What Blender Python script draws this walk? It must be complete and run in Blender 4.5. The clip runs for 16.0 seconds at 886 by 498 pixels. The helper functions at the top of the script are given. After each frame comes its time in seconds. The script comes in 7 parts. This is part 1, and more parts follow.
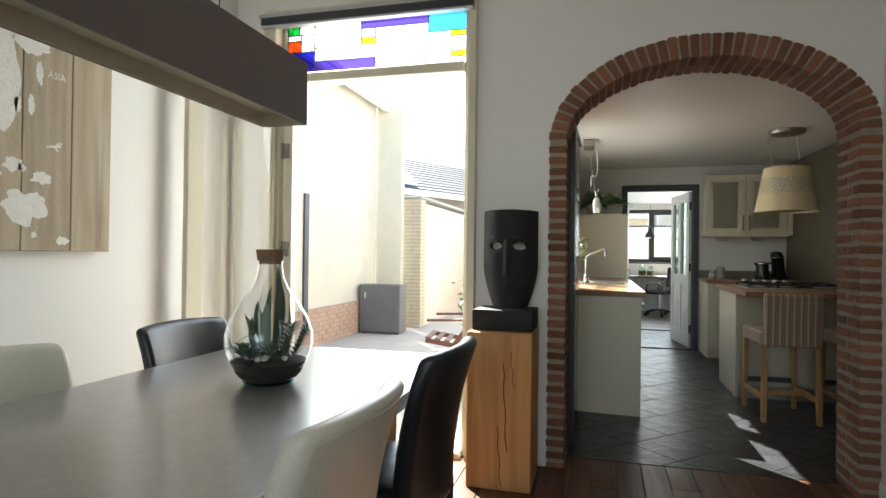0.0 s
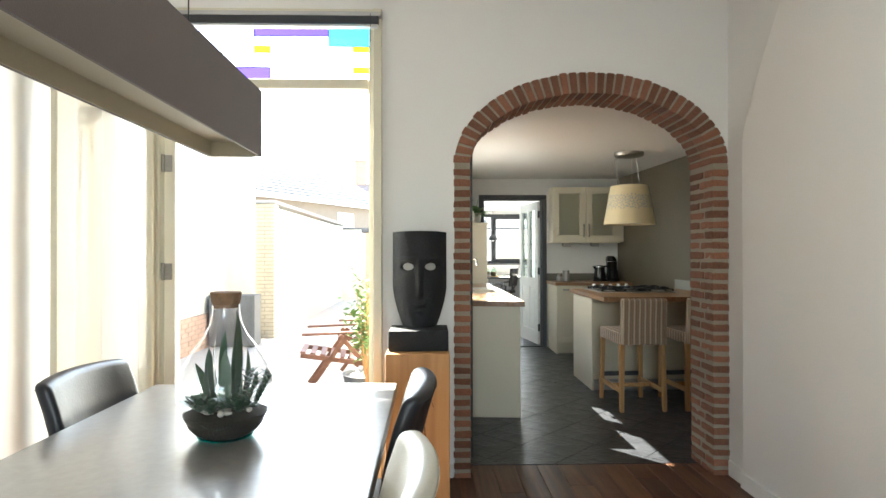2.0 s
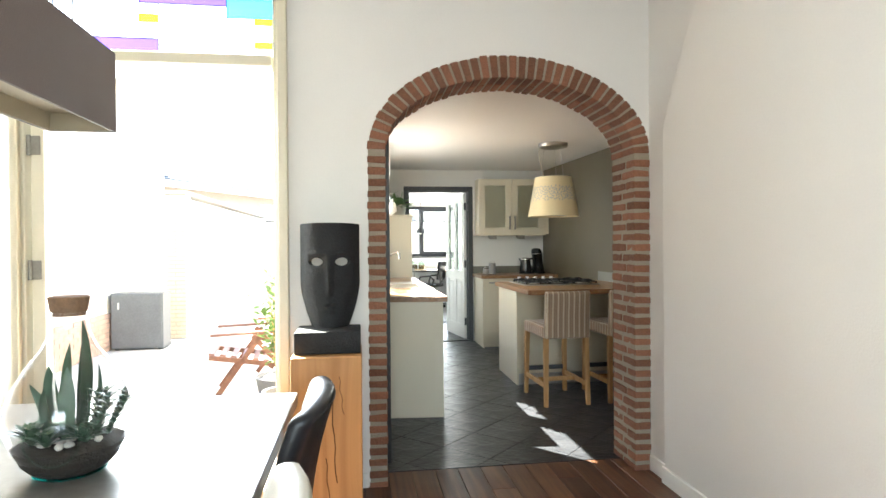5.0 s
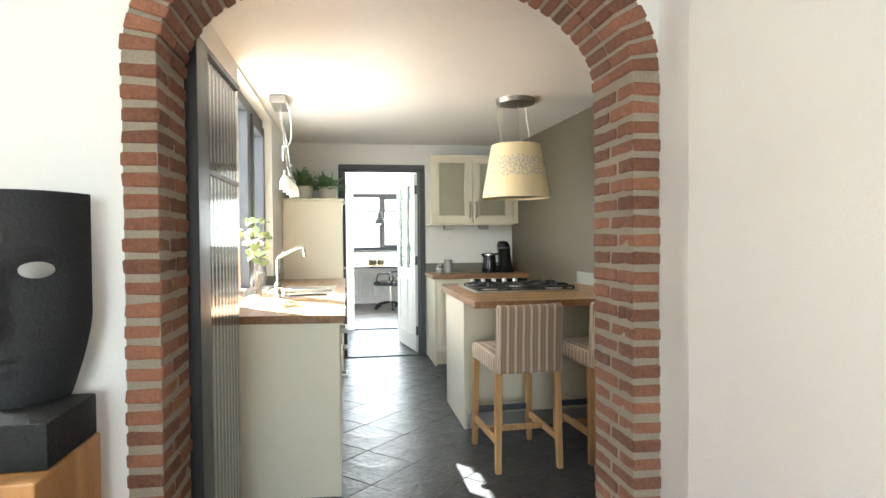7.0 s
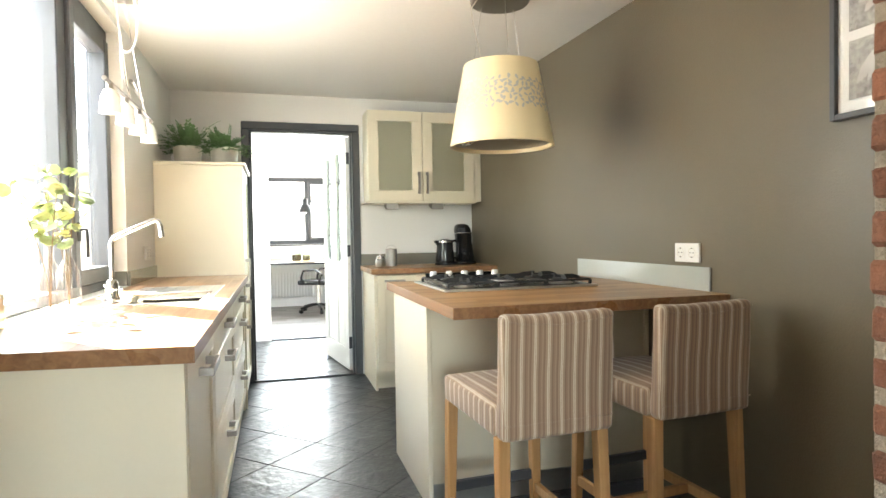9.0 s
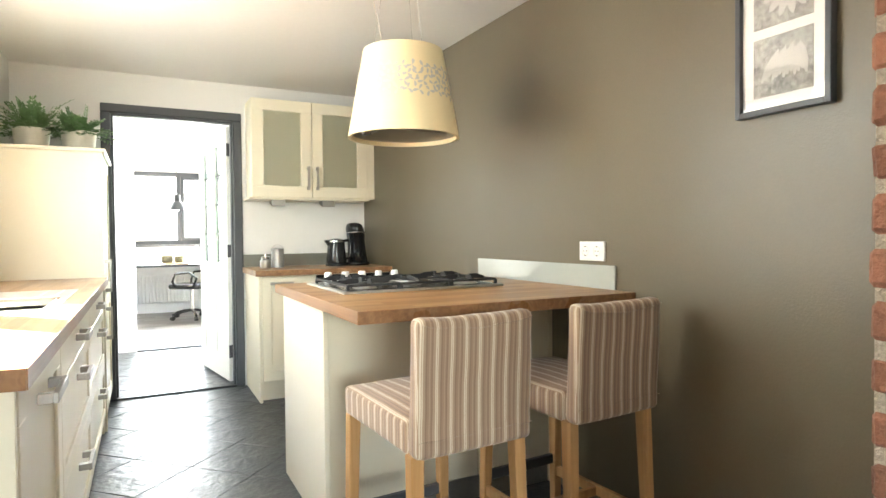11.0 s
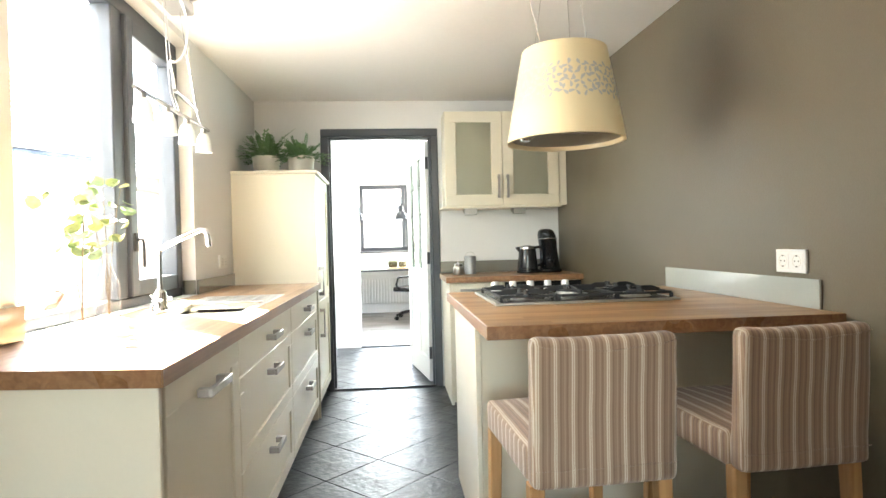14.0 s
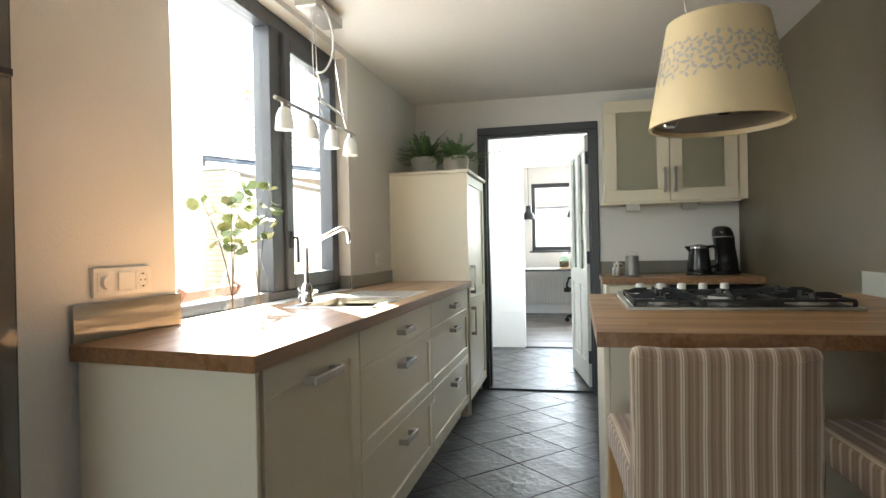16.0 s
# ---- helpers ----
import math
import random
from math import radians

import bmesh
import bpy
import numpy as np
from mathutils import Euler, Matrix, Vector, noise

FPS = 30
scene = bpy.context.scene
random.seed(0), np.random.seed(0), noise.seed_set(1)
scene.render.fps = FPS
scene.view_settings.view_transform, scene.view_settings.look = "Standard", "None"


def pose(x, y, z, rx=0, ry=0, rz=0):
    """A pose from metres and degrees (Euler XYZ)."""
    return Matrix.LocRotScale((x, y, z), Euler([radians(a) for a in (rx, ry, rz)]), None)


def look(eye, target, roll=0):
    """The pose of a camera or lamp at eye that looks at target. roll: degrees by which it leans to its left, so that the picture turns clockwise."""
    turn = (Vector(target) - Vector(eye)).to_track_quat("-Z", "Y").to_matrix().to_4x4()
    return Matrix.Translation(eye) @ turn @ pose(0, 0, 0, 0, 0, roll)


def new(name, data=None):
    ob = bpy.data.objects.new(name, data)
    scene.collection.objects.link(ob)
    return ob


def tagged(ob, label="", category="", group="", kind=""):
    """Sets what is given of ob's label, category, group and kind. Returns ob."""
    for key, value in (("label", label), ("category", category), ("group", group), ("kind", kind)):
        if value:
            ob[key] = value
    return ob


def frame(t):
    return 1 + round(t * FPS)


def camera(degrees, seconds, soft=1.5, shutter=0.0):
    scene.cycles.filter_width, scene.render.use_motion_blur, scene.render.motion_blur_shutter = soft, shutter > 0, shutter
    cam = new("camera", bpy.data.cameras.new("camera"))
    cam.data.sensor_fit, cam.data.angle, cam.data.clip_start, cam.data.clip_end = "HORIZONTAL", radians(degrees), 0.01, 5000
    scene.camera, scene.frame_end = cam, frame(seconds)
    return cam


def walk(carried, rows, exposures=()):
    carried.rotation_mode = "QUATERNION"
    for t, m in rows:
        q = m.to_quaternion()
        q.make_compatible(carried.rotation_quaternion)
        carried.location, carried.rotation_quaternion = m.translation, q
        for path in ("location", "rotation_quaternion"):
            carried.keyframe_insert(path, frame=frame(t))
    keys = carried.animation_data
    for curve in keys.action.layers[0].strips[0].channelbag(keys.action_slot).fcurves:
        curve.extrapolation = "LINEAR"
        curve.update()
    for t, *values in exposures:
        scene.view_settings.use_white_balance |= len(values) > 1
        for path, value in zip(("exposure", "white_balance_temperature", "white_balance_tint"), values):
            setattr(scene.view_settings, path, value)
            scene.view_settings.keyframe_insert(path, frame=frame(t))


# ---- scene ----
cam = camera(74.2, 16.0)
PATH = [
    (0, (1.168, -3.214, 1.186), (0.648, -1.283, 1.203), 0.7),
    (0.5, (0.985, -3.253, 1.253), (0.658, -1.28, 1.271), 0.6),
    (1, (0.826, -3.286, 1.288), (0.678, -1.292, 1.305), 0.4),
    (1.5, (0.762, -3.288, 1.301), (0.721, -1.288, 1.318), 0.1),
    (2, (0.736, -3.29, 1.31), (0.784, -1.291, 1.323), -0.1),
    (2.5, (0.731, -3.29, 1.319), (0.838, -1.293, 1.326), 0.0),
    (3, (0.73, -3.29, 1.321), (0.886, -1.296, 1.324), -0.1),
    (3.5, (0.734, -3.283, 1.321), (0.93, -1.292, 1.321), -0.2),
    (4, (0.74, -3.277, 1.323), (0.971, -1.29, 1.319), -0.2),
    (6.5, (1.281, -2.11, 1.291), (1.601, -0.136, 1.26), -0.6),
    (7, (1.497, -1.636, 1.304), (1.825, 0.337, 1.266), -0.5),
    (7.5, (1.639, -1.184, 1.271), (1.974, 0.787, 1.231), -0.9),
    (8, (1.7, -0.733, 1.205), (2.055, 1.235, 1.166), -0.8),
    (8.5, (1.714, -0.385, 1.186), (2.103, 1.577, 1.143), -0.9),
    (9, (1.674, -0.147, 1.17), (2.224, 1.775, 1.124), -0.9),
    (9.5, (1.673, -0.041, 1.157), (2.463, 1.796, 1.113), -0.5),
    (10, (1.658, 0.002, 1.156), (2.571, 1.781, 1.113), -0.5),
    (12.5, (1.78, 0.088, 1.135), (2.684, 1.871, 1.092), -0.9),
    (13, (1.838, 0.063, 1.134), (2.554, 1.93, 1.1), -1.1),
    (13.5, (1.883, 0.026, 1.164), (2.318, 1.978, 1.137), -1.3),
    (14, (1.969, 0.037, 1.173), (2.147, 2.029, 1.153), -1.4),
    (14.5, (2.062, 0.074, 1.173), (1.994, 2.073, 1.16), -1.4),
    (15, (2.141, 0.09, 1.172), (1.892, 2.075, 1.162), -1.3),
    (15.5, (2.177, 0.104, 1.169), (1.814, 2.071, 1.159), -1.3),
    (16, (2.196, 0.122, 1.16), (1.751, 2.072, 1.153), -1.2),
]
walk(cam, [(t, look(eye, target, roll)) for t, eye, target, roll in PATH],
     [(0.0, 2.77, 6600, 4), (1.0, 3.24, 6600, 4), (2.0, 3.68, 6600, 4), (4.0, 4.08, 6600, 4), (6.3, 4.52, 6500, 5), (7.0, 4.72, 6450, 4), (8.0, 5.04, 6650, 4), (9.0, 5.14, 6800, 5), (10.0, 5.39, 6800, 5), (12.5, 5.54, 6750, 5), (13.5, 5.39, 6650, 5), (14.5, 5.04, 6550, 5), (15.2, 4.54, 6550, 5), (16.0, 3.99, 6550, 5)])

# ---- world, sun, exposure ----
SUN_TRAVEL = Vector((1.41, -1.63, -2.10)).normalized()
world = bpy.data.worlds.new("world")
scene.world = world
world.use_nodes = True
wn = world.node_tree.nodes
sky = wn.new("ShaderNodeTexSky")
sky.sky_type = "NISHITA"
sky.sun_disc = False
sky.sun_elevation = math.asin(-SUN_TRAVEL.z)
sky.sun_rotation = math.atan2(-SUN_TRAVEL.x, -SUN_TRAVEL.y)
wn["Background"].inputs[1].default_value = 0.10
world.node_tree.links.new(sky.outputs[0], wn["Background"].inputs[0])

sun_data = bpy.data.lights.new("sun", "SUN")
sun_data.energy, sun_data.angle, sun_data.color = 5.0, radians(0.5), (1.0, 0.95, 0.86)
sun = new("sun", sun_data)
sun.matrix_world = Matrix.Translation((-6, 8, 9)) @ SUN_TRAVEL.to_track_quat("-Z", "Y").to_matrix().to_4x4()


def sky_panel(name, loc, travel, sx, sy, watts, tint=(0.93, 0.97, 1.0)):
    """Area light for sky entering through an opening, also used for the added hall fill."""
    data = bpy.data.lights.new(name, "AREA")
    data.shape, data.size, data.size_y, data.energy, data.color = "RECTANGLE", sx, sy, watts, tint
    ob = new(name, data)
    ob.matrix_world = Matrix.Translation(loc) @ Vector(travel).to_track_quat("-Z", "Y").to_matrix().to_4x4()
    return ob


sky_panel("sky_door", (-0.2, 0.50, 1.45), (0, -1, -0.15), 1.1, 2.3, 5.2)
sky_panel("sky_kitchen_window", (0.70, 2.55, 1.62), (1, 0, -0.08), 1.3, 1.15, 1.5)
sky_panel("sky_study_window", (2.35, 10.35, 1.6), (0, -1, -0.1), 1.6, 0.95, 6)
# added fill to brighten the hall, no known window there
sky_panel("hall_fill_light", (2.95, 6.22, 1.55), (-1, 0, -0.1), 0.7, 1.1, 5.0)
sky_panel("sky_front_window", (0.6, -6.9, 1.7), (0, 1, -0.05), 2.1, 1.55, 5.3)


# ---- materials ----
def material(name, color, rough=0.5, metal=0.0, vary=0.08, scale=3.0, fine=60.0, bump=0.05, stretch=(1, 1, 1),
             spread=0.0, coat=0.0, sheen=0.0, spec=0.5, rough_vary=0.08):
    """A painted, stained or woven surface: base colour, slow stains, fine grain and relief, at real size."""
    m = bpy.data.materials.new(name)
    m.use_nodes = True
    nt = m.node_tree
    n, l = nt.nodes, nt.links
    b = n["Principled BSDF"]
    b.inputs["Metallic"].default_value = metal
    b.inputs["Coat Weight"].default_value = coat
    b.inputs["Coat Roughness"].default_value = 0.14
    b.inputs["Sheen Weight"].default_value = sheen
    b.inputs["Specular IOR Level"].default_value = spec
    tc = n.new("ShaderNodeTexCoord")
    mp = n.new("ShaderNodeMapping")
    mp.inputs["Scale"].default_value = stretch
    l.new(tc.outputs["Object"], mp.inputs[0])
    slow = n.new("ShaderNodeTexNoise")
    slow.inputs["Scale"].default_value, slow.inputs["Detail"].default_value = scale, 4
    quick = n.new("ShaderNodeTexNoise")
    quick.inputs["Scale"].default_value, quick.inputs["Detail"].default_value = fine, 3
    l.new(mp.outputs[0], slow.inputs[0]), l.new(mp.outputs[0], quick.inputs[0])
    add = n.new("ShaderNodeMath")
    add.operation = "ADD"
    l.new(slow.outputs[0], add.inputs[0]), l.new(quick.outputs[0], add.inputs[1])
    last = add.outputs[0]
    if spread:
        info = n.new("ShaderNodeObjectInfo")
        mul = n.new("ShaderNodeMath")
        mul.operation, mul.inputs[1].default_value = "MULTIPLY_ADD", spread
        l.new(info.outputs["Random"], mul.inputs[0]), l.new(last, mul.inputs[2])
        off = n.new("ShaderNodeMath")
        off.operation, off.inputs[1].default_value = "SUBTRACT", spread / 2
        l.new(mul.outputs[0], off.inputs[0])
        last = off.outputs[0]
    ramp = n.new("ShaderNodeMapRange")
    ramp.inputs["From Min"].default_value, ramp.inputs["From Max"].default_value = 0.5, 1.5
    ramp.inputs["To Min"].default_value, ramp.inputs["To Max"].default_value = 1 - vary, 1 + vary
    ramp.clamp = False
    l.new(last, ramp.inputs[0])
    mix = n.new("ShaderNodeVectorMath")
    mix.operation = "SCALE"
    mix.inputs[0].default_value = color
    l.new(ramp.outputs[0], mix.inputs["Scale"])
    l.new(mix.outputs[0], b.inputs["Base Color"])
    rr = n.new("ShaderNodeMapRange")
    rr.inputs["From Min"].default_value, rr.inputs["From Max"].default_value = 0.3, 0.7
    rr.inputs["To Min"].default_value, rr.inputs["To Max"].default_value = max(rough - rough_vary, 0.02), min(rough + rough_vary, 1)
    l.new(slow.outputs[0], rr.inputs[0]), l.new(rr.outputs[0], b.inputs["Roughness"])
    if bump:
        bp = n.new("ShaderNodeBump")
        bp.inputs["Strength"].default_value, bp.inputs["Distance"].default_value = bump, 0.01
        l.new(add.outputs[0], bp.inputs["Height"]), l.new(bp.outputs[0], b.inputs["Normal"])
    return m


def wood(name, dark, light, along="y", ring=9.0, rough=0.4, bump=0.08, spread=0.0, bands=0.0, coat=0.0):
    """Wood with the grain along one axis; bands: width of glued staves across the grain."""
    m = material(name, light, rough, 0, 0.1, 2, 80, bump, coat=coat)
    nt = m.node_tree
    n, l = nt.nodes, nt.links
    b = n["Principled BSDF"]
    tc = n.new("ShaderNodeTexCoord")
    mp = n.new("ShaderNodeMapping")
    s = {"x": (0.6, ring, ring), "y": (ring, 0.6, ring), "z": (ring, ring, 0.6)}[along]
    mp.inputs["Scale"].default_value = s
    info = n.new("ShaderNodeObjectInfo")
    com = n.new("ShaderNodeCombineXYZ")
    mm = n.new("ShaderNodeMath")
    mm.operation, mm.inputs[1].default_value = "MULTIPLY", 37.0
    l.new(info.outputs["Random"], mm.inputs[0])
    for k in range(3):
        l.new(mm.outputs[0], com.inputs[k])
    l.new(com.outputs[0], mp.inputs["Location"])
    l.new(tc.outputs["Object"], mp.inputs[0])
    no = n.new("ShaderNodeTexNoise")
    no.inputs["Scale"].default_value, no.inputs["Detail"].default_value, no.inputs["Distortion"].default_value = 1.5, 8, 1.2
    l.new(mp.outputs[0], no.inputs[0])
    last = no.outputs[0]
    if bands:
        sep = n.new("ShaderNodeSeparateXYZ")
        l.new(tc.outputs["Object"], sep.inputs[0])
        wid = "y" if along == "x" else "x"
        q = n.new("ShaderNodeMath")
        q.operation, q.inputs[1].default_value = "DIVIDE", bands
        l.new(sep.outputs["XYZ".index(wid.upper())], q.inputs[0])
        fl = n.new("ShaderNodeMath")
        fl.operation = "FLOOR"
        l.new(q.outputs[0], fl.inputs[0])
        q2 = n.new("ShaderNodeMath")
        q2.operation, q2.inputs[1].default_value = "DIVIDE", 0.55
        l.new(sep.outputs["XYZ".index(along.upper())], q2.inputs[0])
        sh = n.new("ShaderNodeMath")
        sh.operation, sh.inputs[1].default_value = "MULTIPLY_ADD", 0.37
        l.new(fl.outputs[0], sh.inputs[0]), l.new(q2.outputs[0], sh.inputs[2])
        f2 = n.new("ShaderNodeMath")
        f2.operation = "FLOOR"
        l.new(sh.outputs[0], f2.inputs[0])
        cx = n.new("ShaderNodeCombineXYZ")
        l.new(fl.outputs[0], cx.inputs[0]), l.new(f2.outputs[0], cx.inputs[1])
        wh = n.new("ShaderNodeTexWhiteNoise")
        l.new(cx.outputs[0], wh.inputs[0])
        ma = n.new("ShaderNodeMath")
        ma.operation, ma.inputs[1].default_value = "MULTIPLY_ADD", 0.45
        l.new(wh.outputs[0], ma.inputs[0]), l.new(no.outputs[0], ma.inputs[2])
        sb = n.new("ShaderNodeMath")
        sb.operation, sb.inputs[1].default_value = "SUBTRACT", 0.22
        l.new(ma.outputs[0], sb.inputs[0])
        last = sb.outputs[0]
    if spread:
        ma = n.new("ShaderNodeMath")
        ma.operation, ma.inputs[1].default_value = "MULTIPLY_ADD", spread
        l.new(info.outputs["Random"], ma.inputs[0]), l.new(last, ma.inputs[2])
        sb = n.new("ShaderNodeMath")
        sb.operation, sb.inputs[1].default_value = "SUBTRACT", spread / 2
        l.new(ma.outputs[0], sb.inputs[0])
        last = sb.outputs[0]
    cr = n.new("ShaderNodeValToRGB")
    cr.color_ramp.elements[0].position, cr.color_ramp.elements[0].color = 0.30, (*dark, 1)
    cr.color_ramp.elements[1].position, cr.color_ramp.elements[1].color = 0.70, (*light, 1)
    l.new(last, cr.inputs[0])
    l.new(cr.outputs[0], b.inputs["Base Color"])
    return m


def glass_material(name, rough=0.0, tint=(1, 1, 1), gloss=0.85):
    m = bpy.data.materials.new(name)
    m.use_nodes = True
    nt = m.node_tree
    n, l = nt.nodes, nt.links
    n.remove(n["Principled BSDF"])
    tr, gl = n.new("ShaderNodeBsdfTransparent"), n.new("ShaderNodeBsdfGlossy")
    tr.inputs[0].default_value = (*tint, 1)
    gl.inputs["Roughness"].default_value = rough
    lw = n.new("ShaderNodeLayerWeight")
    pw = n.new("ShaderNodeMath")
    pw.operation, pw.inputs[1].default_value = "POWER", 5.0
    l.new(lw.outputs["Facing"], pw.inputs[0])
    fr = n.new("ShaderNodeMath")
    fr.operation, fr.inputs[1].default_value, fr.inputs[2].default_value = "MULTIPLY_ADD", gloss, 0.04
    l.new(pw.outputs[0], fr.inputs[0])
    mx = n.new("ShaderNodeMixShader")
    l.new(fr.outputs[0], mx.inputs[0]), l.new(tr.outputs[0], mx.inputs[1]), l.new(gl.outputs[0], mx.inputs[2])
    l.new(mx.outputs[0], n["Material Output"].inputs[0])
    return m


def frosted_material(name, tint, rough=0.5, through_weight=0.55):
    m = bpy.data.materials.new(name)
    m.use_nodes = True
    b = m.node_tree.nodes["Principled BSDF"]
    b.inputs["Base Color"].default_value = (*tint, 1)
    b.inputs["Roughness"].default_value = rough
    b.inputs["Transmission Weight"].default_value = through_weight
    return m


WHITE_WALL = material("wall_paint_white", (0.74, 0.73, 0.71), 0.75, 0, 0.03, 1.5, 120, 0.12)
CEILING_M = material("ceiling_plaster", (0.79, 0.775, 0.75), 0.50, 0, 0.03, 1.2, 40, 0.05, spec=0.6)
OLIVE_WALL = material("wall_paint_grey_olive", (0.126, 0.104, 0.066), 0.36, 0, 0.06, 2, 150, 0.10, rough_vary=0.06)
CREAM = material("cream_lacquer", (0.72, 0.655, 0.515), 0.38, 0, 0.02, 2, 90, 0.015)
WHITE_TRIM = material("white_gloss_paint", (0.78, 0.775, 0.75), 0.38, 0, 0.03, 3, 60, 0.03)
IVORY_TRIM = material("ivory_gloss_paint", (0.60, 0.56, 0.445), 0.38, 0, 0.04, 3, 60, 0.03)
ANTHRACITE = material("anthracite_paint", (0.050, 0.053, 0.060), 0.42, 0, 0.06, 3, 80, 0.03)
BLACK = material("black_paint", (0.012, 0.012, 0.013), 0.4, 0, 0.1, 4, 80, 0.03)
BRICK = material("red_brick", (0.205, 0.088, 0.051), 0.88, 0, 0.36, 9, 90, 0.8, spread=0.9)
MORTAR = material("grey_mortar", (0.30, 0.258, 0.20), 0.92, 0, 0.15, 12, 160, 0.8)
SLATE = material("black_slate", (0.030, 0.032, 0.037), 0.36, 0, 0.3, 7, 22, 0.55, spread=0.5, rough_vary=0.08)
GROUT = material("dark_grout", (0.030, 0.030, 0.031), 0.7, 0, 0.1, 8, 90, 0.2)
FLOOR_WOOD = wood("dark_stained_floorboard", (0.050, 0.020, 0.010), (0.150, 0.064, 0.030), "y", 12, 0.42, 0.10, 0.3)
WORKTOP_X = wood("walnut_worktop", (0.29, 0.150, 0.062), (0.44, 0.255, 0.115), "x", 14, 0.42, 0.012, 0, 0.042, 0.15)
WORKTOP_Y = wood("walnut_worktop_lengthwise", (0.27, 0.140, 0.066), (0.42, 0.245, 0.125), "y", 14, 0.40, 0.012, 0, 0.042, 0.35)
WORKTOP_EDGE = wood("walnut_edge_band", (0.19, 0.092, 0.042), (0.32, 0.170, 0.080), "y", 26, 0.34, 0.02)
OAK_LEG = wood("birch_legs", (0.38, 0.20, 0.075), (0.56, 0.33, 0.145), "z", 16, 0.45, 0.05, 0.3)
PEDESTAL_W = wood("oak_beam", (0.31, 0.145, 0.045), (0.50, 0.27, 0.10), "z", 7, 0.5, 0.2)
TEAK = wood("teak_slats", (0.11, 0.040, 0.019), (0.18, 0.072, 0.035), "x", 12, 0.55, 0.1, 0.3)
MAP_WOOD = wood("weathered_scaffold_planks", (0.20, 0.155, 0.10), (0.40, 0.325, 0.225), "z", 8, 0.7, 0.25, 0.35)
TABLE_TOP = material("grey_stained_tabletop", (0.225, 0.212, 0.195), 0.33, 0, 0.20, 2.5, 40, 0.02, spec=1.0, coat=0.5, rough_vary=0.04)
STONE_BLACK = material("carved_black_stone", (0.016, 0.017, 0.019), 0.68, 0, 0.4, 9, 110, 0.5, spec=0.3)
LEATHER_BLACK = material("black_leather", (0.014, 0.015, 0.019), 0.37, 0, 0.15, 6, 130, 0.08)
LEATHER_CREAM = material("cream_leather", (0.60, 0.565, 0.47), 0.38, 0, 0.08, 6, 130, 0.10)
LAMP_FABRIC = material("taupe_fabric", (0.150, 0.112, 0.098), 0.85, 0, 0.06, 6, 300, 0.15, sheen=0.2)
LAMP_INNER = material("beige_lining", (0.52, 0.46, 0.34), 0.7, 0, 0.04, 6, 200, 0.05)
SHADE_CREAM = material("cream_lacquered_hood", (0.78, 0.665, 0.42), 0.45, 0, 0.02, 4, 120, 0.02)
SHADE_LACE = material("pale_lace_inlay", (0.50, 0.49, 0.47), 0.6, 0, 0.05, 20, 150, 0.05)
STEEL = material("brushed_steel", (0.55, 0.54, 0.52), 0.37, 1, 0.08, 3, 80, 0.03, (1, 12, 1))
NICKEL = material("satin_nickel", (0.40, 0.375, 0.345), 0.38, 1, 0.06, 3, 80, 0.02)
CHROME = material("chrome", (0.75, 0.75, 0.76), 0.10, 1, 0.02, 3, 60, 0.0, rough_vary=0.03)
CAST_IRON = material("cast_iron", (0.016, 0.016, 0.017), 0.55, 0, 0.2, 20, 200, 0.3)
PLASTIC_BLACK = material("black_plastic", (0.013, 0.013, 0.014), 0.22, 0, 0.1, 6, 150, 0.02, rough_vary=0.03)
PLASTIC_WHITE = material("white_plastic", (0.78, 0.775, 0.75), 0.37, 0, 0.02, 6, 150, 0.01)
SPLASH_GREY = material("grey_laminate", (0.20, 0.195, 0.165), 0.08, 0, 0.05, 3, 90, 0.02, coat=0.8, spec=0.9, rough_vary=0.03)
CERAMIC = material("pale_ceramic", (0.60, 0.56, 0.49), 0.4, 0, 0.08, 8, 60, 0.1)
LEAF_FERN = material("fern_leaf", (0.115, 0.215, 0.080), 0.45, 0, 0.4, 30, 90, 0.2)
LEAF_SUCC = material("succulent_leaf", (0.052, 0.112, 0.066), 0.40, 0, 0.4, 40, 90, 0.1)
LEAF_SHRUB = material("green_shrub_leaf", (0.085, 0.150, 0.030), 0.5, 0, 0.4, 30, 90, 0.1)
LEAF_LIGHT = material("sunlit_leaf", (0.22, 0.275, 0.12), 0.5, 0, 0.3, 30, 90, 0.1)
PLASTER_OUT = material("cream_painted_masonry", (0.60, 0.555, 0.455), 0.85, 0, 0.14, 2, 60, 0.6)
PAVING = material("pale_paving", (0.47, 0.435, 0.385), 0.85, 0, 0.15, 5, 80, 0.3, spread=0.2)
ROOF_TILE = material("roof_tiles", (0.36, 0.265, 0.225), 0.8, 0, 0.25, 6, 40, 0.4, spread=0.4)
COPING = material("pale_coping_tiles", (0.34, 0.33, 0.31), 0.8, 0, 0.2, 6, 60, 0.2)
POT_GREY = material("weathered_grey_metal", (0.12, 0.12, 0.118), 0.6, 0, 0.25, 5, 60, 0.1)
# red brick with the overexposed sunlight put into a paler base colour
BRICK_PALE = material("glare_lightened_brick", (0.46, 0.30, 0.22), 0.85, 0, 0.25, 9, 90, 0.4)
ROOF_DARK = material("dark_roof_tiles", (0.060, 0.062, 0.068), 0.7, 0, 0.2, 6, 40, 0.4)
FACADE = material("grey_brown_brick", (0.21, 0.175, 0.145), 0.88, 0, 0.2, 4, 50, 0.5)
YELLOW_BRICK = material("yellow_brick", (0.46, 0.395, 0.29), 0.88, 0, 0.28, 9, 90, 0.6, spread=0.7)
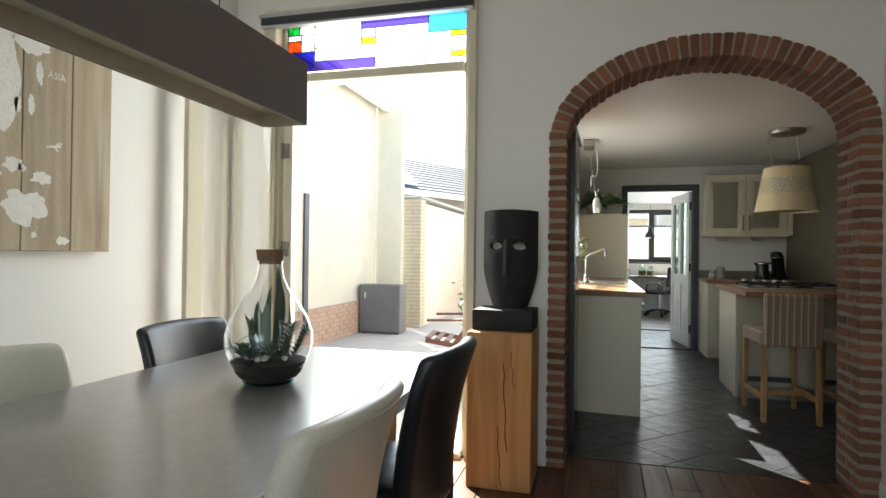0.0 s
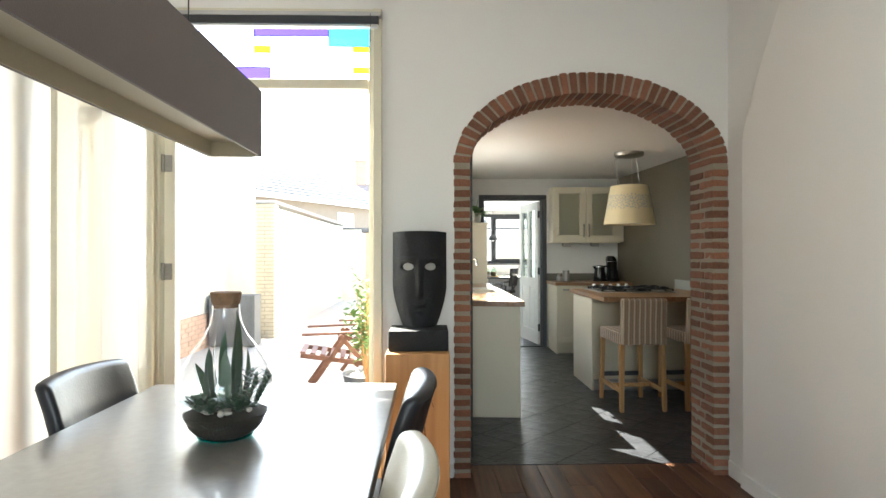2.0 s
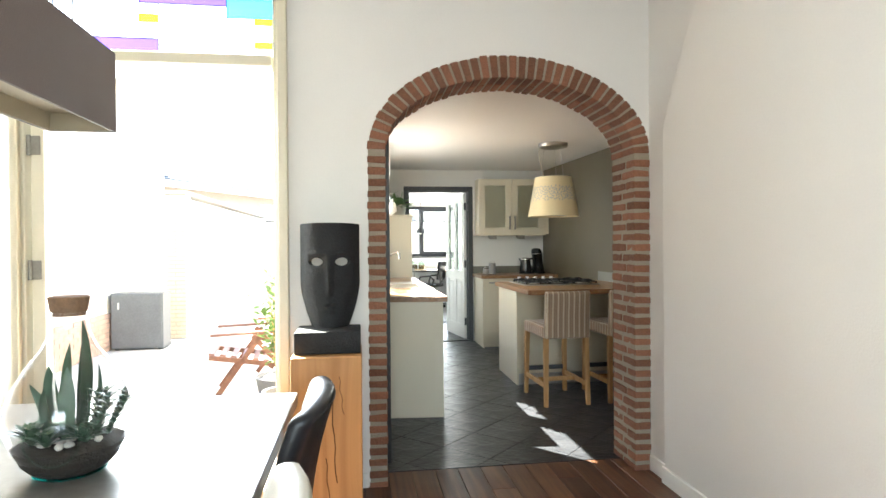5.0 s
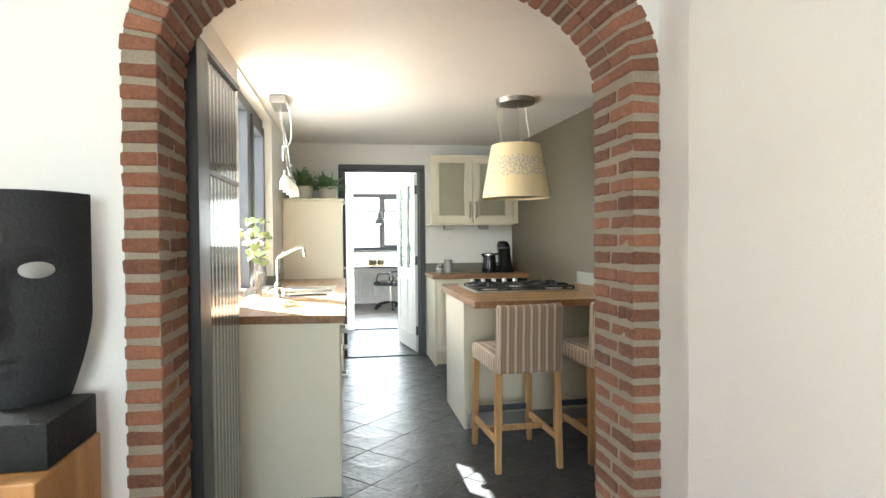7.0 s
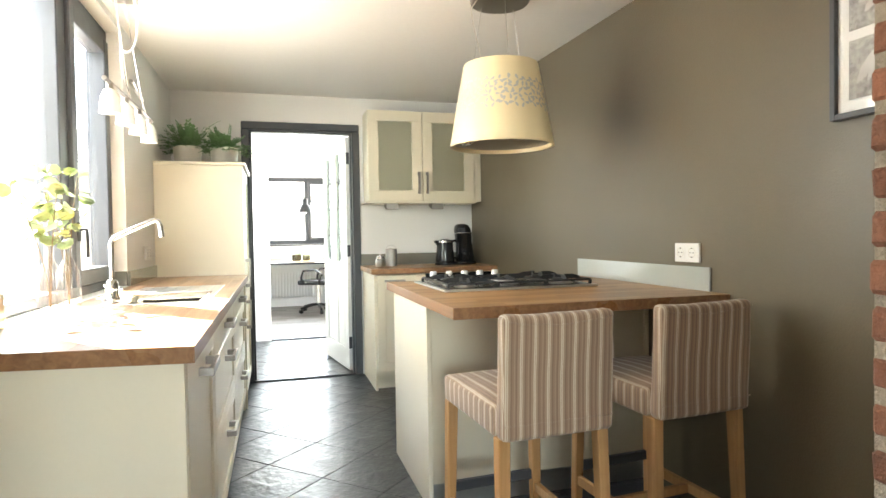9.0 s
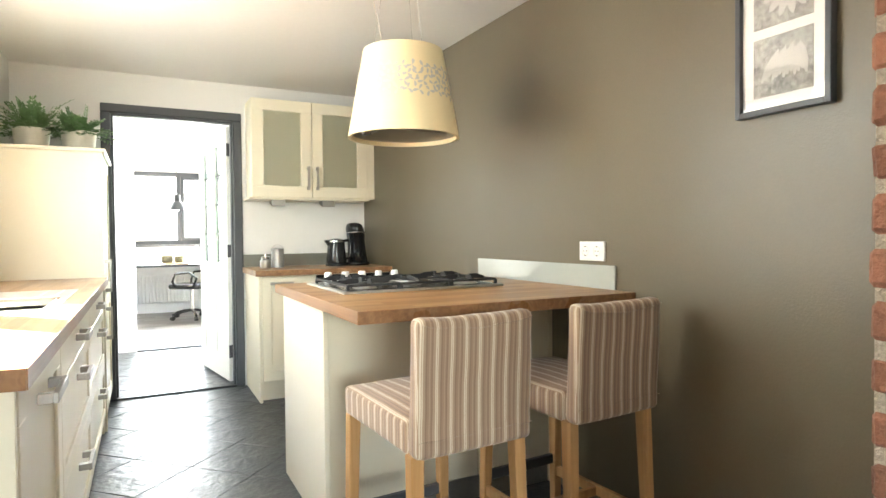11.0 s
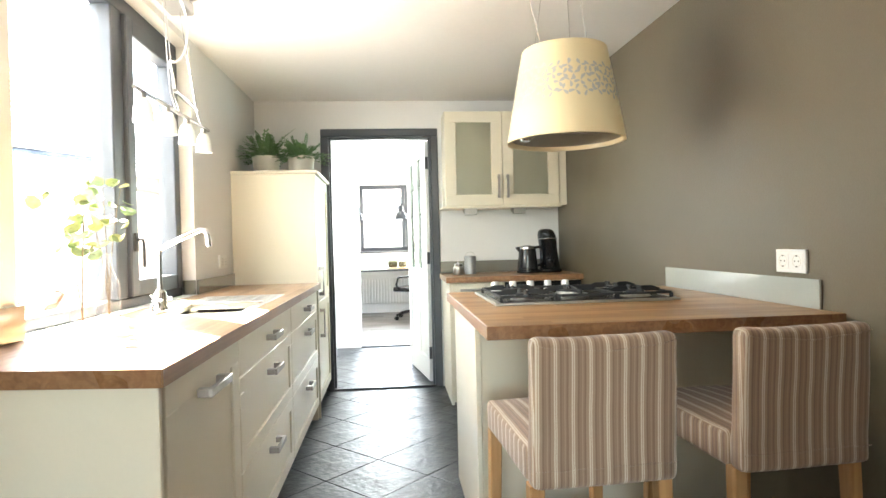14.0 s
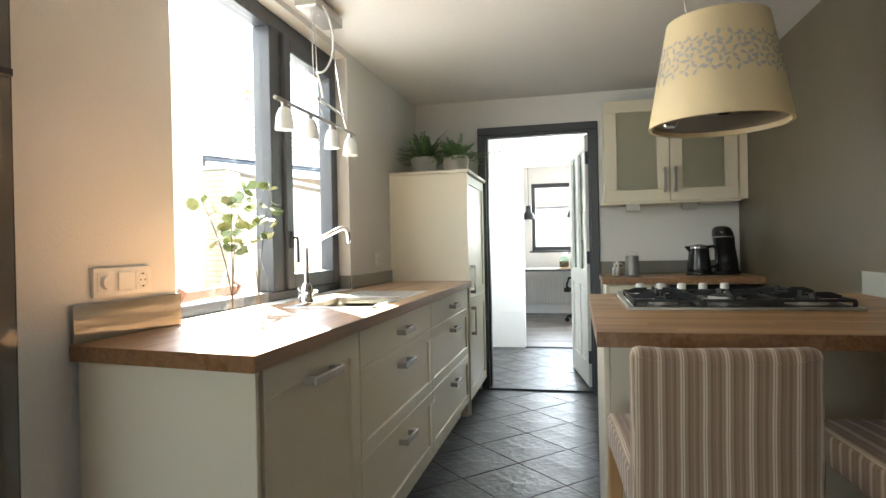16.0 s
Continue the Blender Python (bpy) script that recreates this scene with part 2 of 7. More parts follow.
STUDY_FLOOR = wood("grey_laminate_floor", (0.12, 0.11, 0.10), (0.23, 0.215, 0.20), "x", 10, 0.4, 0.05, 0, 0.15)
WALL_TILE = material("white_glazed_tile", (0.76, 0.76, 0.75), 0.18, 0, 0.02, 3, 50, 0.02)
PEBBLE = material("pale_pebble", (0.58, 0.55, 0.50), 0.7, 0, 0.2, 30, 120, 0.2, spread=0.4)
SOIL = material("dark_soil", (0.030, 0.024, 0.019), 0.95, 0, 0.4, 40, 150, 0.8)
CORK = material("cork", (0.22, 0.125, 0.070), 0.85, 0, 0.3, 60, 160, 0.4)
CLEAR = glass_material("clear_glass")
CLEAR_GREEN = glass_material("greenish_glass", 0.02, (0.86, 0.94, 0.90))
SMOKE = frosted_material("smoked_ribbed_glass", (0.22, 0.21, 0.20), 0.08, 1.0)
ZINC = material("dull_zinc", (0.36, 0.36, 0.355), 0.5, 0.6, 0.12, 8, 90, 0.05)
ALU = material("grey_aluminium", (0.42, 0.42, 0.43), 0.45, 0.5, 0.05, 4, 80, 0.02)
HINGE_M = material("worn_steel", (0.22, 0.21, 0.19), 0.45, 0.7, 0.2, 10, 80, 0.05)
SPLASH_GLASS = material("pale_back_painted_glass", (0.40, 0.425, 0.395), 0.12, 0, 0.03, 3, 60, 0.0, coat=0.4)
FROST = frosted_material("frosted_glass", (0.60, 0.58, 0.43), 0.45)


# ---- mesh helpers ----
def add_box(bm, x0, x1, y0, y1, z0, z1, bevel=0.0, seg=1, m=None):
    r = bmesh.ops.create_cube(bm, size=1)
    vs = r["verts"]
    bmesh.ops.scale(bm, vec=(x1 - x0, y1 - y0, z1 - z0), verts=vs)
    bmesh.ops.translate(bm, vec=((x0 + x1) / 2, (y0 + y1) / 2, (z0 + z1) / 2), verts=vs)
    if bevel:
        es = list({e for v in vs for e in v.link_edges})
        r2 = bmesh.ops.bevel(bm, geom=es, offset=bevel, segments=seg, affect="EDGES", profile=0.5)
        vs = list({v for f in r2["faces"] for v in f.verts} | {v for v in vs if v.is_valid})
    if m is not None:
        bmesh.ops.transform(bm, matrix=m, verts=[v for v in vs if v.is_valid])
    return vs


def add_cyl(bm, p0, p1, r0, r1=None, seg=16, caps=True):
    p0, p1 = Vector(p0), Vector(p1)
    r1 = r0 if r1 is None else r1
    q = (p1 - p0).to_track_quat("Z", "Y")
    rings = []
    for p, r in ((p0, r0), (p1, r1)):
        rings.append([bm.verts.new(p + q @ Vector((r * math.cos(2 * math.pi * k / seg), r * math.sin(2 * math.pi * k / seg), 0))) for k in range(seg)])
    for k in range(seg):
        bm.faces.new((rings[0][k], rings[0][(k + 1) % seg], rings[1][(k + 1) % seg], rings[1][k]))
    if caps:
        bm.faces.new(rings[0][::-1])
        bm.faces.new(rings[1])


def add_lathe(bm, profile, seg=32, center=(0, 0, 0), close=False):
    """Turns a profile of (radius, height) about the upright axis."""
    rings = []
    for r, z in profile:
        if r < 1e-5:
            rings.append([bm.verts.new((center[0], center[1], center[2] + z))])
        else:
            rings.append([bm.verts.new((center[0] + r * math.cos(2 * math.pi * k / seg), center[1] + r * math.sin(2 * math.pi * k / seg), center[2] + z)) for k in range(seg)])
    pairs = list(zip(rings, rings[1:])) + ([(rings[-1], rings[0])] if close else [])
    for a, b in pairs:
        for k in range(seg):
            k2 = (k + 1) % seg
            if len(a) == 1 and len(b) == 1:
                continue
            if len(a) == 1:
                bm.faces.new((a[0], b[k2], b[k]))
            elif len(b) == 1:
                bm.faces.new((a[k], a[k2], b[0]))
            else:
                bm.faces.new((a[k], a[k2], b[k2], b[k]))


def add_tube(bm, pts, r, seg=8):
    pts = [Vector(p) for p in pts]
    rings = []
    for i, p in enumerate(pts):
        d = (pts[min(i + 1, len(pts) - 1)] - pts[max(i - 1, 0)]).normalized()
        q = d.to_track_quat("Z", "Y")
        rr = r(i / (len(pts) - 1)) if callable(r) else r
        rings.append([bm.verts.new(p + q @ Vector((rr * math.cos(2 * math.pi * k / seg), rr * math.sin(2 * math.pi * k / seg), 0))) for k in range(seg)])
    for a, b in zip(rings, rings[1:]):
        best = min(range(seg), key=lambda o: sum((a[k].co - b[(k + o) % seg].co).length for k in range(0, seg, 2)))
        for k in range(seg):
            bm.faces.new((a[k], a[(k + 1) % seg], b[(k + 1 + best) % seg], b[(k + best) % seg]))
    bm.faces.new(rings[0][::-1]), bm.faces.new(rings[-1])


def add_prism(bm, outline, axis, a, b):
    """Extrudes a closed outline of pairs along an axis from a to b."""
    def put(p, d):
        return {"x": (d, p[0], p[1]), "y": (p[0], d, p[1]), "z": (p[0], p[1], d)}[axis]
    va = [bm.verts.new(put(p, a)) for p in outline]
    vb = [bm.verts.new(put(p, b)) for p in outline]
    n = len(outline)
    fs = [bm.faces.new(va), bm.faces.new(vb)]
    for k in range(n):
        fs.append(bm.faces.new((va[k], va[(k + 1) % n], vb[(k + 1) % n], vb[k])))
    bmesh.ops.recalc_face_normals(bm, faces=fs)
    return va + vb


def finish(bm, name, mat, smooth=None):
    me = bpy.data.meshes.new(name)
    bmesh.ops.recalc_face_normals(bm, faces=bm.faces)
    bm.to_mesh(me)
    bm.free()
    me.materials.append(mat)
    if smooth is not None:
        for p in me.polygons:
            p.use_smooth = True
        me.set_sharp_from_angle(angle=radians(smooth))
    return me


def thing(name, loc, rz=0.0, label="", category="", group=""):
    ob = new(name)
    ob.empty_display_size = 0.1
    ob.matrix_basis = pose(*loc, 0, 0, rz)
    return tagged(ob, label, category, group)


def part(name, bm, mat, parent, label="", smooth=None):
    ob = new(name, finish(bm, name, mat, smooth))
    ob.parent = parent
    return tagged(ob, label)


def solo(name, bm, mat, label="", category="", group="", kind="", smooth=None):
    return tagged(new(name, finish(bm, name, mat, smooth)), label, category, group, kind)


def boxes(*specs, bevel=0.0, seg=1):
    bm = bmesh.new()
    for s in specs:
        add_box(bm, *s, bevel=bevel, seg=seg)
    return bm


def structure(name, bm, mat, label, smooth=None):
    return solo(name, bm, mat, label, "", "", "structure", smooth)


# ---- large structure ----
# plan: party wall between dining room and kitchen from y 0.13 to 0.42
WF, WB = 0.135, 0.415
LX, RX = -1.15, 2.508         # dining room side walls
KL, KR, KB = 0.91, 3.37, 4.83  # kitchen walls
KZ, DZ = 2.33, 2.95            # ceilings
AC, ASP = 1.695, 1.83          # arch centre line and springing height
AOX, AOZ, AIX, AIZ = 0.81, 0.54, 0.717, 0.420


def ell(cx, z0, a, b, k, n):
    t = math.pi - math.pi * k / n
    return cx + a * math.cos(t), z0 + b * math.sin(t)


def wall_y(bm, x0, x1, z0, z1):
    add_box(bm, x0, x1, WF, WB, z0, z1)


bm = bmesh.new()
wall_y(bm, LX - 0.2, -0.91, 0, DZ)
wall_y(bm, -0.91, 0.46, 2.72, DZ)
wall_y(bm, 0.46, AC - AOX, 0, DZ)
wall_y(bm, AC + AOX, KR + 0.2, 0, DZ)
outline = [(AC - AOX, DZ)] + [(AC - AOX, ASP)] + [ell(AC, ASP, AOX, AOZ, k, 40) for k in range(1, 40)] + [(AC + AOX, ASP), (AC + AOX, DZ)]
add_prism(bm, outline, "y", WF, WB)
structure("wall_north", bm, WHITE_WALL, "white painted wall with a brick arch and garden doors")

structure("wall_west", boxes((LX - 0.2, LX, -7.0, WF, 0, DZ)), WHITE_WALL, "white painted side wall of the dining room")
structure("wall_east", boxes((RX, RX + 0.2, -7.0, WF, 0, DZ)), WHITE_WALL, "smooth white painted side wall of the dining room")
# thick plaster coat on the east wall, whose edge curves away above the arch
bm = bmesh.new()
edge = [(-0.055 - 0.385 * (max(0.0, z - 1.93) / 0.66) ** 1.25, z) for z in (0.0, 1.0, 1.80, 1.95, 2.05, 2.15, 2.25, 2.35, 2.45, 2.55, 2.65, 2.75, 2.85, 2.949)]
vs = add_prism(bm, [(-6.999, 0.0)] + edge + [(-6.999, 2.949)], "x", RX - 0.024, RX - 0.0005)
rim = [e for e in bm.edges if all(abs(v.co.x - (RX - 0.024)) < 1e-5 and v.co.y > -6 for v in e.verts)]
bmesh.ops.bevel(bm, geom=rim, offset=0.016, segments=4, affect="EDGES", profile=0.5)
structure("plaster_coat", bm, WHITE_WALL, "thick white plaster coat with a softly curved edge", 40)
structure("wall_south", boxes((LX - 0.2, -0.5, -7.2, -7.0, 0, DZ), (1.7, RX + 0.2, -7.2, -7.0, 0, DZ), (-0.5, 1.7, -7.2, -7.0, 0, 0.9),
                              (-0.5, 1.7, -7.2, -7.0, 2.5, DZ)), WHITE_WALL, "white painted wall with the street window")
structure("ceiling", boxes((LX - 0.2, RX + 0.2, -7.2, WF, DZ, DZ + 0.15)), CEILING_M, "white plaster dining room ceiling")
structure("floor", boxes((LX - 0.2, RX + 0.2, -7.2, 0.33, -0.12, -0.012)), GROUT, "dark gap under the dining room floorboards")

# kitchen walls: window opening from y 1.86 to 3.33 in the west wall
WY0, WY1, WZ0, WZ1 = 1.80, 3.33, 0.96, 2.27
structure("wall_kitchen_west", boxes((KL - 0.16, KL, WB, WY0, 0, KZ + 0.1), (KL - 0.16, KL, WY1, KB, 0, KZ + 0.1),
                                     (KL - 0.16, KL, WY0, WY1, 0, WZ0 - 0.05), (KL - 0.16, KL, WY0, WY1, WZ1, KZ + 0.1)), WHITE_WALL,
          "white plastered kitchen wall around the window")
structure("wall_kitchen_east", boxes((KR, KR + 0.2, WB, KB, 0, KZ + 0.1)), OLIVE_WALL, "grey-olive painted kitchen wall with a satin sheen")
DX0, DX1, DH = 1.49, 2.31, 2.05
structure("wall_kitchen_north", boxes((KL - 0.32, DX0 - 0.06, KB, KB + 0.12, 0, KZ + 0.1), (DX1 + 0.06, KR + 0.2, KB, KB + 0.12, 0, KZ + 0.1),
                                      (DX0 - 0.06, DX1 + 0.06, KB, KB + 0.12, DH + 0.06, KZ + 0.1)), WHITE_WALL, "white painted kitchen back wall with a doorway")
bm = bmesh.new()
add_prism(bm, [(WB, 2.262), (KB, 2.338), (KB, 2.46), (WB, 2.46)], "x", KL, KR)
structure("ceiling_kitchen", bm, CEILING_M, "white slightly glossy plaster kitchen ceiling")
structure("floor_kitchen", boxes((0.5, 3.7, 0.33, 6.80, -0.12, -0.010)), GROUT, "dark grout bed of the slate floor")

# hall and study
HW = 6.80
structure("wall_hall_west", boxes((0.70, 0.85, KB + 0.12, HW, 0, 2.45)), WHITE_WALL, "white hall wall")
# the east opening is unseen, cut only to let the added hall fill in
structure("wall_hall_east", boxes((2.75, 2.90, KB + 0.12, 5.85, 0, 2.45), (2.75, 2.90, 6.60, HW, 0, 2.45), (2.75, 2.90, 5.85, 6.60, 0, 0.95), (2.75, 2.90, 5.85, 6.60, 2.15, 2.45)), WHITE_WALL, "white hall wall")
structure("wall_hall_north", boxes((0.70, 1.61, HW, HW + 0.12, 0, 2.5), (2.45, 3.9, HW, HW + 0.12, 0, 2.5), (1.61, 2.45, HW, HW + 0.12, 2.05, 2.5)), WHITE_WALL,
          "white hall wall with an open doorway to the study")
structure("ceiling_hall", boxes((0.70, 2.90, KB + 0.12, HW + 0.12, 2.45, 2.55)), CEILING_M, "white hall ceiling")
SB = 10.20
structure("floor_study", boxes((0.0, 4.0, HW + 0.0, SB + 0.2, -0.12, -0.002)), STUDY_FLOOR, "grey wooden laminate study floor")
structure("wall_study_west", boxes((-0.1, 0.05, HW + 0.12, SB, 0, 2.5)), WHITE_WALL, "white study wall")
structure("wall_study_east", boxes((3.9, 4.05, HW + 0.12, SB, 0, 2.5)), WHITE_WALL, "white study wall")
structure("wall_study_north", boxes((-0.1, 1.46, SB, SB + 0.25, 0, 2.5), (3.2, 4.05, SB, SB + 0.25, 0, 2.5), (1.46, 3.2, SB, SB + 0.25, 0, 1.06), (1.46, 3.2, SB, SB + 0.25, 2.20, 2.5)),
          WHITE_WALL, "white study wall below and above the window")
structure("ceiling_study", boxes((-0.1, 4.05, HW + 0.12, SB + 0.2, 2.5, 2.6)), CEILING_M, "white panelled study ceiling")

# baseboards and the threshold strips
structure("baseboard", boxes((RX - 0.040, RX - 0.0242, -7.0, -0.06, 0, 0.09), (RX - 0.016, RX, -0.05, 0.12, 0, 0.09), (0.46, AC - AOX - 0.01, WF - 0.016, WF, 0, 0.08), bevel=0.003), WHITE_TRIM,
          "white painted baseboard along the dining room wall")
structure("trim", boxes((DX0, DX1, KB - 0.01, KB + 0.03, -0.008, 0.012), (1.61, 2.45, HW - 0.02, HW + 0.04, -0.008, 0.014), bevel=0.003), BLACK,
          "dark metal threshold strips in the doorways")

# ---- garden door frame with leaded transom ----
FY0, FY1 = 0.105, 0.245
door_1 = thing("door_1", (0, 0, 0), 0, "ivory painted garden door frame with a leaded stained-glass transom", "door frame")
door_1["kind"] = "structure"
part("jamb", boxes((-0.915, -0.83, FY0 - 0.03, FY1, 0, 2.72), (-0.83, -0.80, FY0 + 0.06, FY1, 0, 2.72), bevel=0.004), IVORY_TRIM, door_1)
part("jamb", boxes((0.415, 0.465, FY0 - 0.02, FY1, 0, 2.72), (0.385, 0.415, FY0 + 0.05, FY1, 0, 2.72), bevel=0.004), IVORY_TRIM, door_1)
part("jamb", boxes((-0.778, -0.715, FY0 - 0.005, FY0 + 0.055, 0.036, 2.264), bevel=0.004), IVORY_TRIM, door_1)
for hz in (0.30, 1.205, 1.825):
    bm = bmesh.new()
    add_box(bm, -0.782, -0.732, FY0 - 0.011, FY0 - 0.0055, hz - 0.047, hz + 0.047, 0.002)
    add_cyl(bm, (-0.783, FY0 - 0.012, hz - 0.050), (-0.783, FY0 - 0.012, hz + 0.050), 0.010, seg=10)
    part("hinge", bm, HINGE_M, door_1, "worn steel hinge", 40)
part("transom", boxes((-0.80, 0.385, FY0 + 0.02, FY1, 2.265, 2.325), bevel=0.006), IVORY_TRIM, door_1)
part("head", boxes((-0.915, 0.465, FY0 - 0.01, FY1, 2.655, 2.72), bevel=0.004), IVORY_TRIM, door_1)
part("sill", boxes((-0.80, 0.385, FY0 - 0.02, FY1 + 0.08, -0.01, 0.035), bevel=0.005), IVORY_TRIM, door_1)
GX0, GX1, GZ0, GZ1 = -0.80, 0.385, 2.325, 2.655


def pane_rect(u0, u1, v0, v1, y=0.175, d=0.004):
    return boxes((GX0 + (GX1 - GX0) * u0, GX0 + (GX1 - GX0) * u1, y, y + d, GZ1 - (GZ1 - GZ0) * v1, GZ1 - (GZ1 - GZ0) * v0))


VIOLET = glass_material("violet_glass", 0.05, (0.32, 0.23, 0.74))
BLUE = glass_material("blue_glass", 0.05, (0.12, 0.11, 0.80))
CYAN = glass_material("sky_blue_glass", 0.05, (0.25, 0.72, 0.95))
YELLOW = glass_material("yellow_glass", 0.05, (0.95, 0.78, 0.12))
GREEN = glass_material("green_glass", 0.05, (0.10, 0.60, 0.22))
ORANGE = glass_material("orange_glass", 0.05, (0.85, 0.25, 0.06))
PANES = [(0, .07, .0, .22, GREEN), (.07, .16, .0, .22, CLEAR), (0, .08, .22, .34, CLEAR), (0, .08, .34, .56, ORANGE), (.08, .16, .22, .56, CLEAR),
         (0, .16, .56, 1, BLUE), (.16, .43, 0, .50, CLEAR), (.16, .51, .50, .76, CLEAR), (.16, .51, .76, 1, VIOLET), (.43, .80, 0, .20, VIOLET),
         (.43, .51, .20, .38, CLEAR), (.43, .51, .38, .50, YELLOW), (.51, .80, .20, .86, CLEAR), (.51, .80, .86, 1, CLEAR), (.80, 1, 0, .38, CYAN),
         (.80, .92, .38, 1, CLEAR), (.92, 1, .38, .48, YELLOW), (.92, 1, .48, .76, CLEAR), (.92, 1, .76, .86, YELLOW), (.92, 1, .86, 1, CLEAR)]
for u0, u1, v0, v1, gm in PANES:
    pane = part("pane", pane_rect(u0 + 0.001, u1 - 0.001, v0 + 0.004, v1 - 0.004), gm, door_1)
    pane.visible_shadow = False
bm = bmesh.new()
for u0, u1, v0, v1, gm in PANES:
    x0, x1, z0, z1 = GX0 + (GX1 - GX0) * u0, GX0 + (GX1 - GX0) * u1, GZ1 - (GZ1 - GZ0) * v1, GZ1 - (GZ1 - GZ0) * v0
    add_box(bm, x0 - 0.002, x0 + 0.002, 0.171, 0.183, z0, z1)
    add_box(bm, x0, x1, 0.172, 0.182, z0 - 0.002, z0 + 0.002)
part("lead_came", bm, BLACK, door_1, "dark lead strips")

# hinged garden door leaf, standing open into the room
leaf = thing("garden_door", (-0.795, 0.20, 0), -110.0, "ivory garden door leaf with tall glass, open against the wall", "door")
LW, LH = 0.72, 2.255
part("stile", boxes((0.0, 0.10, -0.022, 0.022, 0.04, LH), bevel=0.004), IVORY_TRIM, leaf)
part("stile", boxes((LW - 0.10, LW, -0.022, 0.022, 0.04, LH), bevel=0.004), IVORY_TRIM, leaf)
part("rail", boxes((0.10, LW - 0.10, -0.020, 0.020, LH - 0.10, LH), bevel=0.004), IVORY_TRIM, leaf)
part("rail", boxes((0.10, LW - 0.10, -0.020, 0.020, 0.04, 0.34), bevel=0.004), IVORY_TRIM, leaf)
pane = part("pane", boxes((0.10, LW - 0.10, -0.003, 0.003, 0.34, LH - 0.10)), CLEAR, leaf)
pane.visible_shadow = False
for hz in (0.30, 1.205, 1.825):
    bm = bmesh.new()
    add_cyl(bm, (0.0, 0.036, hz - 0.050), (0.0, 0.036, hz + 0.050), 0.010, seg=10)
    add_box(bm, 0.003, 0.030, 0.023, 0.031, hz - 0.047, hz + 0.047, 0.001)
    for k in (-1, 1):
        add_box(bm, -0.010, 0.010, 0.030, 0.048, hz + 0.050 * k - 0.004, hz + 0.050 * k + 0.004, 0.002)
    part("hinge", bm, HINGE_M, leaf, "worn steel hinge", 40)

# blind above the transom
blind = thing("venetian_blind", (-0.235, 0.07, 2.60), 0, "dark aluminium venetian blind, pulled up above the door", "blind")
part("headrail", boxes((-0.70, 0.70, -0.03, 0.03, 0.060, 0.084), bevel=0.004), ALU, blind, "pale aluminium headrail")
for k in range(7):
    part("slat", boxes((-0.685, 0.685, -0.025, 0.025, 0.020 + 0.0062 * k, 0.0235 + 0.0062 * k)), ANTHRACITE, blind)
part("bottom_rail", boxes((-0.685, 0.685, -0.025, 0.025, 0.0, 0.014), bevel=0.003), ALU, blind)
bm = bmesh.new()
add_tube(bm, [(0.64, -0.033, 0.07), (0.642, -0.034, -0.03), (0.641, -0.034, -0.09)], 0.0018, 6)
part("cord", bm, ANTHRACITE, blind)

# ---- kitchen window ----
window_1 = thing("window_1", (0, 0, 0), 0, "anthracite framed kitchen window with a fixed and a hinged light", "window")
window_1["kind"] = "structure"
FX0, FX1 = 0.755, 0.840
part("window_frame", boxes((FX0, FX1, WY0, WY1, WZ1 - 0.075, WZ1), (FX0, FX1, WY0, WY1, WZ0 - 0.05, WZ0 + 0.01), (FX0, FX1, WY0, WY0 + 0.05, WZ0, WZ1 - 0.07),
                          (FX0, FX1, WY1 - 0.06, WY1, WZ0, WZ1 - 0.07), bevel=0.005), ANTHRACITE, window_1)
part("mullion", boxes((FX0, FX1 + 0.005, 2.565, 2.665, WZ0 + 0.01, WZ1 - 0.075), bevel=0.005), ANTHRACITE, window_1)
sash = part("sash", boxes((FX0 + 0.03, FX1 + 0.022, 2.665, 2.735, WZ0 + 0.012, WZ1 - 0.077), (FX0 + 0.03, FX1 + 0.022, 3.20, 3.27, WZ0 + 0.012, WZ1 - 0.077),
                          (FX0 + 0.03, FX1 + 0.02, 2.735, 3.20, WZ0 + 0.012, WZ0 + 0.085), (FX0 + 0.03, FX1 + 0.02, 2.735, 3.20, WZ1 - 0.15, WZ1 - 0.077), bevel=0.005), ANTHRACITE, window_1)
bm = bmesh.new()
add_box(bm, FX1 + 0.022, FX1 + 0.032, 2.685, 2.715, 1.17, 1.25, 0.002)
add_tube(bm, [(FX1 + 0.03, 2.70, 1.22), (FX1 + 0.055, 2.70, 1.22), (FX1 + 0.058, 2.70, 1.19), (FX1 + 0.058, 2.70, 1.10)], 0.007)
part("handle", bm, BLACK, sash, "", 40)
for py0, py1, pz0, pz1, px in ((WY0 + 0.05, 2.565, WZ0 + 0.01, WZ1 - 0.075, 0.795), (2.735, 3.20, WZ0 + 0.085, WZ1 - 0.15, 0.81)):
    pane = part("pane", boxes((px, px + 0.006, py0, py1, pz0, pz1)), CLEAR, window_1)
    pane.visible_shadow = False

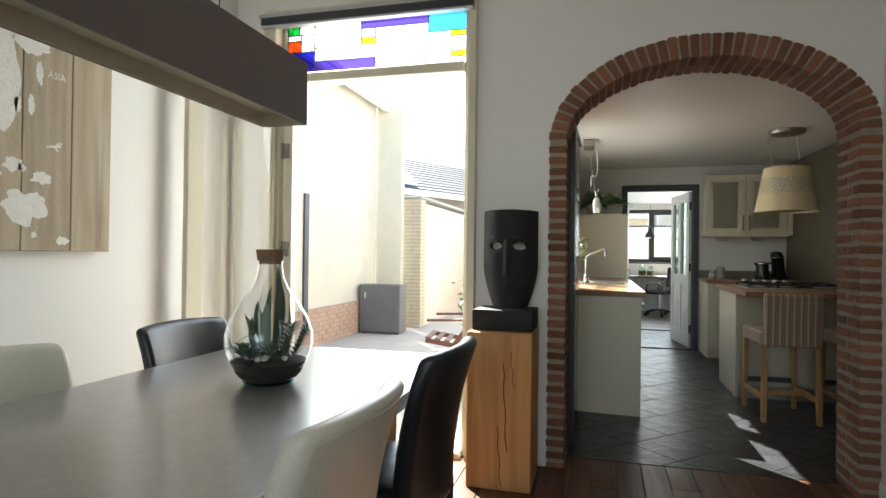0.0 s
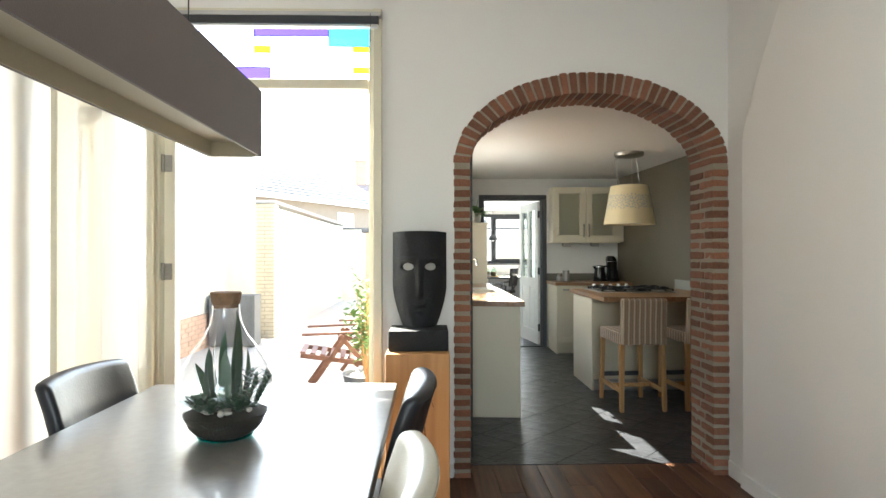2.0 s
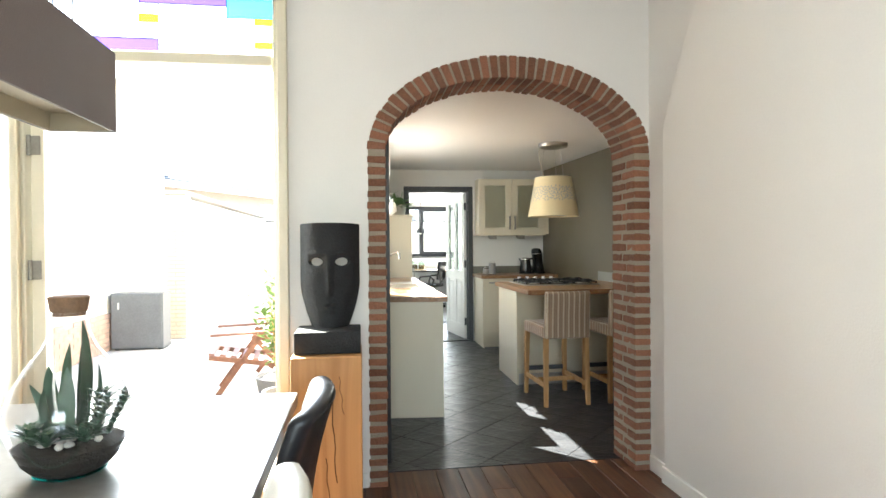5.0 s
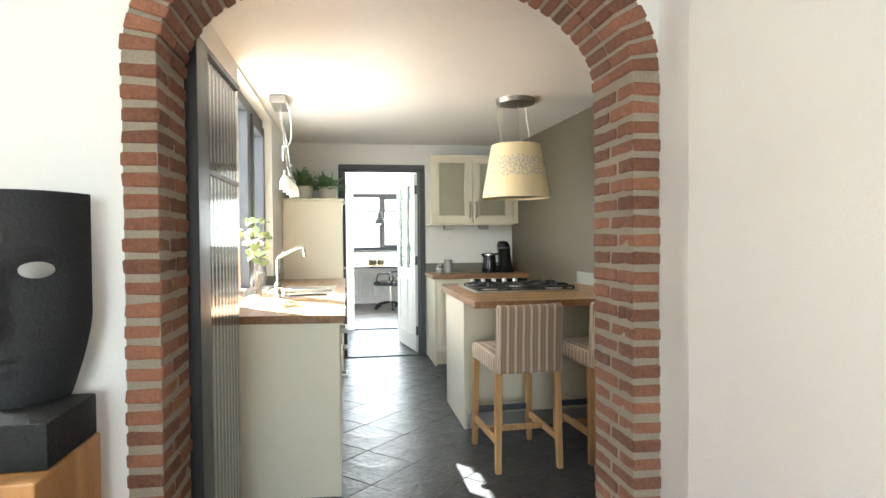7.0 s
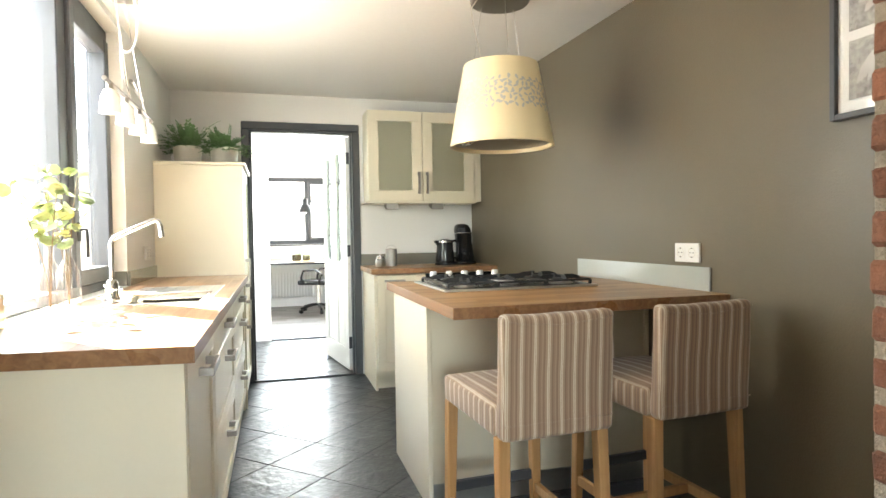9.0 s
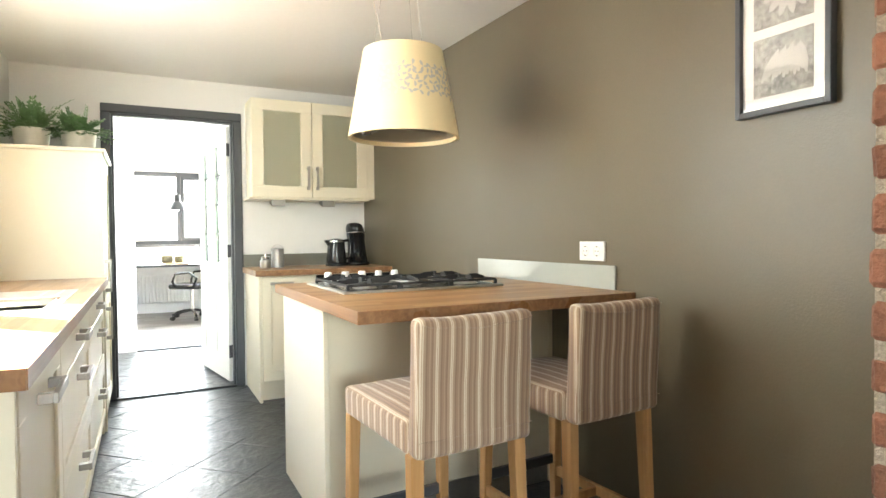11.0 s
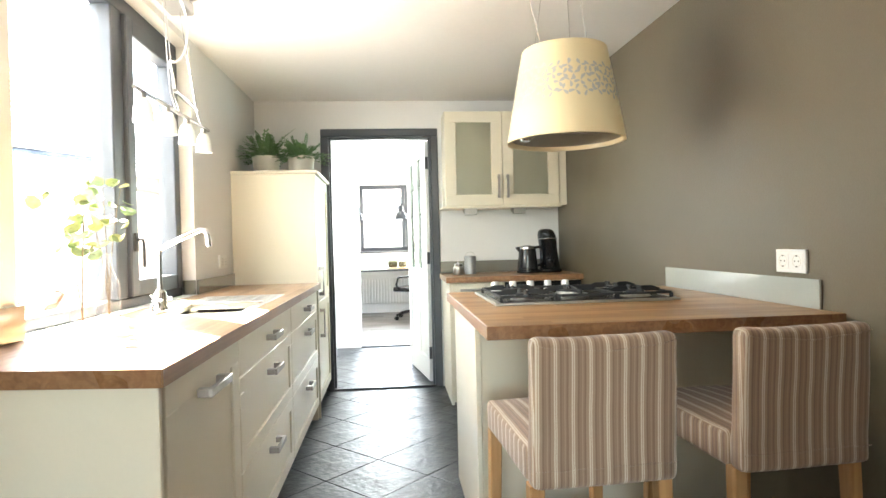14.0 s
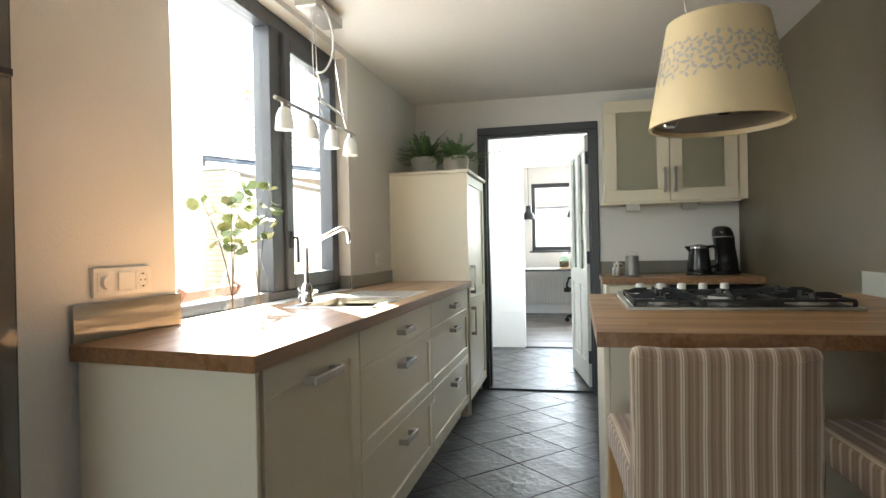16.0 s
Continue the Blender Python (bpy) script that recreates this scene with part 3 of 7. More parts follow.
# ---- kitchen doorway with open glazed door ----
door_2 = thing("door_2", (0, 0, 0), 0, "anthracite painted door frame between kitchen and hall", "door frame")
door_2["kind"] = "structure"
part("jamb", boxes((DX0 - 0.062, DX0, KB - 0.02, KB + 0.14, 0, DH), bevel=0.006), ANTHRACITE, door_2)
part("jamb", boxes((DX1, DX1 + 0.062, KB - 0.02, KB + 0.14, 0, DH), bevel=0.006), ANTHRACITE, door_2)
part("head", boxes((DX0 - 0.062, DX1 + 0.062, KB - 0.02, KB + 0.14, DH, DH + 0.062), bevel=0.006), ANTHRACITE, door_2)
part("stop", boxes((DX0, DX0 + 0.015, KB + 0.03, KB + 0.09, 0.01, DH - 0.015), (DX1 - 0.015, DX1, KB + 0.03, KB + 0.09, 0.01, DH - 0.015), (DX0, DX1, KB + 0.03, KB + 0.09, DH - 0.015, DH - 0.001)), ANTHRACITE, door_2)

leaf2 = thing("panel_door", (2.292, KB + 0.135, 0), 99.5, "white panelled door with narrow leaded lights, standing open", "door")
W2, H2 = 0.80, 2.035
part("stile", boxes((0.0, 0.11, -0.02, 0.02, 0.012, H2), bevel=0.003), WHITE_TRIM, leaf2)
part("stile", boxes((W2 - 0.11, W2, -0.02, 0.02, 0.012, H2), bevel=0.003), WHITE_TRIM, leaf2)
part("muntin", boxes((W2 / 2 - 0.05, W2 / 2 + 0.05, -0.019, 0.019, 0.20, H2 - 0.12), bevel=0.003), WHITE_TRIM, leaf2)
part("rail", boxes((0.11, W2 - 0.11, -0.019, 0.019, H2 - 0.12, H2), bevel=0.003), WHITE_TRIM, leaf2)
part("rail", boxes((0.11, W2 - 0.11, -0.0185, 0.0185, 0.82, 0.95), bevel=0.003), WHITE_TRIM, leaf2)
part("rail", boxes((0.11, W2 - 0.11, -0.019, 0.019, 0.012, 0.20), bevel=0.003), WHITE_TRIM, leaf2)
for a, b in ((0.11, W2 / 2 - 0.05), (W2 / 2 + 0.05, W2 - 0.11)):
    part("panel", boxes((a, b, -0.009, 0.009, 0.20, 0.82), (a + 0.03, b - 0.03, -0.015, 0.015, 0.23, 0.79), bevel=0.004), WHITE_TRIM, leaf2)
    pn = part("pane", boxes((a, b, -0.003, 0.003, 0.95, H2 - 0.12)), CLEAR_GREEN, leaf2)
    bm = bmesh.new()
    for zz in (1.19, 1.43, 1.67):
        add_box(bm, a, b, -0.006, 0.006, zz - 0.004, zz + 0.004)
    for xx in (a + 0.045, b - 0.045):
        add_box(bm, xx - 0.004, xx + 0.004, -0.005, 0.005, 0.95, H2 - 0.12)
    part("lead_came", bm, BLACK, leaf2, "dark lead strips")
for hz in (0.25, 1.05, 1.85):
    bm = bmesh.new()
    add_cyl(bm, (-0.008, 0.012, hz - 0.05), (-0.008, 0.012, hz + 0.05), 0.009, seg=10)
    add_box(bm, -0.004, 0.0, -0.018, 0.012, hz - 0.05, hz + 0.05)
    part("hinge", bm, ANTHRACITE, leaf2, "", 40)
for s in (-1, 1):
    bm = bmesh.new()
    add_box(bm, W2 - 0.075, W2 - 0.04, min(s * 0.02, s * 0.027), max(s * 0.02, s * 0.027), 0.94, 1.16, 0.002)
    add_tube(bm, [(W2 - 0.058, s * 0.027, 1.08), (W2 - 0.058, s * 0.07, 1.08), (W2 - 0.10, s * 0.075, 1.08), (W2 - 0.17, s * 0.075, 1.075)], 0.008)
    part("handle", bm, CHROME, leaf2, "", 40)

# steel-framed ribbed glass door folded back beside the arch
gd = thing("glass_door", (0.992, 0.435, 0), 88.5, "black framed door with smoked ribbed glass, standing open beside the arch", "door")
part("stile", boxes((0.0, 0.145, -0.022, 0.022, 0.01, 2.0), bevel=0.003), BLACK, gd)
part("rail", boxes((0.145, 0.715, -0.02, 0.02, 1.975, 2.0), bevel=0.003), BLACK, gd)
part("rail", boxes((0.145, 0.715, -0.02, 0.02, 0.01, 0.05), bevel=0.003), BLACK, gd)
bm = bmesh.new()
prof = []
for k in range(161):
    x = 0.145 + 0.570 * k / 160
    prof.append((x, -0.004 - 0.0022 * math.sin(math.pi * k / 16) ** 2))
prof += [(0.715, 0.004), (0.145, 0.004)]
add_prism(bm, prof, "z", 0.05, 1.975)
part("pane", bm, SMOKE, gd, "smoked ribbed glass").visible_shadow = False
part("glazing_bar", boxes((0.146, 0.714, -0.012, 0.010, 1.545, 1.563), bevel=0.002), BLACK, gd, "thin black glazing bar")


# ---- kitchen: left run ----
def bar_handle(parent, x, y, z, length, along="y", name="handle"):
    """A square bar handle that stands off a front facing +x."""
    bm = bmesh.new()
    if along == "y":
        add_box(bm, x + 0.028, x + 0.041, y - length / 2, y + length / 2, z - 0.012, z + 0.012, 0.002)
        for s in (-1, 1):
            yy = y + s * (length / 2 - 0.012)
            add_box(bm, x, x + 0.029, yy - 0.012, yy + 0.012, z - 0.011, z + 0.011, 0.001)
    else:
        add_box(bm, x + 0.026, x + 0.036, y - 0.009, y + 0.009, z - length / 2, z + length / 2, 0.002)
        for s in (-1, 1):
            zz = z + s * (length / 2 - 0.012)
            add_box(bm, x, x + 0.027, y - 0.008, y + 0.008, zz - 0.011, zz + 0.011, 0.001)
    return part(name, bm, NICKEL, parent, "brushed nickel bar handle", 40)


def shaker_x(x, y0, y1, z0, z1, rim=0.06, t=0.020):
    """A framed front facing +x with a recessed panel."""
    bm = bmesh.new()
    add_box(bm, x - t, x, y0, y1, z1 - rim, z1, 0.0018)
    add_box(bm, x - t, x, y0, y1, z0, z0 + rim, 0.0018)
    add_box(bm, x - t, x, y0, y0 + rim, z0 + rim, z1 - rim, 0.0018)
    add_box(bm, x - t, x, y1 - rim, y1, z0 + rim, z1 - rim, 0.0018)
    add_box(bm, x - t, x - 0.009, y0 + rim - 0.002, y1 - rim + 0.002, z0 + rim - 0.002, z1 - rim + 0.002)
    return bm


CX = 1.462           # front plane of the left run
TOPZ0, TOPZ1 = 0.885, 0.925
# end unit with an appliance door
unit = thing("base_cabinet", (0, 0, 0), 0, "cream base cabinet with a panelled appliance door and end panel", "cabinet", "left kitchen run")
part("body", boxes((0.93, CX - 0.022, 1.416, 2.015, 0.10, TOPZ0 - 0.001)), CREAM, unit)
bm = boxes((0.925, CX, 1.394, 1.413, 0.0, TOPZ0 - 0.001), bevel=0.002)
for v in bm.verts:
    v.co.y -= 0.045 * (v.co.x - 0.925) / 0.535
part("end_panel", bm, CREAM, unit)
part("plinth", boxes((0.93, CX - 0.06, 1.416, 2.015, 0.0, 0.10)), CREAM, unit)
dr = part("door", shaker_x(CX, 1.388, 2.013, 0.105, 0.875, 0.075), CREAM, unit)
bar_handle(dr, CX, 1.69, 0.800, 0.19)
for y0, y1, hl in ((2.019, 3.025, 0.16), (3.029, 4.06, 0.16)):
    unit = thing("base_cabinet", (0, 0, 0), 0, "cream base cabinet with three wide drawers", "cabinet", "left kitchen run")
    part("body", boxes((0.93, CX - 0.022, y0, y1, 0.10, TOPZ0 - 0.001)), CREAM, unit)
    part("plinth", boxes((0.93, CX - 0.06, y0, y1, 0.0, 0.10)), CREAM, unit)
    for z0, z1 in ((0.745, 0.875), (0.427, 0.741), (0.105, 0.423)):
        if z1 > 0.8:
            bm = boxes((CX - 0.02, CX, y0 + 0.002, y1 - 0.002, z0, z1), bevel=0.002)
        else:
            bm = shaker_x(CX, y0 + 0.002, y1 - 0.002, z0, z1, 0.055)
        d = part("drawer", bm, CREAM, unit)
        bar_handle(d, CX, (y0 + y1) / 2, (z0 + z1) / 2 if z1 > 0.8 else z1 - 0.07, hl)
unit = thing("plinth_foot", (1.40, 4.05, 0), 0, "cream end foot of the kitchen plinth", "plinth")
part("board", boxes((-0.02, 0.055, -0.012, 0.008, 0.0, 0.10), bevel=0.001), CREAM, unit)

top = thing("worktop", (0, 0, 0), 0, "walnut stave worktop along the window wall", "worktop")
SX0, SX1, SY0, SY1 = 1.06, 1.39, 2.32, 2.78
bm = boxes((0.915, SX0, 1.335, 4.07, TOPZ0, TOPZ1), (SX1, 1.487, 1.335, 4.07, TOPZ0, TOPZ1), (SX0, SX1, 1.335, SY0, TOPZ0, TOPZ1), (SX0, SX1, SY1, 4.07, TOPZ0, TOPZ1))
bmesh.ops.remove_doubles(bm, verts=bm.verts, dist=0.0005)
for v in bm.verts:
    if v.co.y < 1.34:
        v.co.y = 1.382 - 0.077 * (v.co.x - 0.915) / 0.572
part("board", bm, WORKTOP_Y, top)
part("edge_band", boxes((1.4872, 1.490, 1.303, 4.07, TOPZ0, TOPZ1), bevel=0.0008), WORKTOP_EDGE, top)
bm = boxes((0.915, 1.487, 1.3785, 1.3815, TOPZ0, TOPZ1), bevel=0.0008)
for v in bm.verts:
    v.co.y -= 0.077 * (v.co.x - 0.915) / 0.572
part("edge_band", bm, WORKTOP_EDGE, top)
structure("window_sill", boxes((0.842, 0.915, WY0, WY1, 0.90, TOPZ1 + 0.002), bevel=0.002), WHITE_TRIM, "white window sill behind the worktop")

sink = thing("sink", (0, 0, TOPZ1), 0, "inset stainless steel sink with drainer", "sink")
bm = bmesh.new()
add_box(bm, SX0 - 0.03, SX1 + 0.025, SY0 - 0.03, SY0, 0.0005, 0.004, 0.001)
add_box(bm, SX0 - 0.03, SX1 + 0.025, SY1, SY1 + 0.36, 0.0005, 0.004, 0.001)
add_box(bm, SX0 - 0.03, SX0, SY0, SY1, 0.0005, 0.004, 0.001)
add_box(bm, SX1, SX1 + 0.025, SY0, SY1, 0.0005, 0.004, 0.001)
for k in range(6):
    add_box(bm, SX0 + 0.02 + k * 0.055, SX0 + 0.032 + k * 0.055, SY1 + 0.05, SY1 + 0.32, 0.004, 0.007, 0.001)
part("rim", bm, STEEL, sink)
bm = bmesh.new()
vs = add_box(bm, SX0, SX1, SY0, SY1, -0.16, 0.003, 0.03, 3)
bmesh.ops.delete(bm, geom=[f for f in bm.faces if f.calc_center_median().z > -0.005 and abs(f.normal.z) > 0.9], context="FACES")
part("bowl", bm, STEEL, sink, "", 50)
bm = bmesh.new()
add_lathe(bm, [(0, 0.002), (0.035, 0.003), (0.04, 0.0), (0.04, -0.004)], 20, ((SX0 + SX1) / 2, (SY0 + SY1) / 2, -0.155))
part("drain", bm, CHROME, sink, "", 40)

tap = thing("tap", (1.035, 2.50, TOPZ1 + 0.003), 0, "chrome mixer tap with a long angled spout", "tap")
bm = bmesh.new()
add_lathe(bm, [(0, 0), (0.030, 0), (0.030, 0.012), (0.024, 0.020), (0.024, 0.070), (0.016, 0.085), (0, 0.088)], 20)
part("body", bm, CHROME, tap, "", 40)
bm = bmesh.new()
d = Vector((0.175, 0.06, 0))
pts = [(0, 0, 0.07), (0, 0, 0.20), (0, 0, 0.235), (d.x * 0.06, d.y * 0.06, 0.252), (d.x * 0.4, d.y * 0.4, 0.285), (d.x * 0.85, d.y * 0.85, 0.325), (d.x * 0.95, d.y * 0.95, 0.322), (d.x, d.y, 0.300), (d.x * 1.02, d.y * 1.02, 0.255)]
add_tube(bm, pts, 0.0105, 12)
part("spout", bm, CHROME, tap, "", 50)
for s in (-1, 1):
    bm = bmesh.new()
    add_cyl(bm, (0, 0.02 * s, 0.045), (0, 0.055 * s, 0.045), 0.013, seg=14)
    for k in range(3):
        a = 2 * math.pi * k / 3
        add_cyl(bm, (0, 0.050 * s, 0.045), (0.028 * math.cos(a), 0.050 * s, 0.045 + 0.028 * math.sin(a)), 0.005, 0.006, 8)
    part("knob", bm, CHROME, tap, "", 40)

# splash strips, sockets and switches on the window wall
b = solo("splash_strip", boxes((0.913, 0.925, 1.384, WY0 + 0.008, TOPZ1 + 0.001, 1.026), bevel=0.001), SPLASH_GREY, "glossy grey splash strip on the worktop by the window", "splashback")
b = solo("splash_strip", boxes((0.912, 0.924, WY1 + 0.004, 4.075, TOPZ1 + 0.001, 1.005), bevel=0.001), SPLASH_GREY, "grey splash strip behind the worktop", "splashback")
b = solo("splash_strip", boxes((0.845, 0.910, WY1 - 0.014, WY1 - 0.001, TOPZ1 + 0.003, 1.005), bevel=0.001), SPLASH_GREY, "grey splash strip in the window reveal", "splashback")


def wall_plate(name, loc, rz, kinds, label):
    """A row of socket or switch inserts in one white frame; local x runs along the wall, -y faces the room."""
    n = len(kinds)
    ob = thing(name, loc, rz, label, "socket")
    w = 0.071 * (n - 1) + 0.081
    part("frame", boxes((-w / 2, w / 2, -0.011, 0.0, -0.0405, 0.0405), bevel=0.002), PLASTIC_WHITE, ob)
    for k, kind in enumerate(kinds):
        cx = (k - (n - 1) / 2) * 0.071
        if kind == "socket":
            bm = bmesh.new()
            add_box(bm, cx - 0.028, cx + 0.028, -0.013, -0.0112, -0.028, 0.028, 0.001)
            part("insert", bm, PLASTIC_WHITE, ob)
            bm = bmesh.new()
            seg = 24
            ring = []
            for r, y in ((0.0215, -0.0135), (0.0195, -0.0135), (0.0190, -0.004), (0.0001, -0.004)):
                ring.append([bm.verts.new((cx + r * math.cos(2 * math.pi * i / seg), y, r * math.sin(2 * math.pi * i / seg))) for i in range(seg)])
            for a, c in zip(ring, ring[1:]):
                for i in range(seg):
                    bm.faces.new((a[i], a[(i + 1) % seg], c[(i + 1) % seg], c[i]))
            part("cup", bm, CERAMIC, ob, "recessed socket cup", 40)
            bm = bmesh.new()
            for s in (-1, 1):
                add_cyl(bm, (cx + s * 0.0095, -0.0142, 0), (cx + s * 0.0095, -0.0136, 0), 0.0028, seg=8)
                add_box(bm, cx - 0.004, cx + 0.004, -0.0145, -0.0136, s * 0.0185 - 0.002, s * 0.0185 + 0.002)
            part("contact", bm, BLACK, ob)
        elif kind == "switch":
            part("rocker", boxes((cx - 0.027, cx + 0.027, -0.0155, -0.0112, -0.027, 0.027), bevel=0.002), PLASTIC_WHITE, ob)
        else:
            part("insert", boxes((cx - 0.028, cx + 0.028, -0.0125, -0.0112, -0.028, 0.028), bevel=0.001), PLASTIC_WHITE, ob)
            bm = bmesh.new()
            add_cyl(bm, (cx, -0.0125, 0), (cx, -0.024, 0), 0.020, 0.018, 24)
            part("dial", bm, PLASTIC_WHITE, ob, "", 40)
    return ob


wall_plate("switch_plate", (0.911, 1.565, 1.081), 90, ("dimmer", "switch", "socket"), "white dimmer, switch and socket plate on the plastered wall")
wall_plate("socket_plate", (0.911, 3.83, 1.09), 90, ("socket", "socket"), "white double socket above the worktop")
wall_plate("socket_plate", (KR - 0.001, 1.967, 1.081), -90, ("socket", "socket"), "white double socket on the olive wall above the island")

# tall cabinet
tall = thing("tall_cabinet", (0, 0, 0), 0, "cream tall cabinet with two panelled doors", "cabinet")
part("body", boxes((0.915, 1.448, 4.085, 4.795, 0.10, 1.665)), CREAM, tall)
part("side_panel", boxes((0.913, 1.470, 4.076, 4.0845, 0.0, 1.665), bevel=0.001), CREAM, tall)
part("cornice", boxes((0.913, 1.490, 4.068, 4.805, 1.666, 1.690), bevel=0.005), CREAM, tall)
part("plinth", boxes((0.93, 1.40, 4.086, 4.79, 0.0, 0.099)), CREAM, tall)
d = part("door", shaker_x(1.470, 4.088, 4.792, 0.795, 1.660, 0.065), CREAM, tall)
bar_handle(d, 1.470, 4.16, 0.93, 0.20, "z")
d = part("door", shaker_x(1.470, 4.088, 4.792, 0.105, 0.790, 0.065), CREAM, tall)
bar_handle(d, 1.470, 4.16, 0.64, 0.20, "z")


def fern(loc, seed, size, label):
    rnd = random.Random(seed)
    ob = thing("potted_fern", loc, 0, label, "plant", "ferns on the tall cabinet")
    bm = bmesh.new()
    add_lathe(bm, [(0, 0), (0.075, 0), (0.085, 0.01), (0.098, 0.13), (0.098, 0.14), (0.090, 0.14), (0.084, 0.11), (0, 0.11)], 28)
    part("pot", bm, CERAMIC, ob, "pale grey-beige ceramic pot", 40)
    bm = bmesh.new()
    for i in range(74):
        stray = i < 5
        a, lean = rnd.uniform(0, 6.283), rnd.uniform(0.7, 1.1) if stray else rnd.uniform(0.08, 1.2)
        ln = size * (rnd.uniform(1.0, 1.2) if stray else rnd.uniform(0.45, 0.85))
        ph = rnd.uniform(0, 6.283)
        rows = []
        for k in range(12):
            s = k / 11
            r = 0.03 + ln * s * math.sin(lean) * (0.85 + 0.45 * s)
            z = 0.11 + ln * (s * math.cos(lean) * 1.0 - (0.25 if stray else 0.46) * s * s * lean)
            ang = a + 0.4 * s * math.sin(ph)
            rows.append((Vector((r * math.cos(ang), r * math.sin(ang), z)), Vector((-math.sin(ang), math.cos(ang), 0)), s))
        for (p, side, s), (q, _, _) in zip(rows, rows[1:]):
            d = (q - p).normalized()
            w0 = 0.0035 * (1 - 0.6 * s)
            bm.faces.new([bm.verts.new(v) for v in (p - side * w0, q - side * w0, q + side * w0, p + side * w0)])
            wl = (0.012 if stray else 0.030) * (math.sin(math.pi * (0.12 + 0.80 * s)) ** 0.6) * rnd.uniform(0.8, 1.15)
            for sg in (-1, 1):
                tip = p + side * sg * wl + d * wl * 0.7 + Vector((0, 0, rnd.uniform(-0.008, 0.010)))
                m1 = p.lerp(tip, 0.5) + d * 0.011 + Vector((0, 0, 0.004))
                m2 = p.lerp(tip, 0.5) - d * 0.009 + Vector((0, 0, 0.002))
                bm.faces.new([bm.verts.new(v) for v in (p, m2, tip, m1)])
    part("fronds", bm, LEAF_FERN, ob, "feathery green fronds")
    return ob


fern((1.085, 4.40, 1.690), 3, 0.30, "bushy green fern in a pale ceramic pot")
fern((1.330, 4.42, 1.690), 8, 0.25, "smaller green fern in a pale ceramic pot")

# vase bottles with leafy twigs by the window
TWIG = material("brown_twig", (0.10, 0.07, 0.04), 0.8)


def twig_vase(loc, seed, h, label):
    rnd = random.Random(seed)
    ob = thing("glass_vase", loc, 0, label, "vase", "vases by the window")
    bm = bmesh.new()
    add_lathe(bm, [(0, 0.004), (0.034, 0.004), (0.038, 0.02), (0.038, 0.13), (0.014, 0.185), (0.013, 0.235), (0.017, 0.24), (0.015, 0.24), (0.011, 0.232), (0.012, 0.187), (0.036, 0.128), (0.036, 0.02), (0.032, 0.008), (0, 0.008)], 20)
    part("bottle", bm, CLEAR, ob, "", 60)
    for i in range(3):
        bm, bl = bmesh.new(), bmesh.new()
        a = rnd.uniform(0, 6.28)
        pts = [Vector((0, 0, 0.02))]
        for k in range(1, 8):
            pts.append(Vector((0.012 * k * math.cos(a) * (0.2 + k / 7), 0.012 * k * math.sin(a) * (0.2 + k / 7), 0.02 + h * k / 7)))
        add_tube(bm, pts, lambda s: 0.003 - 0.0018 * s, 5)
        for k in range(4, 8):
            for j in range(3):
                b2 = rnd.uniform(0, 6.28)
                c = pts[k] + Vector((0.035 * math.cos(b2), 0.035 * math.sin(b2), rnd.uniform(-0.02, 0.025)))
                q = Euler((rnd.uniform(-0.9, 0.9), rnd.uniform(-0.9, 0.9), b2)).to_matrix()
                add_tube(bm, [pts[k], c], 0.0008, 3)
                rr = rnd.uniform(0.014, 0.024)
                bl.faces.new([bl.verts.new(c + q @ Vector((rr * 1.25 * math.cos(t * math.pi / 4), rr * math.sin(t * math.pi / 4), 0.004 * math.cos(t * math.pi / 2)))) for t in range(8)])
        stem = part("stem", bm, TWIG, ob)
        part("foliage", bl, LEAF_LIGHT, stem, "round pale green leaves")
    return ob


twig_vase((0.965, 2.04, TOPZ1 + 0.001), 5, 0.40, "clear glass bottle vase with leafy twigs by the window")
twig_vase((0.965, 2.22, TOPZ1 + 0.001), 11, 0.46, "clear glass bottle vase with taller leafy twigs by the window")

# pendant rail over the sink
rail = thing("pendant_rail_lamp", (1.13, 2.48, 0), 0, "brushed steel pendant rail with four frosted glass shades", "lamp")
part("canopy", boxes((-0.135, -0.030, 0.04, 0.34, 2.240, 2.292), bevel=0.004), NICKEL, rail, "box canopy on the ceiling")
bm = bmesh.new()
add_cyl(bm, (0, -0.40, 1.722), (0, 0.40, 1.728), 0.008, seg=10)
part("rail", bm, NICKEL, rail, "", 40)
bm = bmesh.new()
add_cyl(bm, (0.01, -0.05, 1.80), (-0.02, 0.30, 1.80), 0.008, seg=10)
part("counter_bar", bm, CHROME, rail, "", 40)
bm = bmesh.new()
for y0, y1 in ((0.13, -0.02), (0.16, 0.02), (0.34, 0.29)):
    add_tube(bm, [(-0.080, y0 - 0.04, 2.243), (-0.02, y1, 1.80), (0, y1, 1.73)], 0.0022, 5)
part("suspension", bm, CHROME, rail)
bm = bmesh.new()
pts = [(-0.075, 0.16, 2.243)]
for k in range(25):
    t = k / 24
    pts.append((-0.03 + 0.03 * math.sin(5 * t), 0.10 + 0.055 * math.sin(2 * math.pi * t * 1.2), 2.20 - 0.38 * t + 0.06 * math.sin(2 * math.pi * t * 1.2 + 1.2)))
add_tube(bm, pts, 0.005, 8)
part("cable", bm, PLASTIC_WHITE, rail, "looped white cable", 50)
OPAL = frosted_material("opal_glass", (0.85, 0.85, 0.82), 0.4)
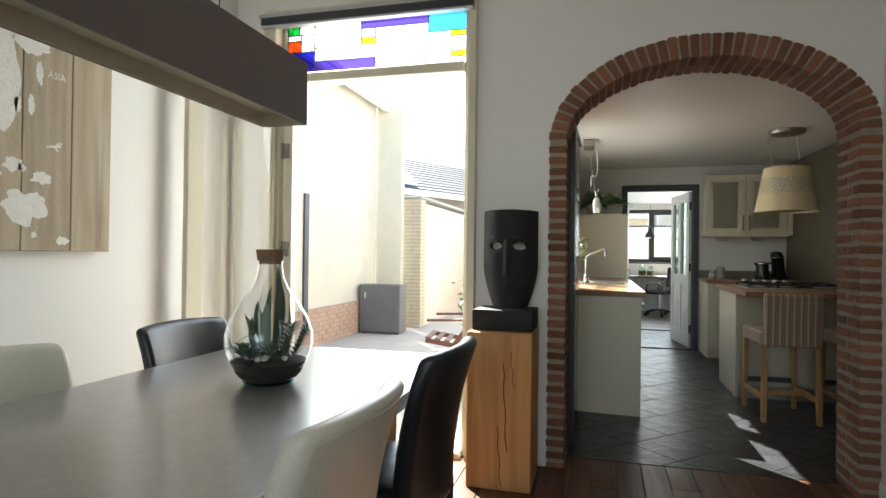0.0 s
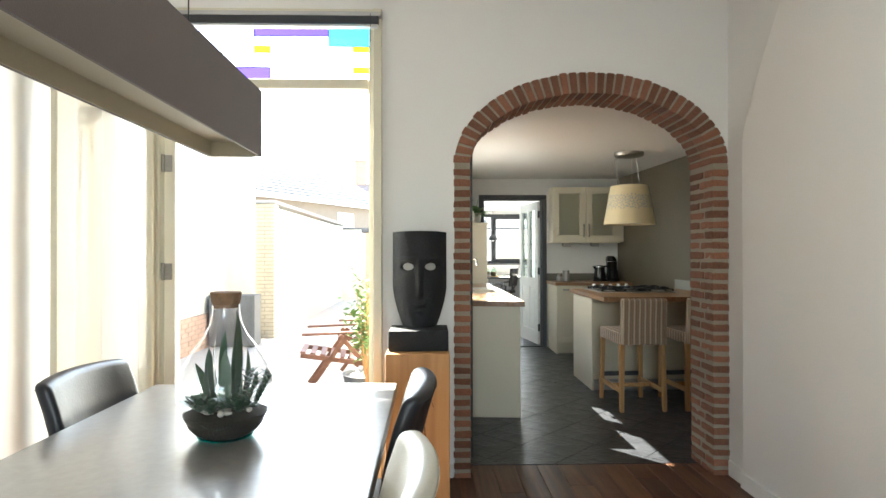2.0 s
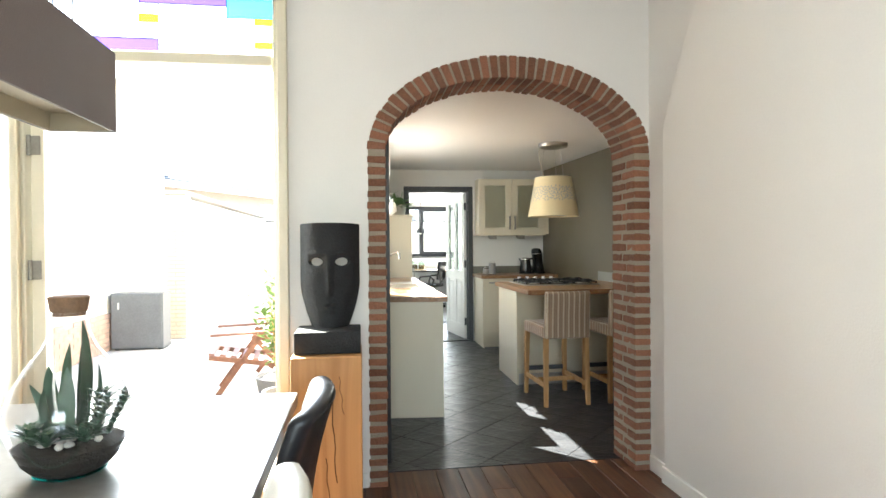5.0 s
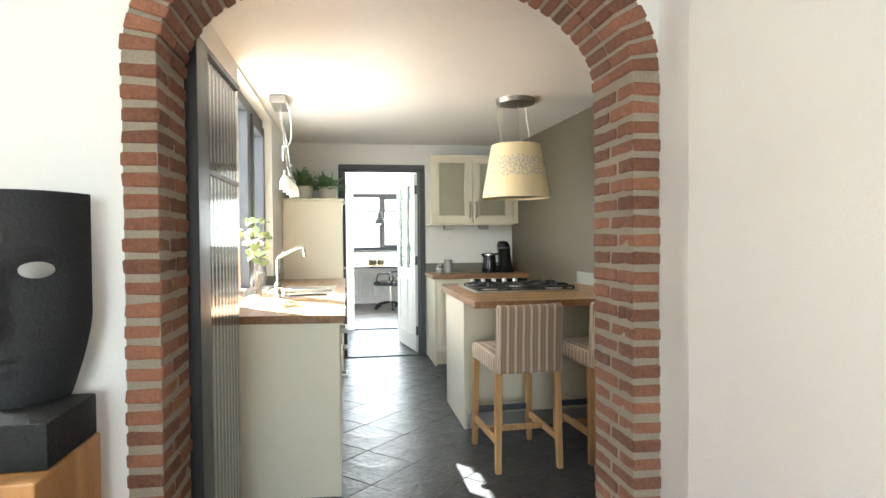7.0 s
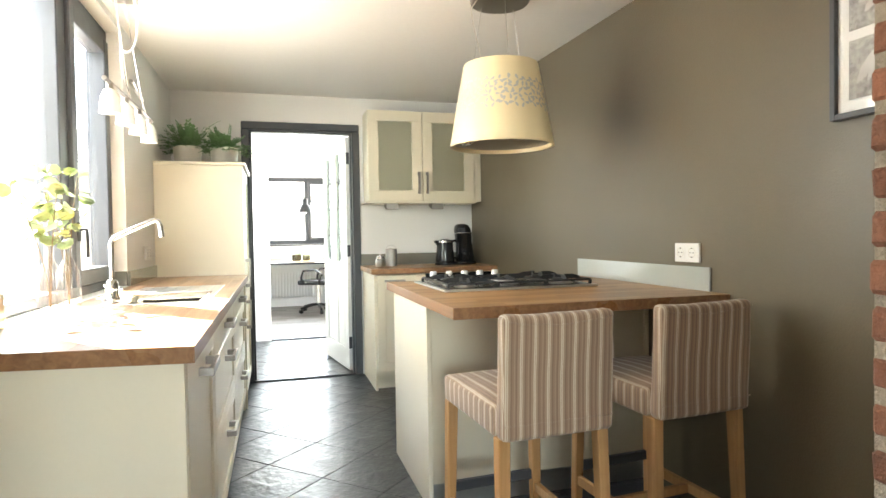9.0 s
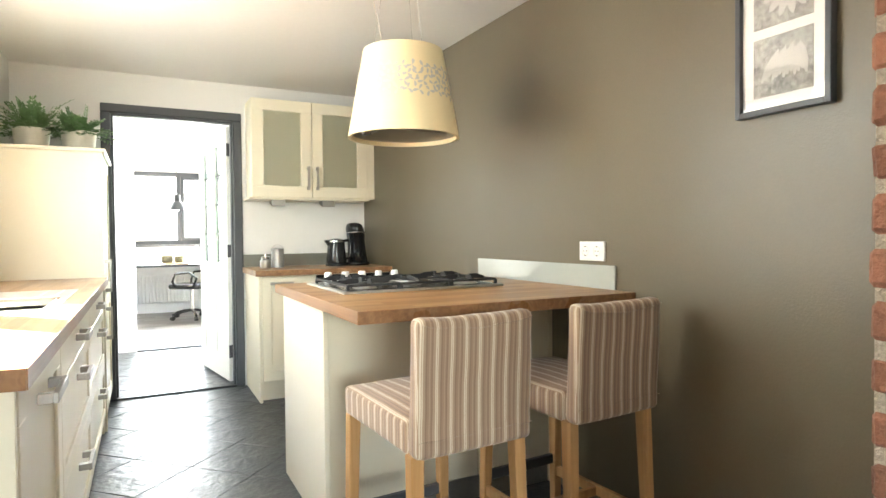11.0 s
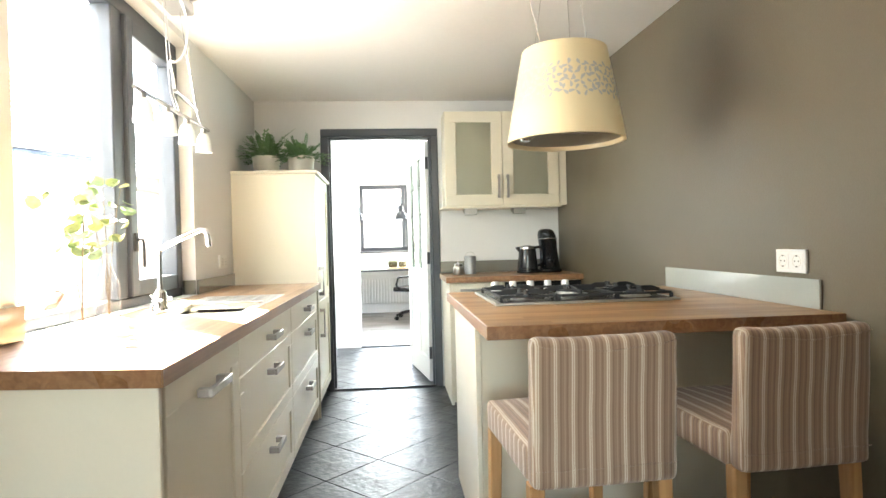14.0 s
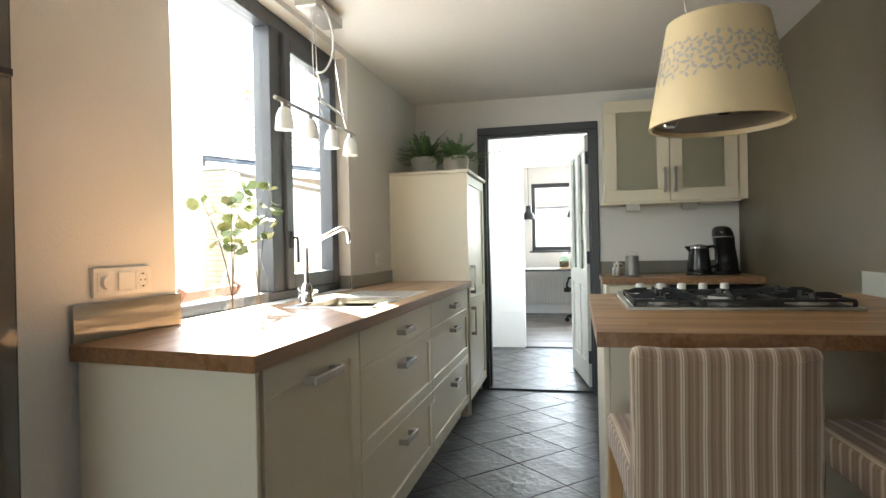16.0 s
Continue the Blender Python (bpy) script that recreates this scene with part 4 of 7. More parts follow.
for y in (-0.33, -0.11, 0.11, 0.33):
    bm = bmesh.new()
    add_lathe(bm, [(0.012, 0.0), (0.020, -0.004), (0.031, -0.03), (0.036, -0.085), (0.033, -0.085), (0.028, -0.03), (0.016, -0.008)], 20, (0, y, 1.700))
    sh = part("shade", bm, OPAL, rail, "frosted glass shade", 40)
    bm = bmesh.new()
    add_cyl(bm, (0, y, 1.698), (0, y, 1.722), 0.012, seg=12)
    part("holder", bm, NICKEL, rail, "", 40)

# ---- kitchen: back run ----
def shaker_y(y, x0, x1, z0, z1, rim=0.06, t=0.020, panel=True):
    """A framed front facing -y."""
    bm = bmesh.new()
    add_box(bm, x0, x1, y, y + t, z1 - rim, z1, 0.0018)
    add_box(bm, x0, x1, y, y + t, z0, z0 + rim, 0.0018)
    add_box(bm, x0, x0 + rim, y, y + t, z0 + rim, z1 - rim, 0.0018)
    add_box(bm, x1 - rim, x1, y, y + t, z0 + rim, z1 - rim, 0.0018)
    if panel:
        add_box(bm, x0 + rim - 0.002, x1 - rim + 0.002, y + 0.009, y + t, z0 + rim - 0.002, z1 - rim + 0.002)
    return bm


BX0 = 2.385
unit = thing("base_cabinet", (0, 0, 0), 0, "cream base cabinet with a panelled door beside the doorway", "cabinet", "back kitchen run")
part("body", boxes((BX0 + 0.02, 2.785, 4.262, 4.825, 0.10, TOPZ0 - 0.001)), CREAM, unit)
part("side_panel", boxes((BX0, BX0 + 0.0195, 4.240, 4.825, 0.0, TOPZ0 - 0.001), bevel=0.001), CREAM, unit)
part("plinth", boxes((BX0 + 0.02, 2.785, 4.31, 4.82, 0.0, 0.099)), CREAM, unit)
d = part("door", shaker_y(4.240, BX0 + 0.022, 2.783, 0.145, 0.878, 0.065), CREAM, unit)
part("handle", boxes((2.46, 2.62, 4.204, 4.214, 0.822, 0.840), (2.465, 2.487, 4.213, 4.240, 0.823, 0.839), (2.593, 2.615, 4.213, 4.240, 0.823, 0.839), bevel=0.001), NICKEL, d, "brushed nickel bar handle")
unit = thing("oven", (0, 0, 0), 0, "built-in oven with dark glass and a steel strip", "oven")
part("body", boxes((2.79, 3.36, 4.262, 4.825, 0.10, TOPZ0 - 0.001)), CREAM, unit)
part("front", boxes((2.792, 3.358, 4.240, 4.262, 0.20, 0.80), bevel=0.003), PLASTIC_BLACK, unit, "dark glass oven front")
part("control_strip", boxes((2.792, 3.358, 4.238, 4.262, 0.803, 0.878), bevel=0.003), PLASTIC_BLACK, unit)
bm = bmesh.new()
add_cyl(bm, (2.84, 4.205, 0.765), (3.31, 4.205, 0.765), 0.009, seg=10)
part("handle", bm, STEEL, unit, "", 40)
top = thing("worktop", (0, 0, 0), 0, "walnut stave worktop under the wall cabinet", "worktop")
part("board", boxes((BX0 - 0.022, KR - 0.002, 4.2082, 4.826, TOPZ0, TOPZ1), bevel=0.001), WORKTOP_X, top)
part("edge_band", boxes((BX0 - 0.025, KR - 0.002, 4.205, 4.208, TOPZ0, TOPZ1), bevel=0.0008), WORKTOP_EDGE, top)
solo("splash_strip", boxes((BX0 - 0.02, KR - 0.016, 4.816, 4.828, TOPZ1 + 0.001, 1.022), bevel=0.001), SPLASH_GREY, "grey splash strip on the back wall", "splashback")

wc = thing("wall_cabinet", (0, 0, 0), 0, "cream wall cabinet with two frosted glass doors", "cabinet")
UX0, UX1, UY, UZ0, UZ1 = 2.405, 3.305, 4.555, 1.455, 2.192
part("body", boxes((UX0, UX0 + 0.018, UY + 0.022, 4.826, UZ0, UZ1), (UX1 - 0.018, UX1, UY + 0.022, 4.826, UZ0, UZ1), (UX0 + 0.018, UX1 - 0.018, UY + 0.022, 4.826, UZ1 - 0.018, UZ1),
                   (UX0 + 0.018, UX1 - 0.018, UY + 0.022, 4.826, UZ0, UZ0 + 0.018), (UX0 + 0.018, UX1 - 0.018, 4.812, 4.826, UZ0 + 0.018, UZ1 - 0.018)), CREAM, wc)
part("shelf", boxes((UX0 + 0.018, UX1 - 0.018, UY + 0.06, 4.812, 1.68, 1.698)), CREAM, wc)
part("shelf", boxes((UX0 + 0.018, UX1 - 0.018, UY + 0.06, 4.812, 1.92, 1.938)), CREAM, wc)
part("filler", boxes((UX1 + 0.002, KR - 0.003, UY + 0.012, 4.826, UZ0, UZ1), bevel=0.001), CREAM, wc)
part("bottom_board", boxes((UX0 - 0.025, UX1 + 0.01, UY - 0.01, 4.826, UZ0 - 0.016, UZ0 - 0.001), bevel=0.002), CREAM, wc)
mid = (UX0 + UX1) / 2
for x0, x1, hx in ((UX0 + 0.002, mid - 0.002, mid - 0.035), (mid + 0.002, UX1 - 0.002, mid + 0.035)):
    d = part("door", shaker_y(UY, x0, x1, UZ0 + 0.002, UZ1 - 0.002, 0.085, 0.020, False), CREAM, wc)
    part("pane", boxes((x0 + 0.083, x1 - 0.083, UY + 0.009, UY + 0.013, UZ0 + 0.085, UZ1 - 0.085)), FROST, d, "frosted glass")
    part("handle", boxes((hx - 0.009, hx + 0.009, UY - 0.036, UY - 0.026, 1.515, 1.695), (hx - 0.008, hx + 0.008, UY - 0.027, UY, 1.52, 1.542), (hx - 0.008, hx + 0.008, UY - 0.027, UY, 1.668, 1.690), bevel=0.001), NICKEL, d, "brushed nickel bar handle")
for x in (2.60, 2.985):
    lamp = thing("cabinet_light", (x, 4.60, UZ0 - 0.017), 0, "small wedge-shaped steel light under the wall cabinet", "lamp", "lights under the wall cabinet")
    bm = bmesh.new()
    add_prism(bm, [(-0.03, 0.0), (0.08, 0.0), (0.08, -0.018), (-0.02, -0.048), (-0.03, -0.045)], "x", -0.048, 0.048)
    part("housing", bm, NICKEL, lamp)

tin = thing("glass_jar", (2.485, 4.52, TOPZ1 + 0.001), 0, "small glass spice jar with a metal lid", "jar")
bm = bmesh.new()
add_lathe(bm, [(0, 0), (0.036, 0), (0.040, 0.008), (0.040, 0.055), (0.030, 0.066)], 24)
part("jar", bm, STEEL, tin, "", 40)
bm = bmesh.new()
add_lathe(bm, [(0.033, 0.066), (0.033, 0.085), (0.012, 0.090), (0.008, 0.098), (0.010, 0.104), (0, 0.107)], 24)
part("lid", bm, CHROME, tin, "", 40)
tin = thing("canister", (2.585, 4.58, TOPZ1 + 0.001), 0, "ribbed zinc canister with a wire handle", "canister")
bm = bmesh.new()
pr = [(0, 0), (0.046, 0)] + [(0.046 + 0.0015 * (k % 2), 0.01 + 0.012 * k) for k in range(10)] + [(0.046, 0.132), (0.047, 0.134), (0.047, 0.142), (0, 0.146)]
add_lathe(bm, pr, 24)
part("body", bm, ZINC, tin, "", 40)
bm = bmesh.new()
add_tube(bm, [(-0.04 * math.cos(math.pi * k / 8), 0, 0.140 + 0.032 * math.sin(math.pi * k / 8)) for k in range(9)], 0.0025, 6)
part("handle", bm, STEEL, tin)

ket = thing("kettle", (3.035, 4.55, TOPZ1 + 0.001), 0, "black plastic electric kettle", "kettle")
bm = bmesh.new()
add_lathe(bm, [(0, 0), (0.085, 0), (0.085, 0.018), (0.078, 0.022)], 28)
part("base", bm, PLASTIC_BLACK, ket, "", 40)
bm = bmesh.new()
add_lathe(bm, [(0, 0.023), (0.078, 0.023), (0.080, 0.04), (0.070, 0.13), (0.066, 0.19), (0.060, 0.205), (0.02, 0.215), (0, 0.216)], 28)
add_prism(bm, [(-0.062, 0.155), (-0.095, 0.198), (-0.085, 0.204), (-0.055, 0.203)], "y", -0.018, 0.018)
part("jug", bm, PLASTIC_BLACK, ket, "", 40)
bm = bmesh.new()
add_lathe(bm, [(0.0665, 0.186), (0.0675, 0.190), (0.0640, 0.200), (0.0630, 0.196)], 28, close=True)
part("lid_ring", bm, CHROME, ket, "thin chrome ring", 40)
bm = bmesh.new()
add_tube(bm, [(0.058, 0, 0.195), (0.095, 0, 0.200), (0.118, 0, 0.18), (0.118, 0, 0.09), (0.10, 0, 0.06), (0.076, 0, 0.055)], 0.011, 8)
part("handle", bm, PLASTIC_BLACK, ket, "", 50)

cof = thing("coffee_maker", (3.205, 4.58, TOPZ1 + 0.001), 0, "tall black pad coffee maker", "coffee maker")
bm = bmesh.new()
add_lathe(bm, [(0, 0), (0.10, 0), (0.105, 0.012), (0.10, 0.024), (0, 0.024)], 28, (0, -0.02, 0))
part("base", bm, PLASTIC_BLACK, cof, "", 40)
bm = bmesh.new()
rings = []
for z, cx, cy, rx, ry in ((0.022, 0.025, 0.03, 0.080, 0.085), (0.10, 0.022, 0.035, 0.074, 0.075), (0.19, 0.010, 0.02, 0.068, 0.078), (0.24, 0.0, 0.0, 0.070, 0.095), (0.29, -0.010, -0.01, 0.068, 0.100),
                          (0.322, -0.016, -0.012, 0.058, 0.088), (0.336, -0.018, -0.012, 0.040, 0.066), (0.340, -0.018, -0.012, 0.015, 0.030)):
    rings.append([bm.verts.new((cx + rx * math.cos(a * math.pi / 14), cy + ry * math.sin(a * math.pi / 14), z)) for a in range(28)])
for a, b in zip(rings, rings[1:]):
    for k in range(28):
        bm.faces.new((a[k], a[(k + 1) % 28], b[(k + 1) % 28], b[k]))
bm.faces.new(rings[0][::-1]), bm.faces.new(rings[-1])
body = part("body", bm, PLASTIC_BLACK, cof, "", 50)
bm = bmesh.new()
add_tube(bm, [(-0.085, -0.02, 0.255), (-0.075, -0.085, 0.262), (-0.01, -0.116, 0.266), (0.052, -0.085, 0.262), (0.065, -0.02, 0.255)], 0.004, 8)
part("lid_lever", bm, CHROME, body, "thin bright lever line", 50)
bm = bmesh.new()
add_lathe(bm, [(0, 0.025), (0.032, 0.025), (0.036, 0.03), (0.04, 0.10), (0.036, 0.10), (0.032, 0.032), (0, 0.03)], 20, (-0.01, -0.075, 0))
part("cup_stand", bm, PLASTIC_BLACK, cof, "", 40)

# ---- island ----
isl = thing("kitchen_island", (0, 0, 0), 0, "cream panelled kitchen island joined to the olive wall", "kitchen island")
part("body", boxes((2.302, 3.345, 2.272, 2.93, 0.10, TOPZ0 - 0.001)), CREAM, isl)
part("side_panel", boxes((2.280, 2.301, 2.245, 2.945, 0.0, TOPZ0 - 0.001), bevel=0.002), CREAM, isl)
part("front_panel", boxes((2.302, 2.96, 2.252, 2.2715, 0.105, TOPZ0 - 0.001), bevel=0.0015), CREAM, isl)
part("front_panel", boxes((2.963, 3.345, 2.252, 2.2715, 0.105, TOPZ0 - 0.001), bevel=0.0015), CREAM, isl)
part("side_panel", boxes((3.3455, KR - 0.003, 2.245, 2.945, 0.0, TOPZ0 - 0.001), bevel=0.002), CREAM, isl)
part("plinth", boxes((2.302, 3.345, 2.262, 2.92, 0.0, 0.099)), STEEL, isl, "brushed steel plinth")
top = thing("worktop", (0, 0, 0), 0, "walnut stave worktop of the kitchen island", "worktop")
part("board", boxes((2.2462, KR - 0.002, 1.7312, 2.955, TOPZ0, TOPZ1), bevel=0.001), WORKTOP_X, top)
part("edge_band", boxes((2.243, KR - 0.002, 1.728, 1.731, TOPZ0, TOPZ1), bevel=0.0008), WORKTOP_EDGE, top)
part("edge_band", boxes((2.243, 2.246, 1.7312, 2.955, TOPZ0, TOPZ1), bevel=0.0008), WORKTOP_EDGE, top)
solo("splash_glass", boxes((KR - 0.012, KR - 0.003, 1.83, 2.905, TOPZ1 + 0.001, 1.024), bevel=0.001), SPLASH_GLASS, "low pale green glass splash panel on the olive wall", "splashback")

hob = thing("gas_hob", (0, 0, TOPZ1 + 0.0005), 0, "stainless steel gas hob with cast-iron grates", "hob")
HX0, HX1, HY0, HY1 = 2.365, 3.105, 2.255, 2.825
part("tray", boxes((HX0, HX1, HY0, HY1, 0.0, 0.010), bevel=0.003, seg=2), STEEL, hob)
part("enamel_plate", boxes((HX0 + 0.022, HX1 - 0.022, HY0 + 0.022, HY1 - 0.070, 0.0102, 0.0118), bevel=0.0007), PLASTIC_BLACK, hob, "black enamelled plate")
for bx, by, br in ((2.50, 2.385, 0.036), (2.50, 2.635, 0.046), (2.735, 2.51, 0.060), (2.97, 2.385, 0.046), (2.97, 2.635, 0.036)):
    bm = bmesh.new()
    add_lathe(bm, [(0, 0.012), (br * 1.45, 0.012), (br * 1.30, 0.017), (br * 0.95, 0.018), (br * 0.95, 0.028), (0, 0.028)], 28, (bx, by, 0))
    burner = part("burner", bm, STEEL, hob, "", 40)
    bm = bmesh.new()
    add_lathe(bm, [(0, 0.0282), (br * 0.86, 0.0282), (br * 0.84, 0.036), (0, 0.038)], 24, (bx, by, 0))
    part("cap", bm, CAST_IRON, burner, "", 40)
GY0, GY1 = HY0 + 0.030, HY1 - 0.080
for gx0, gx1, centres in ((2.392, 2.610, (2.385, 2.635)), (2.622, 2.848, (2.51,)), (2.860, 3.080, (2.385, 2.635))):
    bm = bmesh.new()
    cxm = (gx0 + gx1) / 2
    for xx in (gx0, gx1):
        add_box(bm, xx - 0.004, xx + 0.004, GY0, GY1, 0.026, 0.036, 0.001)
    for yy in (GY0, GY1):
        add_box(bm, gx0, gx1, yy - 0.004, yy + 0.004, 0.026, 0.036, 0.001)
        for xx in (gx0, gx1):
            add_box(bm, xx - 0.006, xx + 0.006, yy - 0.006, yy + 0.006, 0.0119, 0.030, 0.001)
    for cy in centres:
        reach = 0.085 if len(centres) > 1 else 0.16
        for sx in (-1, 1):
            xe = gx0 if sx < 0 else gx1
            add_prism(bm, [(xe, 0.030), (cxm + sx * 0.028, 0.030), (cxm + sx * 0.030, 0.052), (cxm + sx * 0.075, 0.052), (xe, 0.040)], "y", cy - 0.0035, cy + 0.0035)
            add_prism(bm, [(cy + sx * reach, 0.030), (cy + sx * 0.028, 0.030), (cy + sx * 0.030, 0.052), (cy + sx * 0.070, 0.052), (cy + sx * reach, 0.040)], "x", cxm - 0.0035, cxm + 0.0035)
    if len(centres) > 1:
        add_box(bm, gx0, gx1, (GY0 + GY1) / 2 - 0.004, (GY0 + GY1) / 2 + 0.004, 0.026, 0.036, 0.001)
    part("grate", bm, CAST_IRON, hob)
for k in range(5):
    bm = bmesh.new()
    add_lathe(bm, [(0, 0.010), (0.021, 0.010), (0.023, 0.014), (0.019, 0.016), (0.017, 0.054), (0.015, 0.058), (0, 0.058)], 20, (2.46 + 0.085 * k, HY1 - 0.035, 0))
    part("knob", bm, PLASTIC_WHITE, hob, "pale round knob", 40)

# extractor hood in the form of a lampshade
hood = thing("cooker_hood", (2.716, 2.455, 0), 0, "cream lampshade cooker hood with a cut-out band", "cooker hood")
R0, R1, Z0H, Z1H = 0.246, 0.176, 1.585, 1.965
bm = bmesh.new()
add_lathe(bm, [(R0, Z0H), (R0 + (R1 - R0) * 0.0, Z0H), (R0 - 0.002, Z0H + 0.006)] + [(R0 + (R1 - R0) * k / 12, Z0H + (Z1H - Z0H) * k / 12) for k in range(1, 13)] +
          [(R1 - 0.012, Z1H + 0.004), (R1 - 0.03, Z1H)] + [(R1 - 0.012, Z1H - 0.01), (R0 - 0.014, Z0H + 0.012), (R0 - 0.012, Z0H)], 64, close=True)
part("shade", bm, SHADE_CREAM, hood, "", 40)
bm = bmesh.new()
add_lathe(bm, [(0, Z1H - 0.004), (R1 - 0.02, Z1H - 0.004), (R1 - 0.02, Z1H - 0.012), (0, Z1H - 0.012)], 48)
part("top_plate", bm, SHADE_CREAM, hood, "", 40)
bm = bmesh.new()
add_lathe(bm, [(0, Z0H + 0.018), (R0 - 0.016, Z0H + 0.018), (R0 - 0.016, Z0H + 0.026), (0, Z0H + 0.026)], 48)
add_box(bm, -0.15, 0.15, -0.13, 0.13, Z0H + 0.012, Z0H + 0.0175, 0.002)
filt = part("filter", bm, NICKEL, hood, "grey metal grease filter", 40)
for a in (0.6, 2.2):
    bm = bmesh.new()
    add_lathe(bm, [(0, 0), (0.022, 0), (0.026, 0.008), (0, 0.008)], 18, (0.17 * math.cos(a + 2.4), 0.17 * math.sin(a + 2.4), Z0H + 0.010))
    part("spotlight", bm, CHROME, filt, "", 40)
# cut-out floral band: pale shapes laid on the shade
rnd = random.Random(4)
bm = bmesh.new()
for k in range(30):
    for row in range(4):
        a = 2 * math.pi * (k + 0.5 * (row % 2) + rnd.uniform(-0.10, 0.10)) / 30
        f = 0.445 + 0.088 * row + rnd.uniform(-0.010, 0.010)
        r = R0 + (R1 - R0) * f + 0.0022
        z = Z0H + (Z1H - Z0H) * f
        turn = rnd.uniform(0, 2 * math.pi)
        for leafs in range(3):
            tilt = turn + leafs * 2.1 + rnd.uniform(-0.3, 0.3)
            l, w, bend = rnd.uniform(0.0100, 0.0135), rnd.uniform(0.0058, 0.0080), rnd.uniform(-0.4, 0.4)
            off = l * 1.12
            vs = []
            for t in range(14):
                u = -1 + 2 * min(t, 13 - t) / 6
                v = bend * 0.5 * l * (1 - u * u) + w * (0.75 + 0.35 * u) * math.sqrt(max(0.02, 1 - u * u)) * (1 if t < 7 else -1)
                du, dv = (l * u + off) * math.cos(tilt) - v * math.sin(tilt), (l * u + off) * math.sin(tilt) + v * math.cos(tilt)
                rr = r + (R1 - R0) * dv / (Z1H - Z0H)
                vs.append(bm.verts.new((rr * math.cos(a + du / r), rr * math.sin(a + du / r), z + dv)))
            bm.faces.new(vs)
part("cutout_band", bm, SHADE_LACE, hood, "pale grey floral cut-outs")
bm = bmesh.new()
add_lathe(bm, [(0, 2.252), (0.10, 2.252), (0.135, 2.260), (0.142, 2.272), (0.142, 2.297), (0, 2.297)], 40)
part("ceiling_plate", bm, NICKEL, hood, "round satin steel ceiling plate", 40)
for k in range(3):
    a = 2 * math.pi * k / 3 + 0.4
    bm = bmesh.new()
    add_tube(bm, [(0.09 * math.cos(a), 0.09 * math.sin(a), 2.255), (0.14 * math.cos(a), 0.14 * math.sin(a), Z1H - 0.004)], 0.0014, 5)
    part("suspension_wire", bm, STEEL, hood)
bm = bmesh.new()
add_tube(bm, [(-0.12, -0.02, 2.258), (-0.155, -0.03, 2.21), (-0.14, -0.03, 2.12), (-0.11, -0.02, 2.02), (-0.10, -0.01, Z1H - 0.006)], 0.0022, 6)
part("cord", bm, CERAMIC, hood)


# ---- bar stools ----
def stripes(name):
    m = material(name, (0.5, 0.4, 0.3), 0.9, 0, 0.08, 5, 350, 0.25, sheen=0.25)
    nt = m.node_tree
    n, l = nt.nodes, nt.links
    b = n["Principled BSDF"]
    tc = n.new("ShaderNodeTexCoord")
    sep, sn = n.new("ShaderNodeSeparateXYZ"), n.new("ShaderNodeSeparateXYZ")
    l.new(tc.outputs["Object"], sep.inputs[0]), l.new(tc.outputs["Normal"], sn.inputs[0])
    ab = n.new("ShaderNodeMath")
    ab.operation = "ABSOLUTE"
    l.new(sn.outputs[0], ab.inputs[0])
    gt = n.new("ShaderNodeMath")
    gt.operation, gt.inputs[1].default_value = "GREATER_THAN", 0.75
    l.new(ab.outputs[0], gt.inputs[0])
    pick = n.new("ShaderNodeMix")
    l.new(gt.outputs[0], pick.inputs[0]), l.new(sep.outputs[0], pick.inputs[2]), l.new(sep.outputs[1], pick.inputs[3])
    wob = n.new("ShaderNodeTexNoise")
    wob.inputs["Scale"].default_value = 4
    l.new(tc.outputs["Object"], wob.inputs[0])
    wa = n.new("ShaderNodeMath")
    wa.operation, wa.inputs[1].default_value = "MULTIPLY_ADD", 0.006
    l.new(wob.outputs[0], wa.inputs[0]), l.new(pick.outputs[0], wa.inputs[2])
    dv = n.new("ShaderNodeMath")
    dv.operation, dv.inputs[1].default_value = "DIVIDE", 0.0455
    l.new(wa.outputs[0], dv.inputs[0])
    fr = n.new("ShaderNodeMath")
    fr.operation = "FRACT"
    l.new(dv.outputs[0], fr.inputs[0])
    cr = n.new("ShaderNodeValToRGB")
    cr.color_ramp.interpolation = "CONSTANT"
    base, pale, dark, rust = (0.335, 0.232, 0.157), (0.58, 0.490, 0.375), (0.225, 0.146, 0.098), (0.275, 0.182, 0.123)
    els = cr.color_ramp.elements
    els[0].position, els[0].color = 0.0, (*pale, 1)
    els[1].position, els[1].color = 0.085, (*base, 1)
    for p, c in ((0.12, pale), (0.19, base), (0.34, dark), (0.44, rust), (0.58, base), (0.66, rust), (0.74, dark), (0.82, base)):
        e = els.new(p)
        e.color = (*c, 1)
    l.new(fr.outputs[0], cr.inputs[0])
    l.new(cr.outputs[0], b.inputs["Base Color"])
    return m


STRIPE = stripes("striped_cotton")


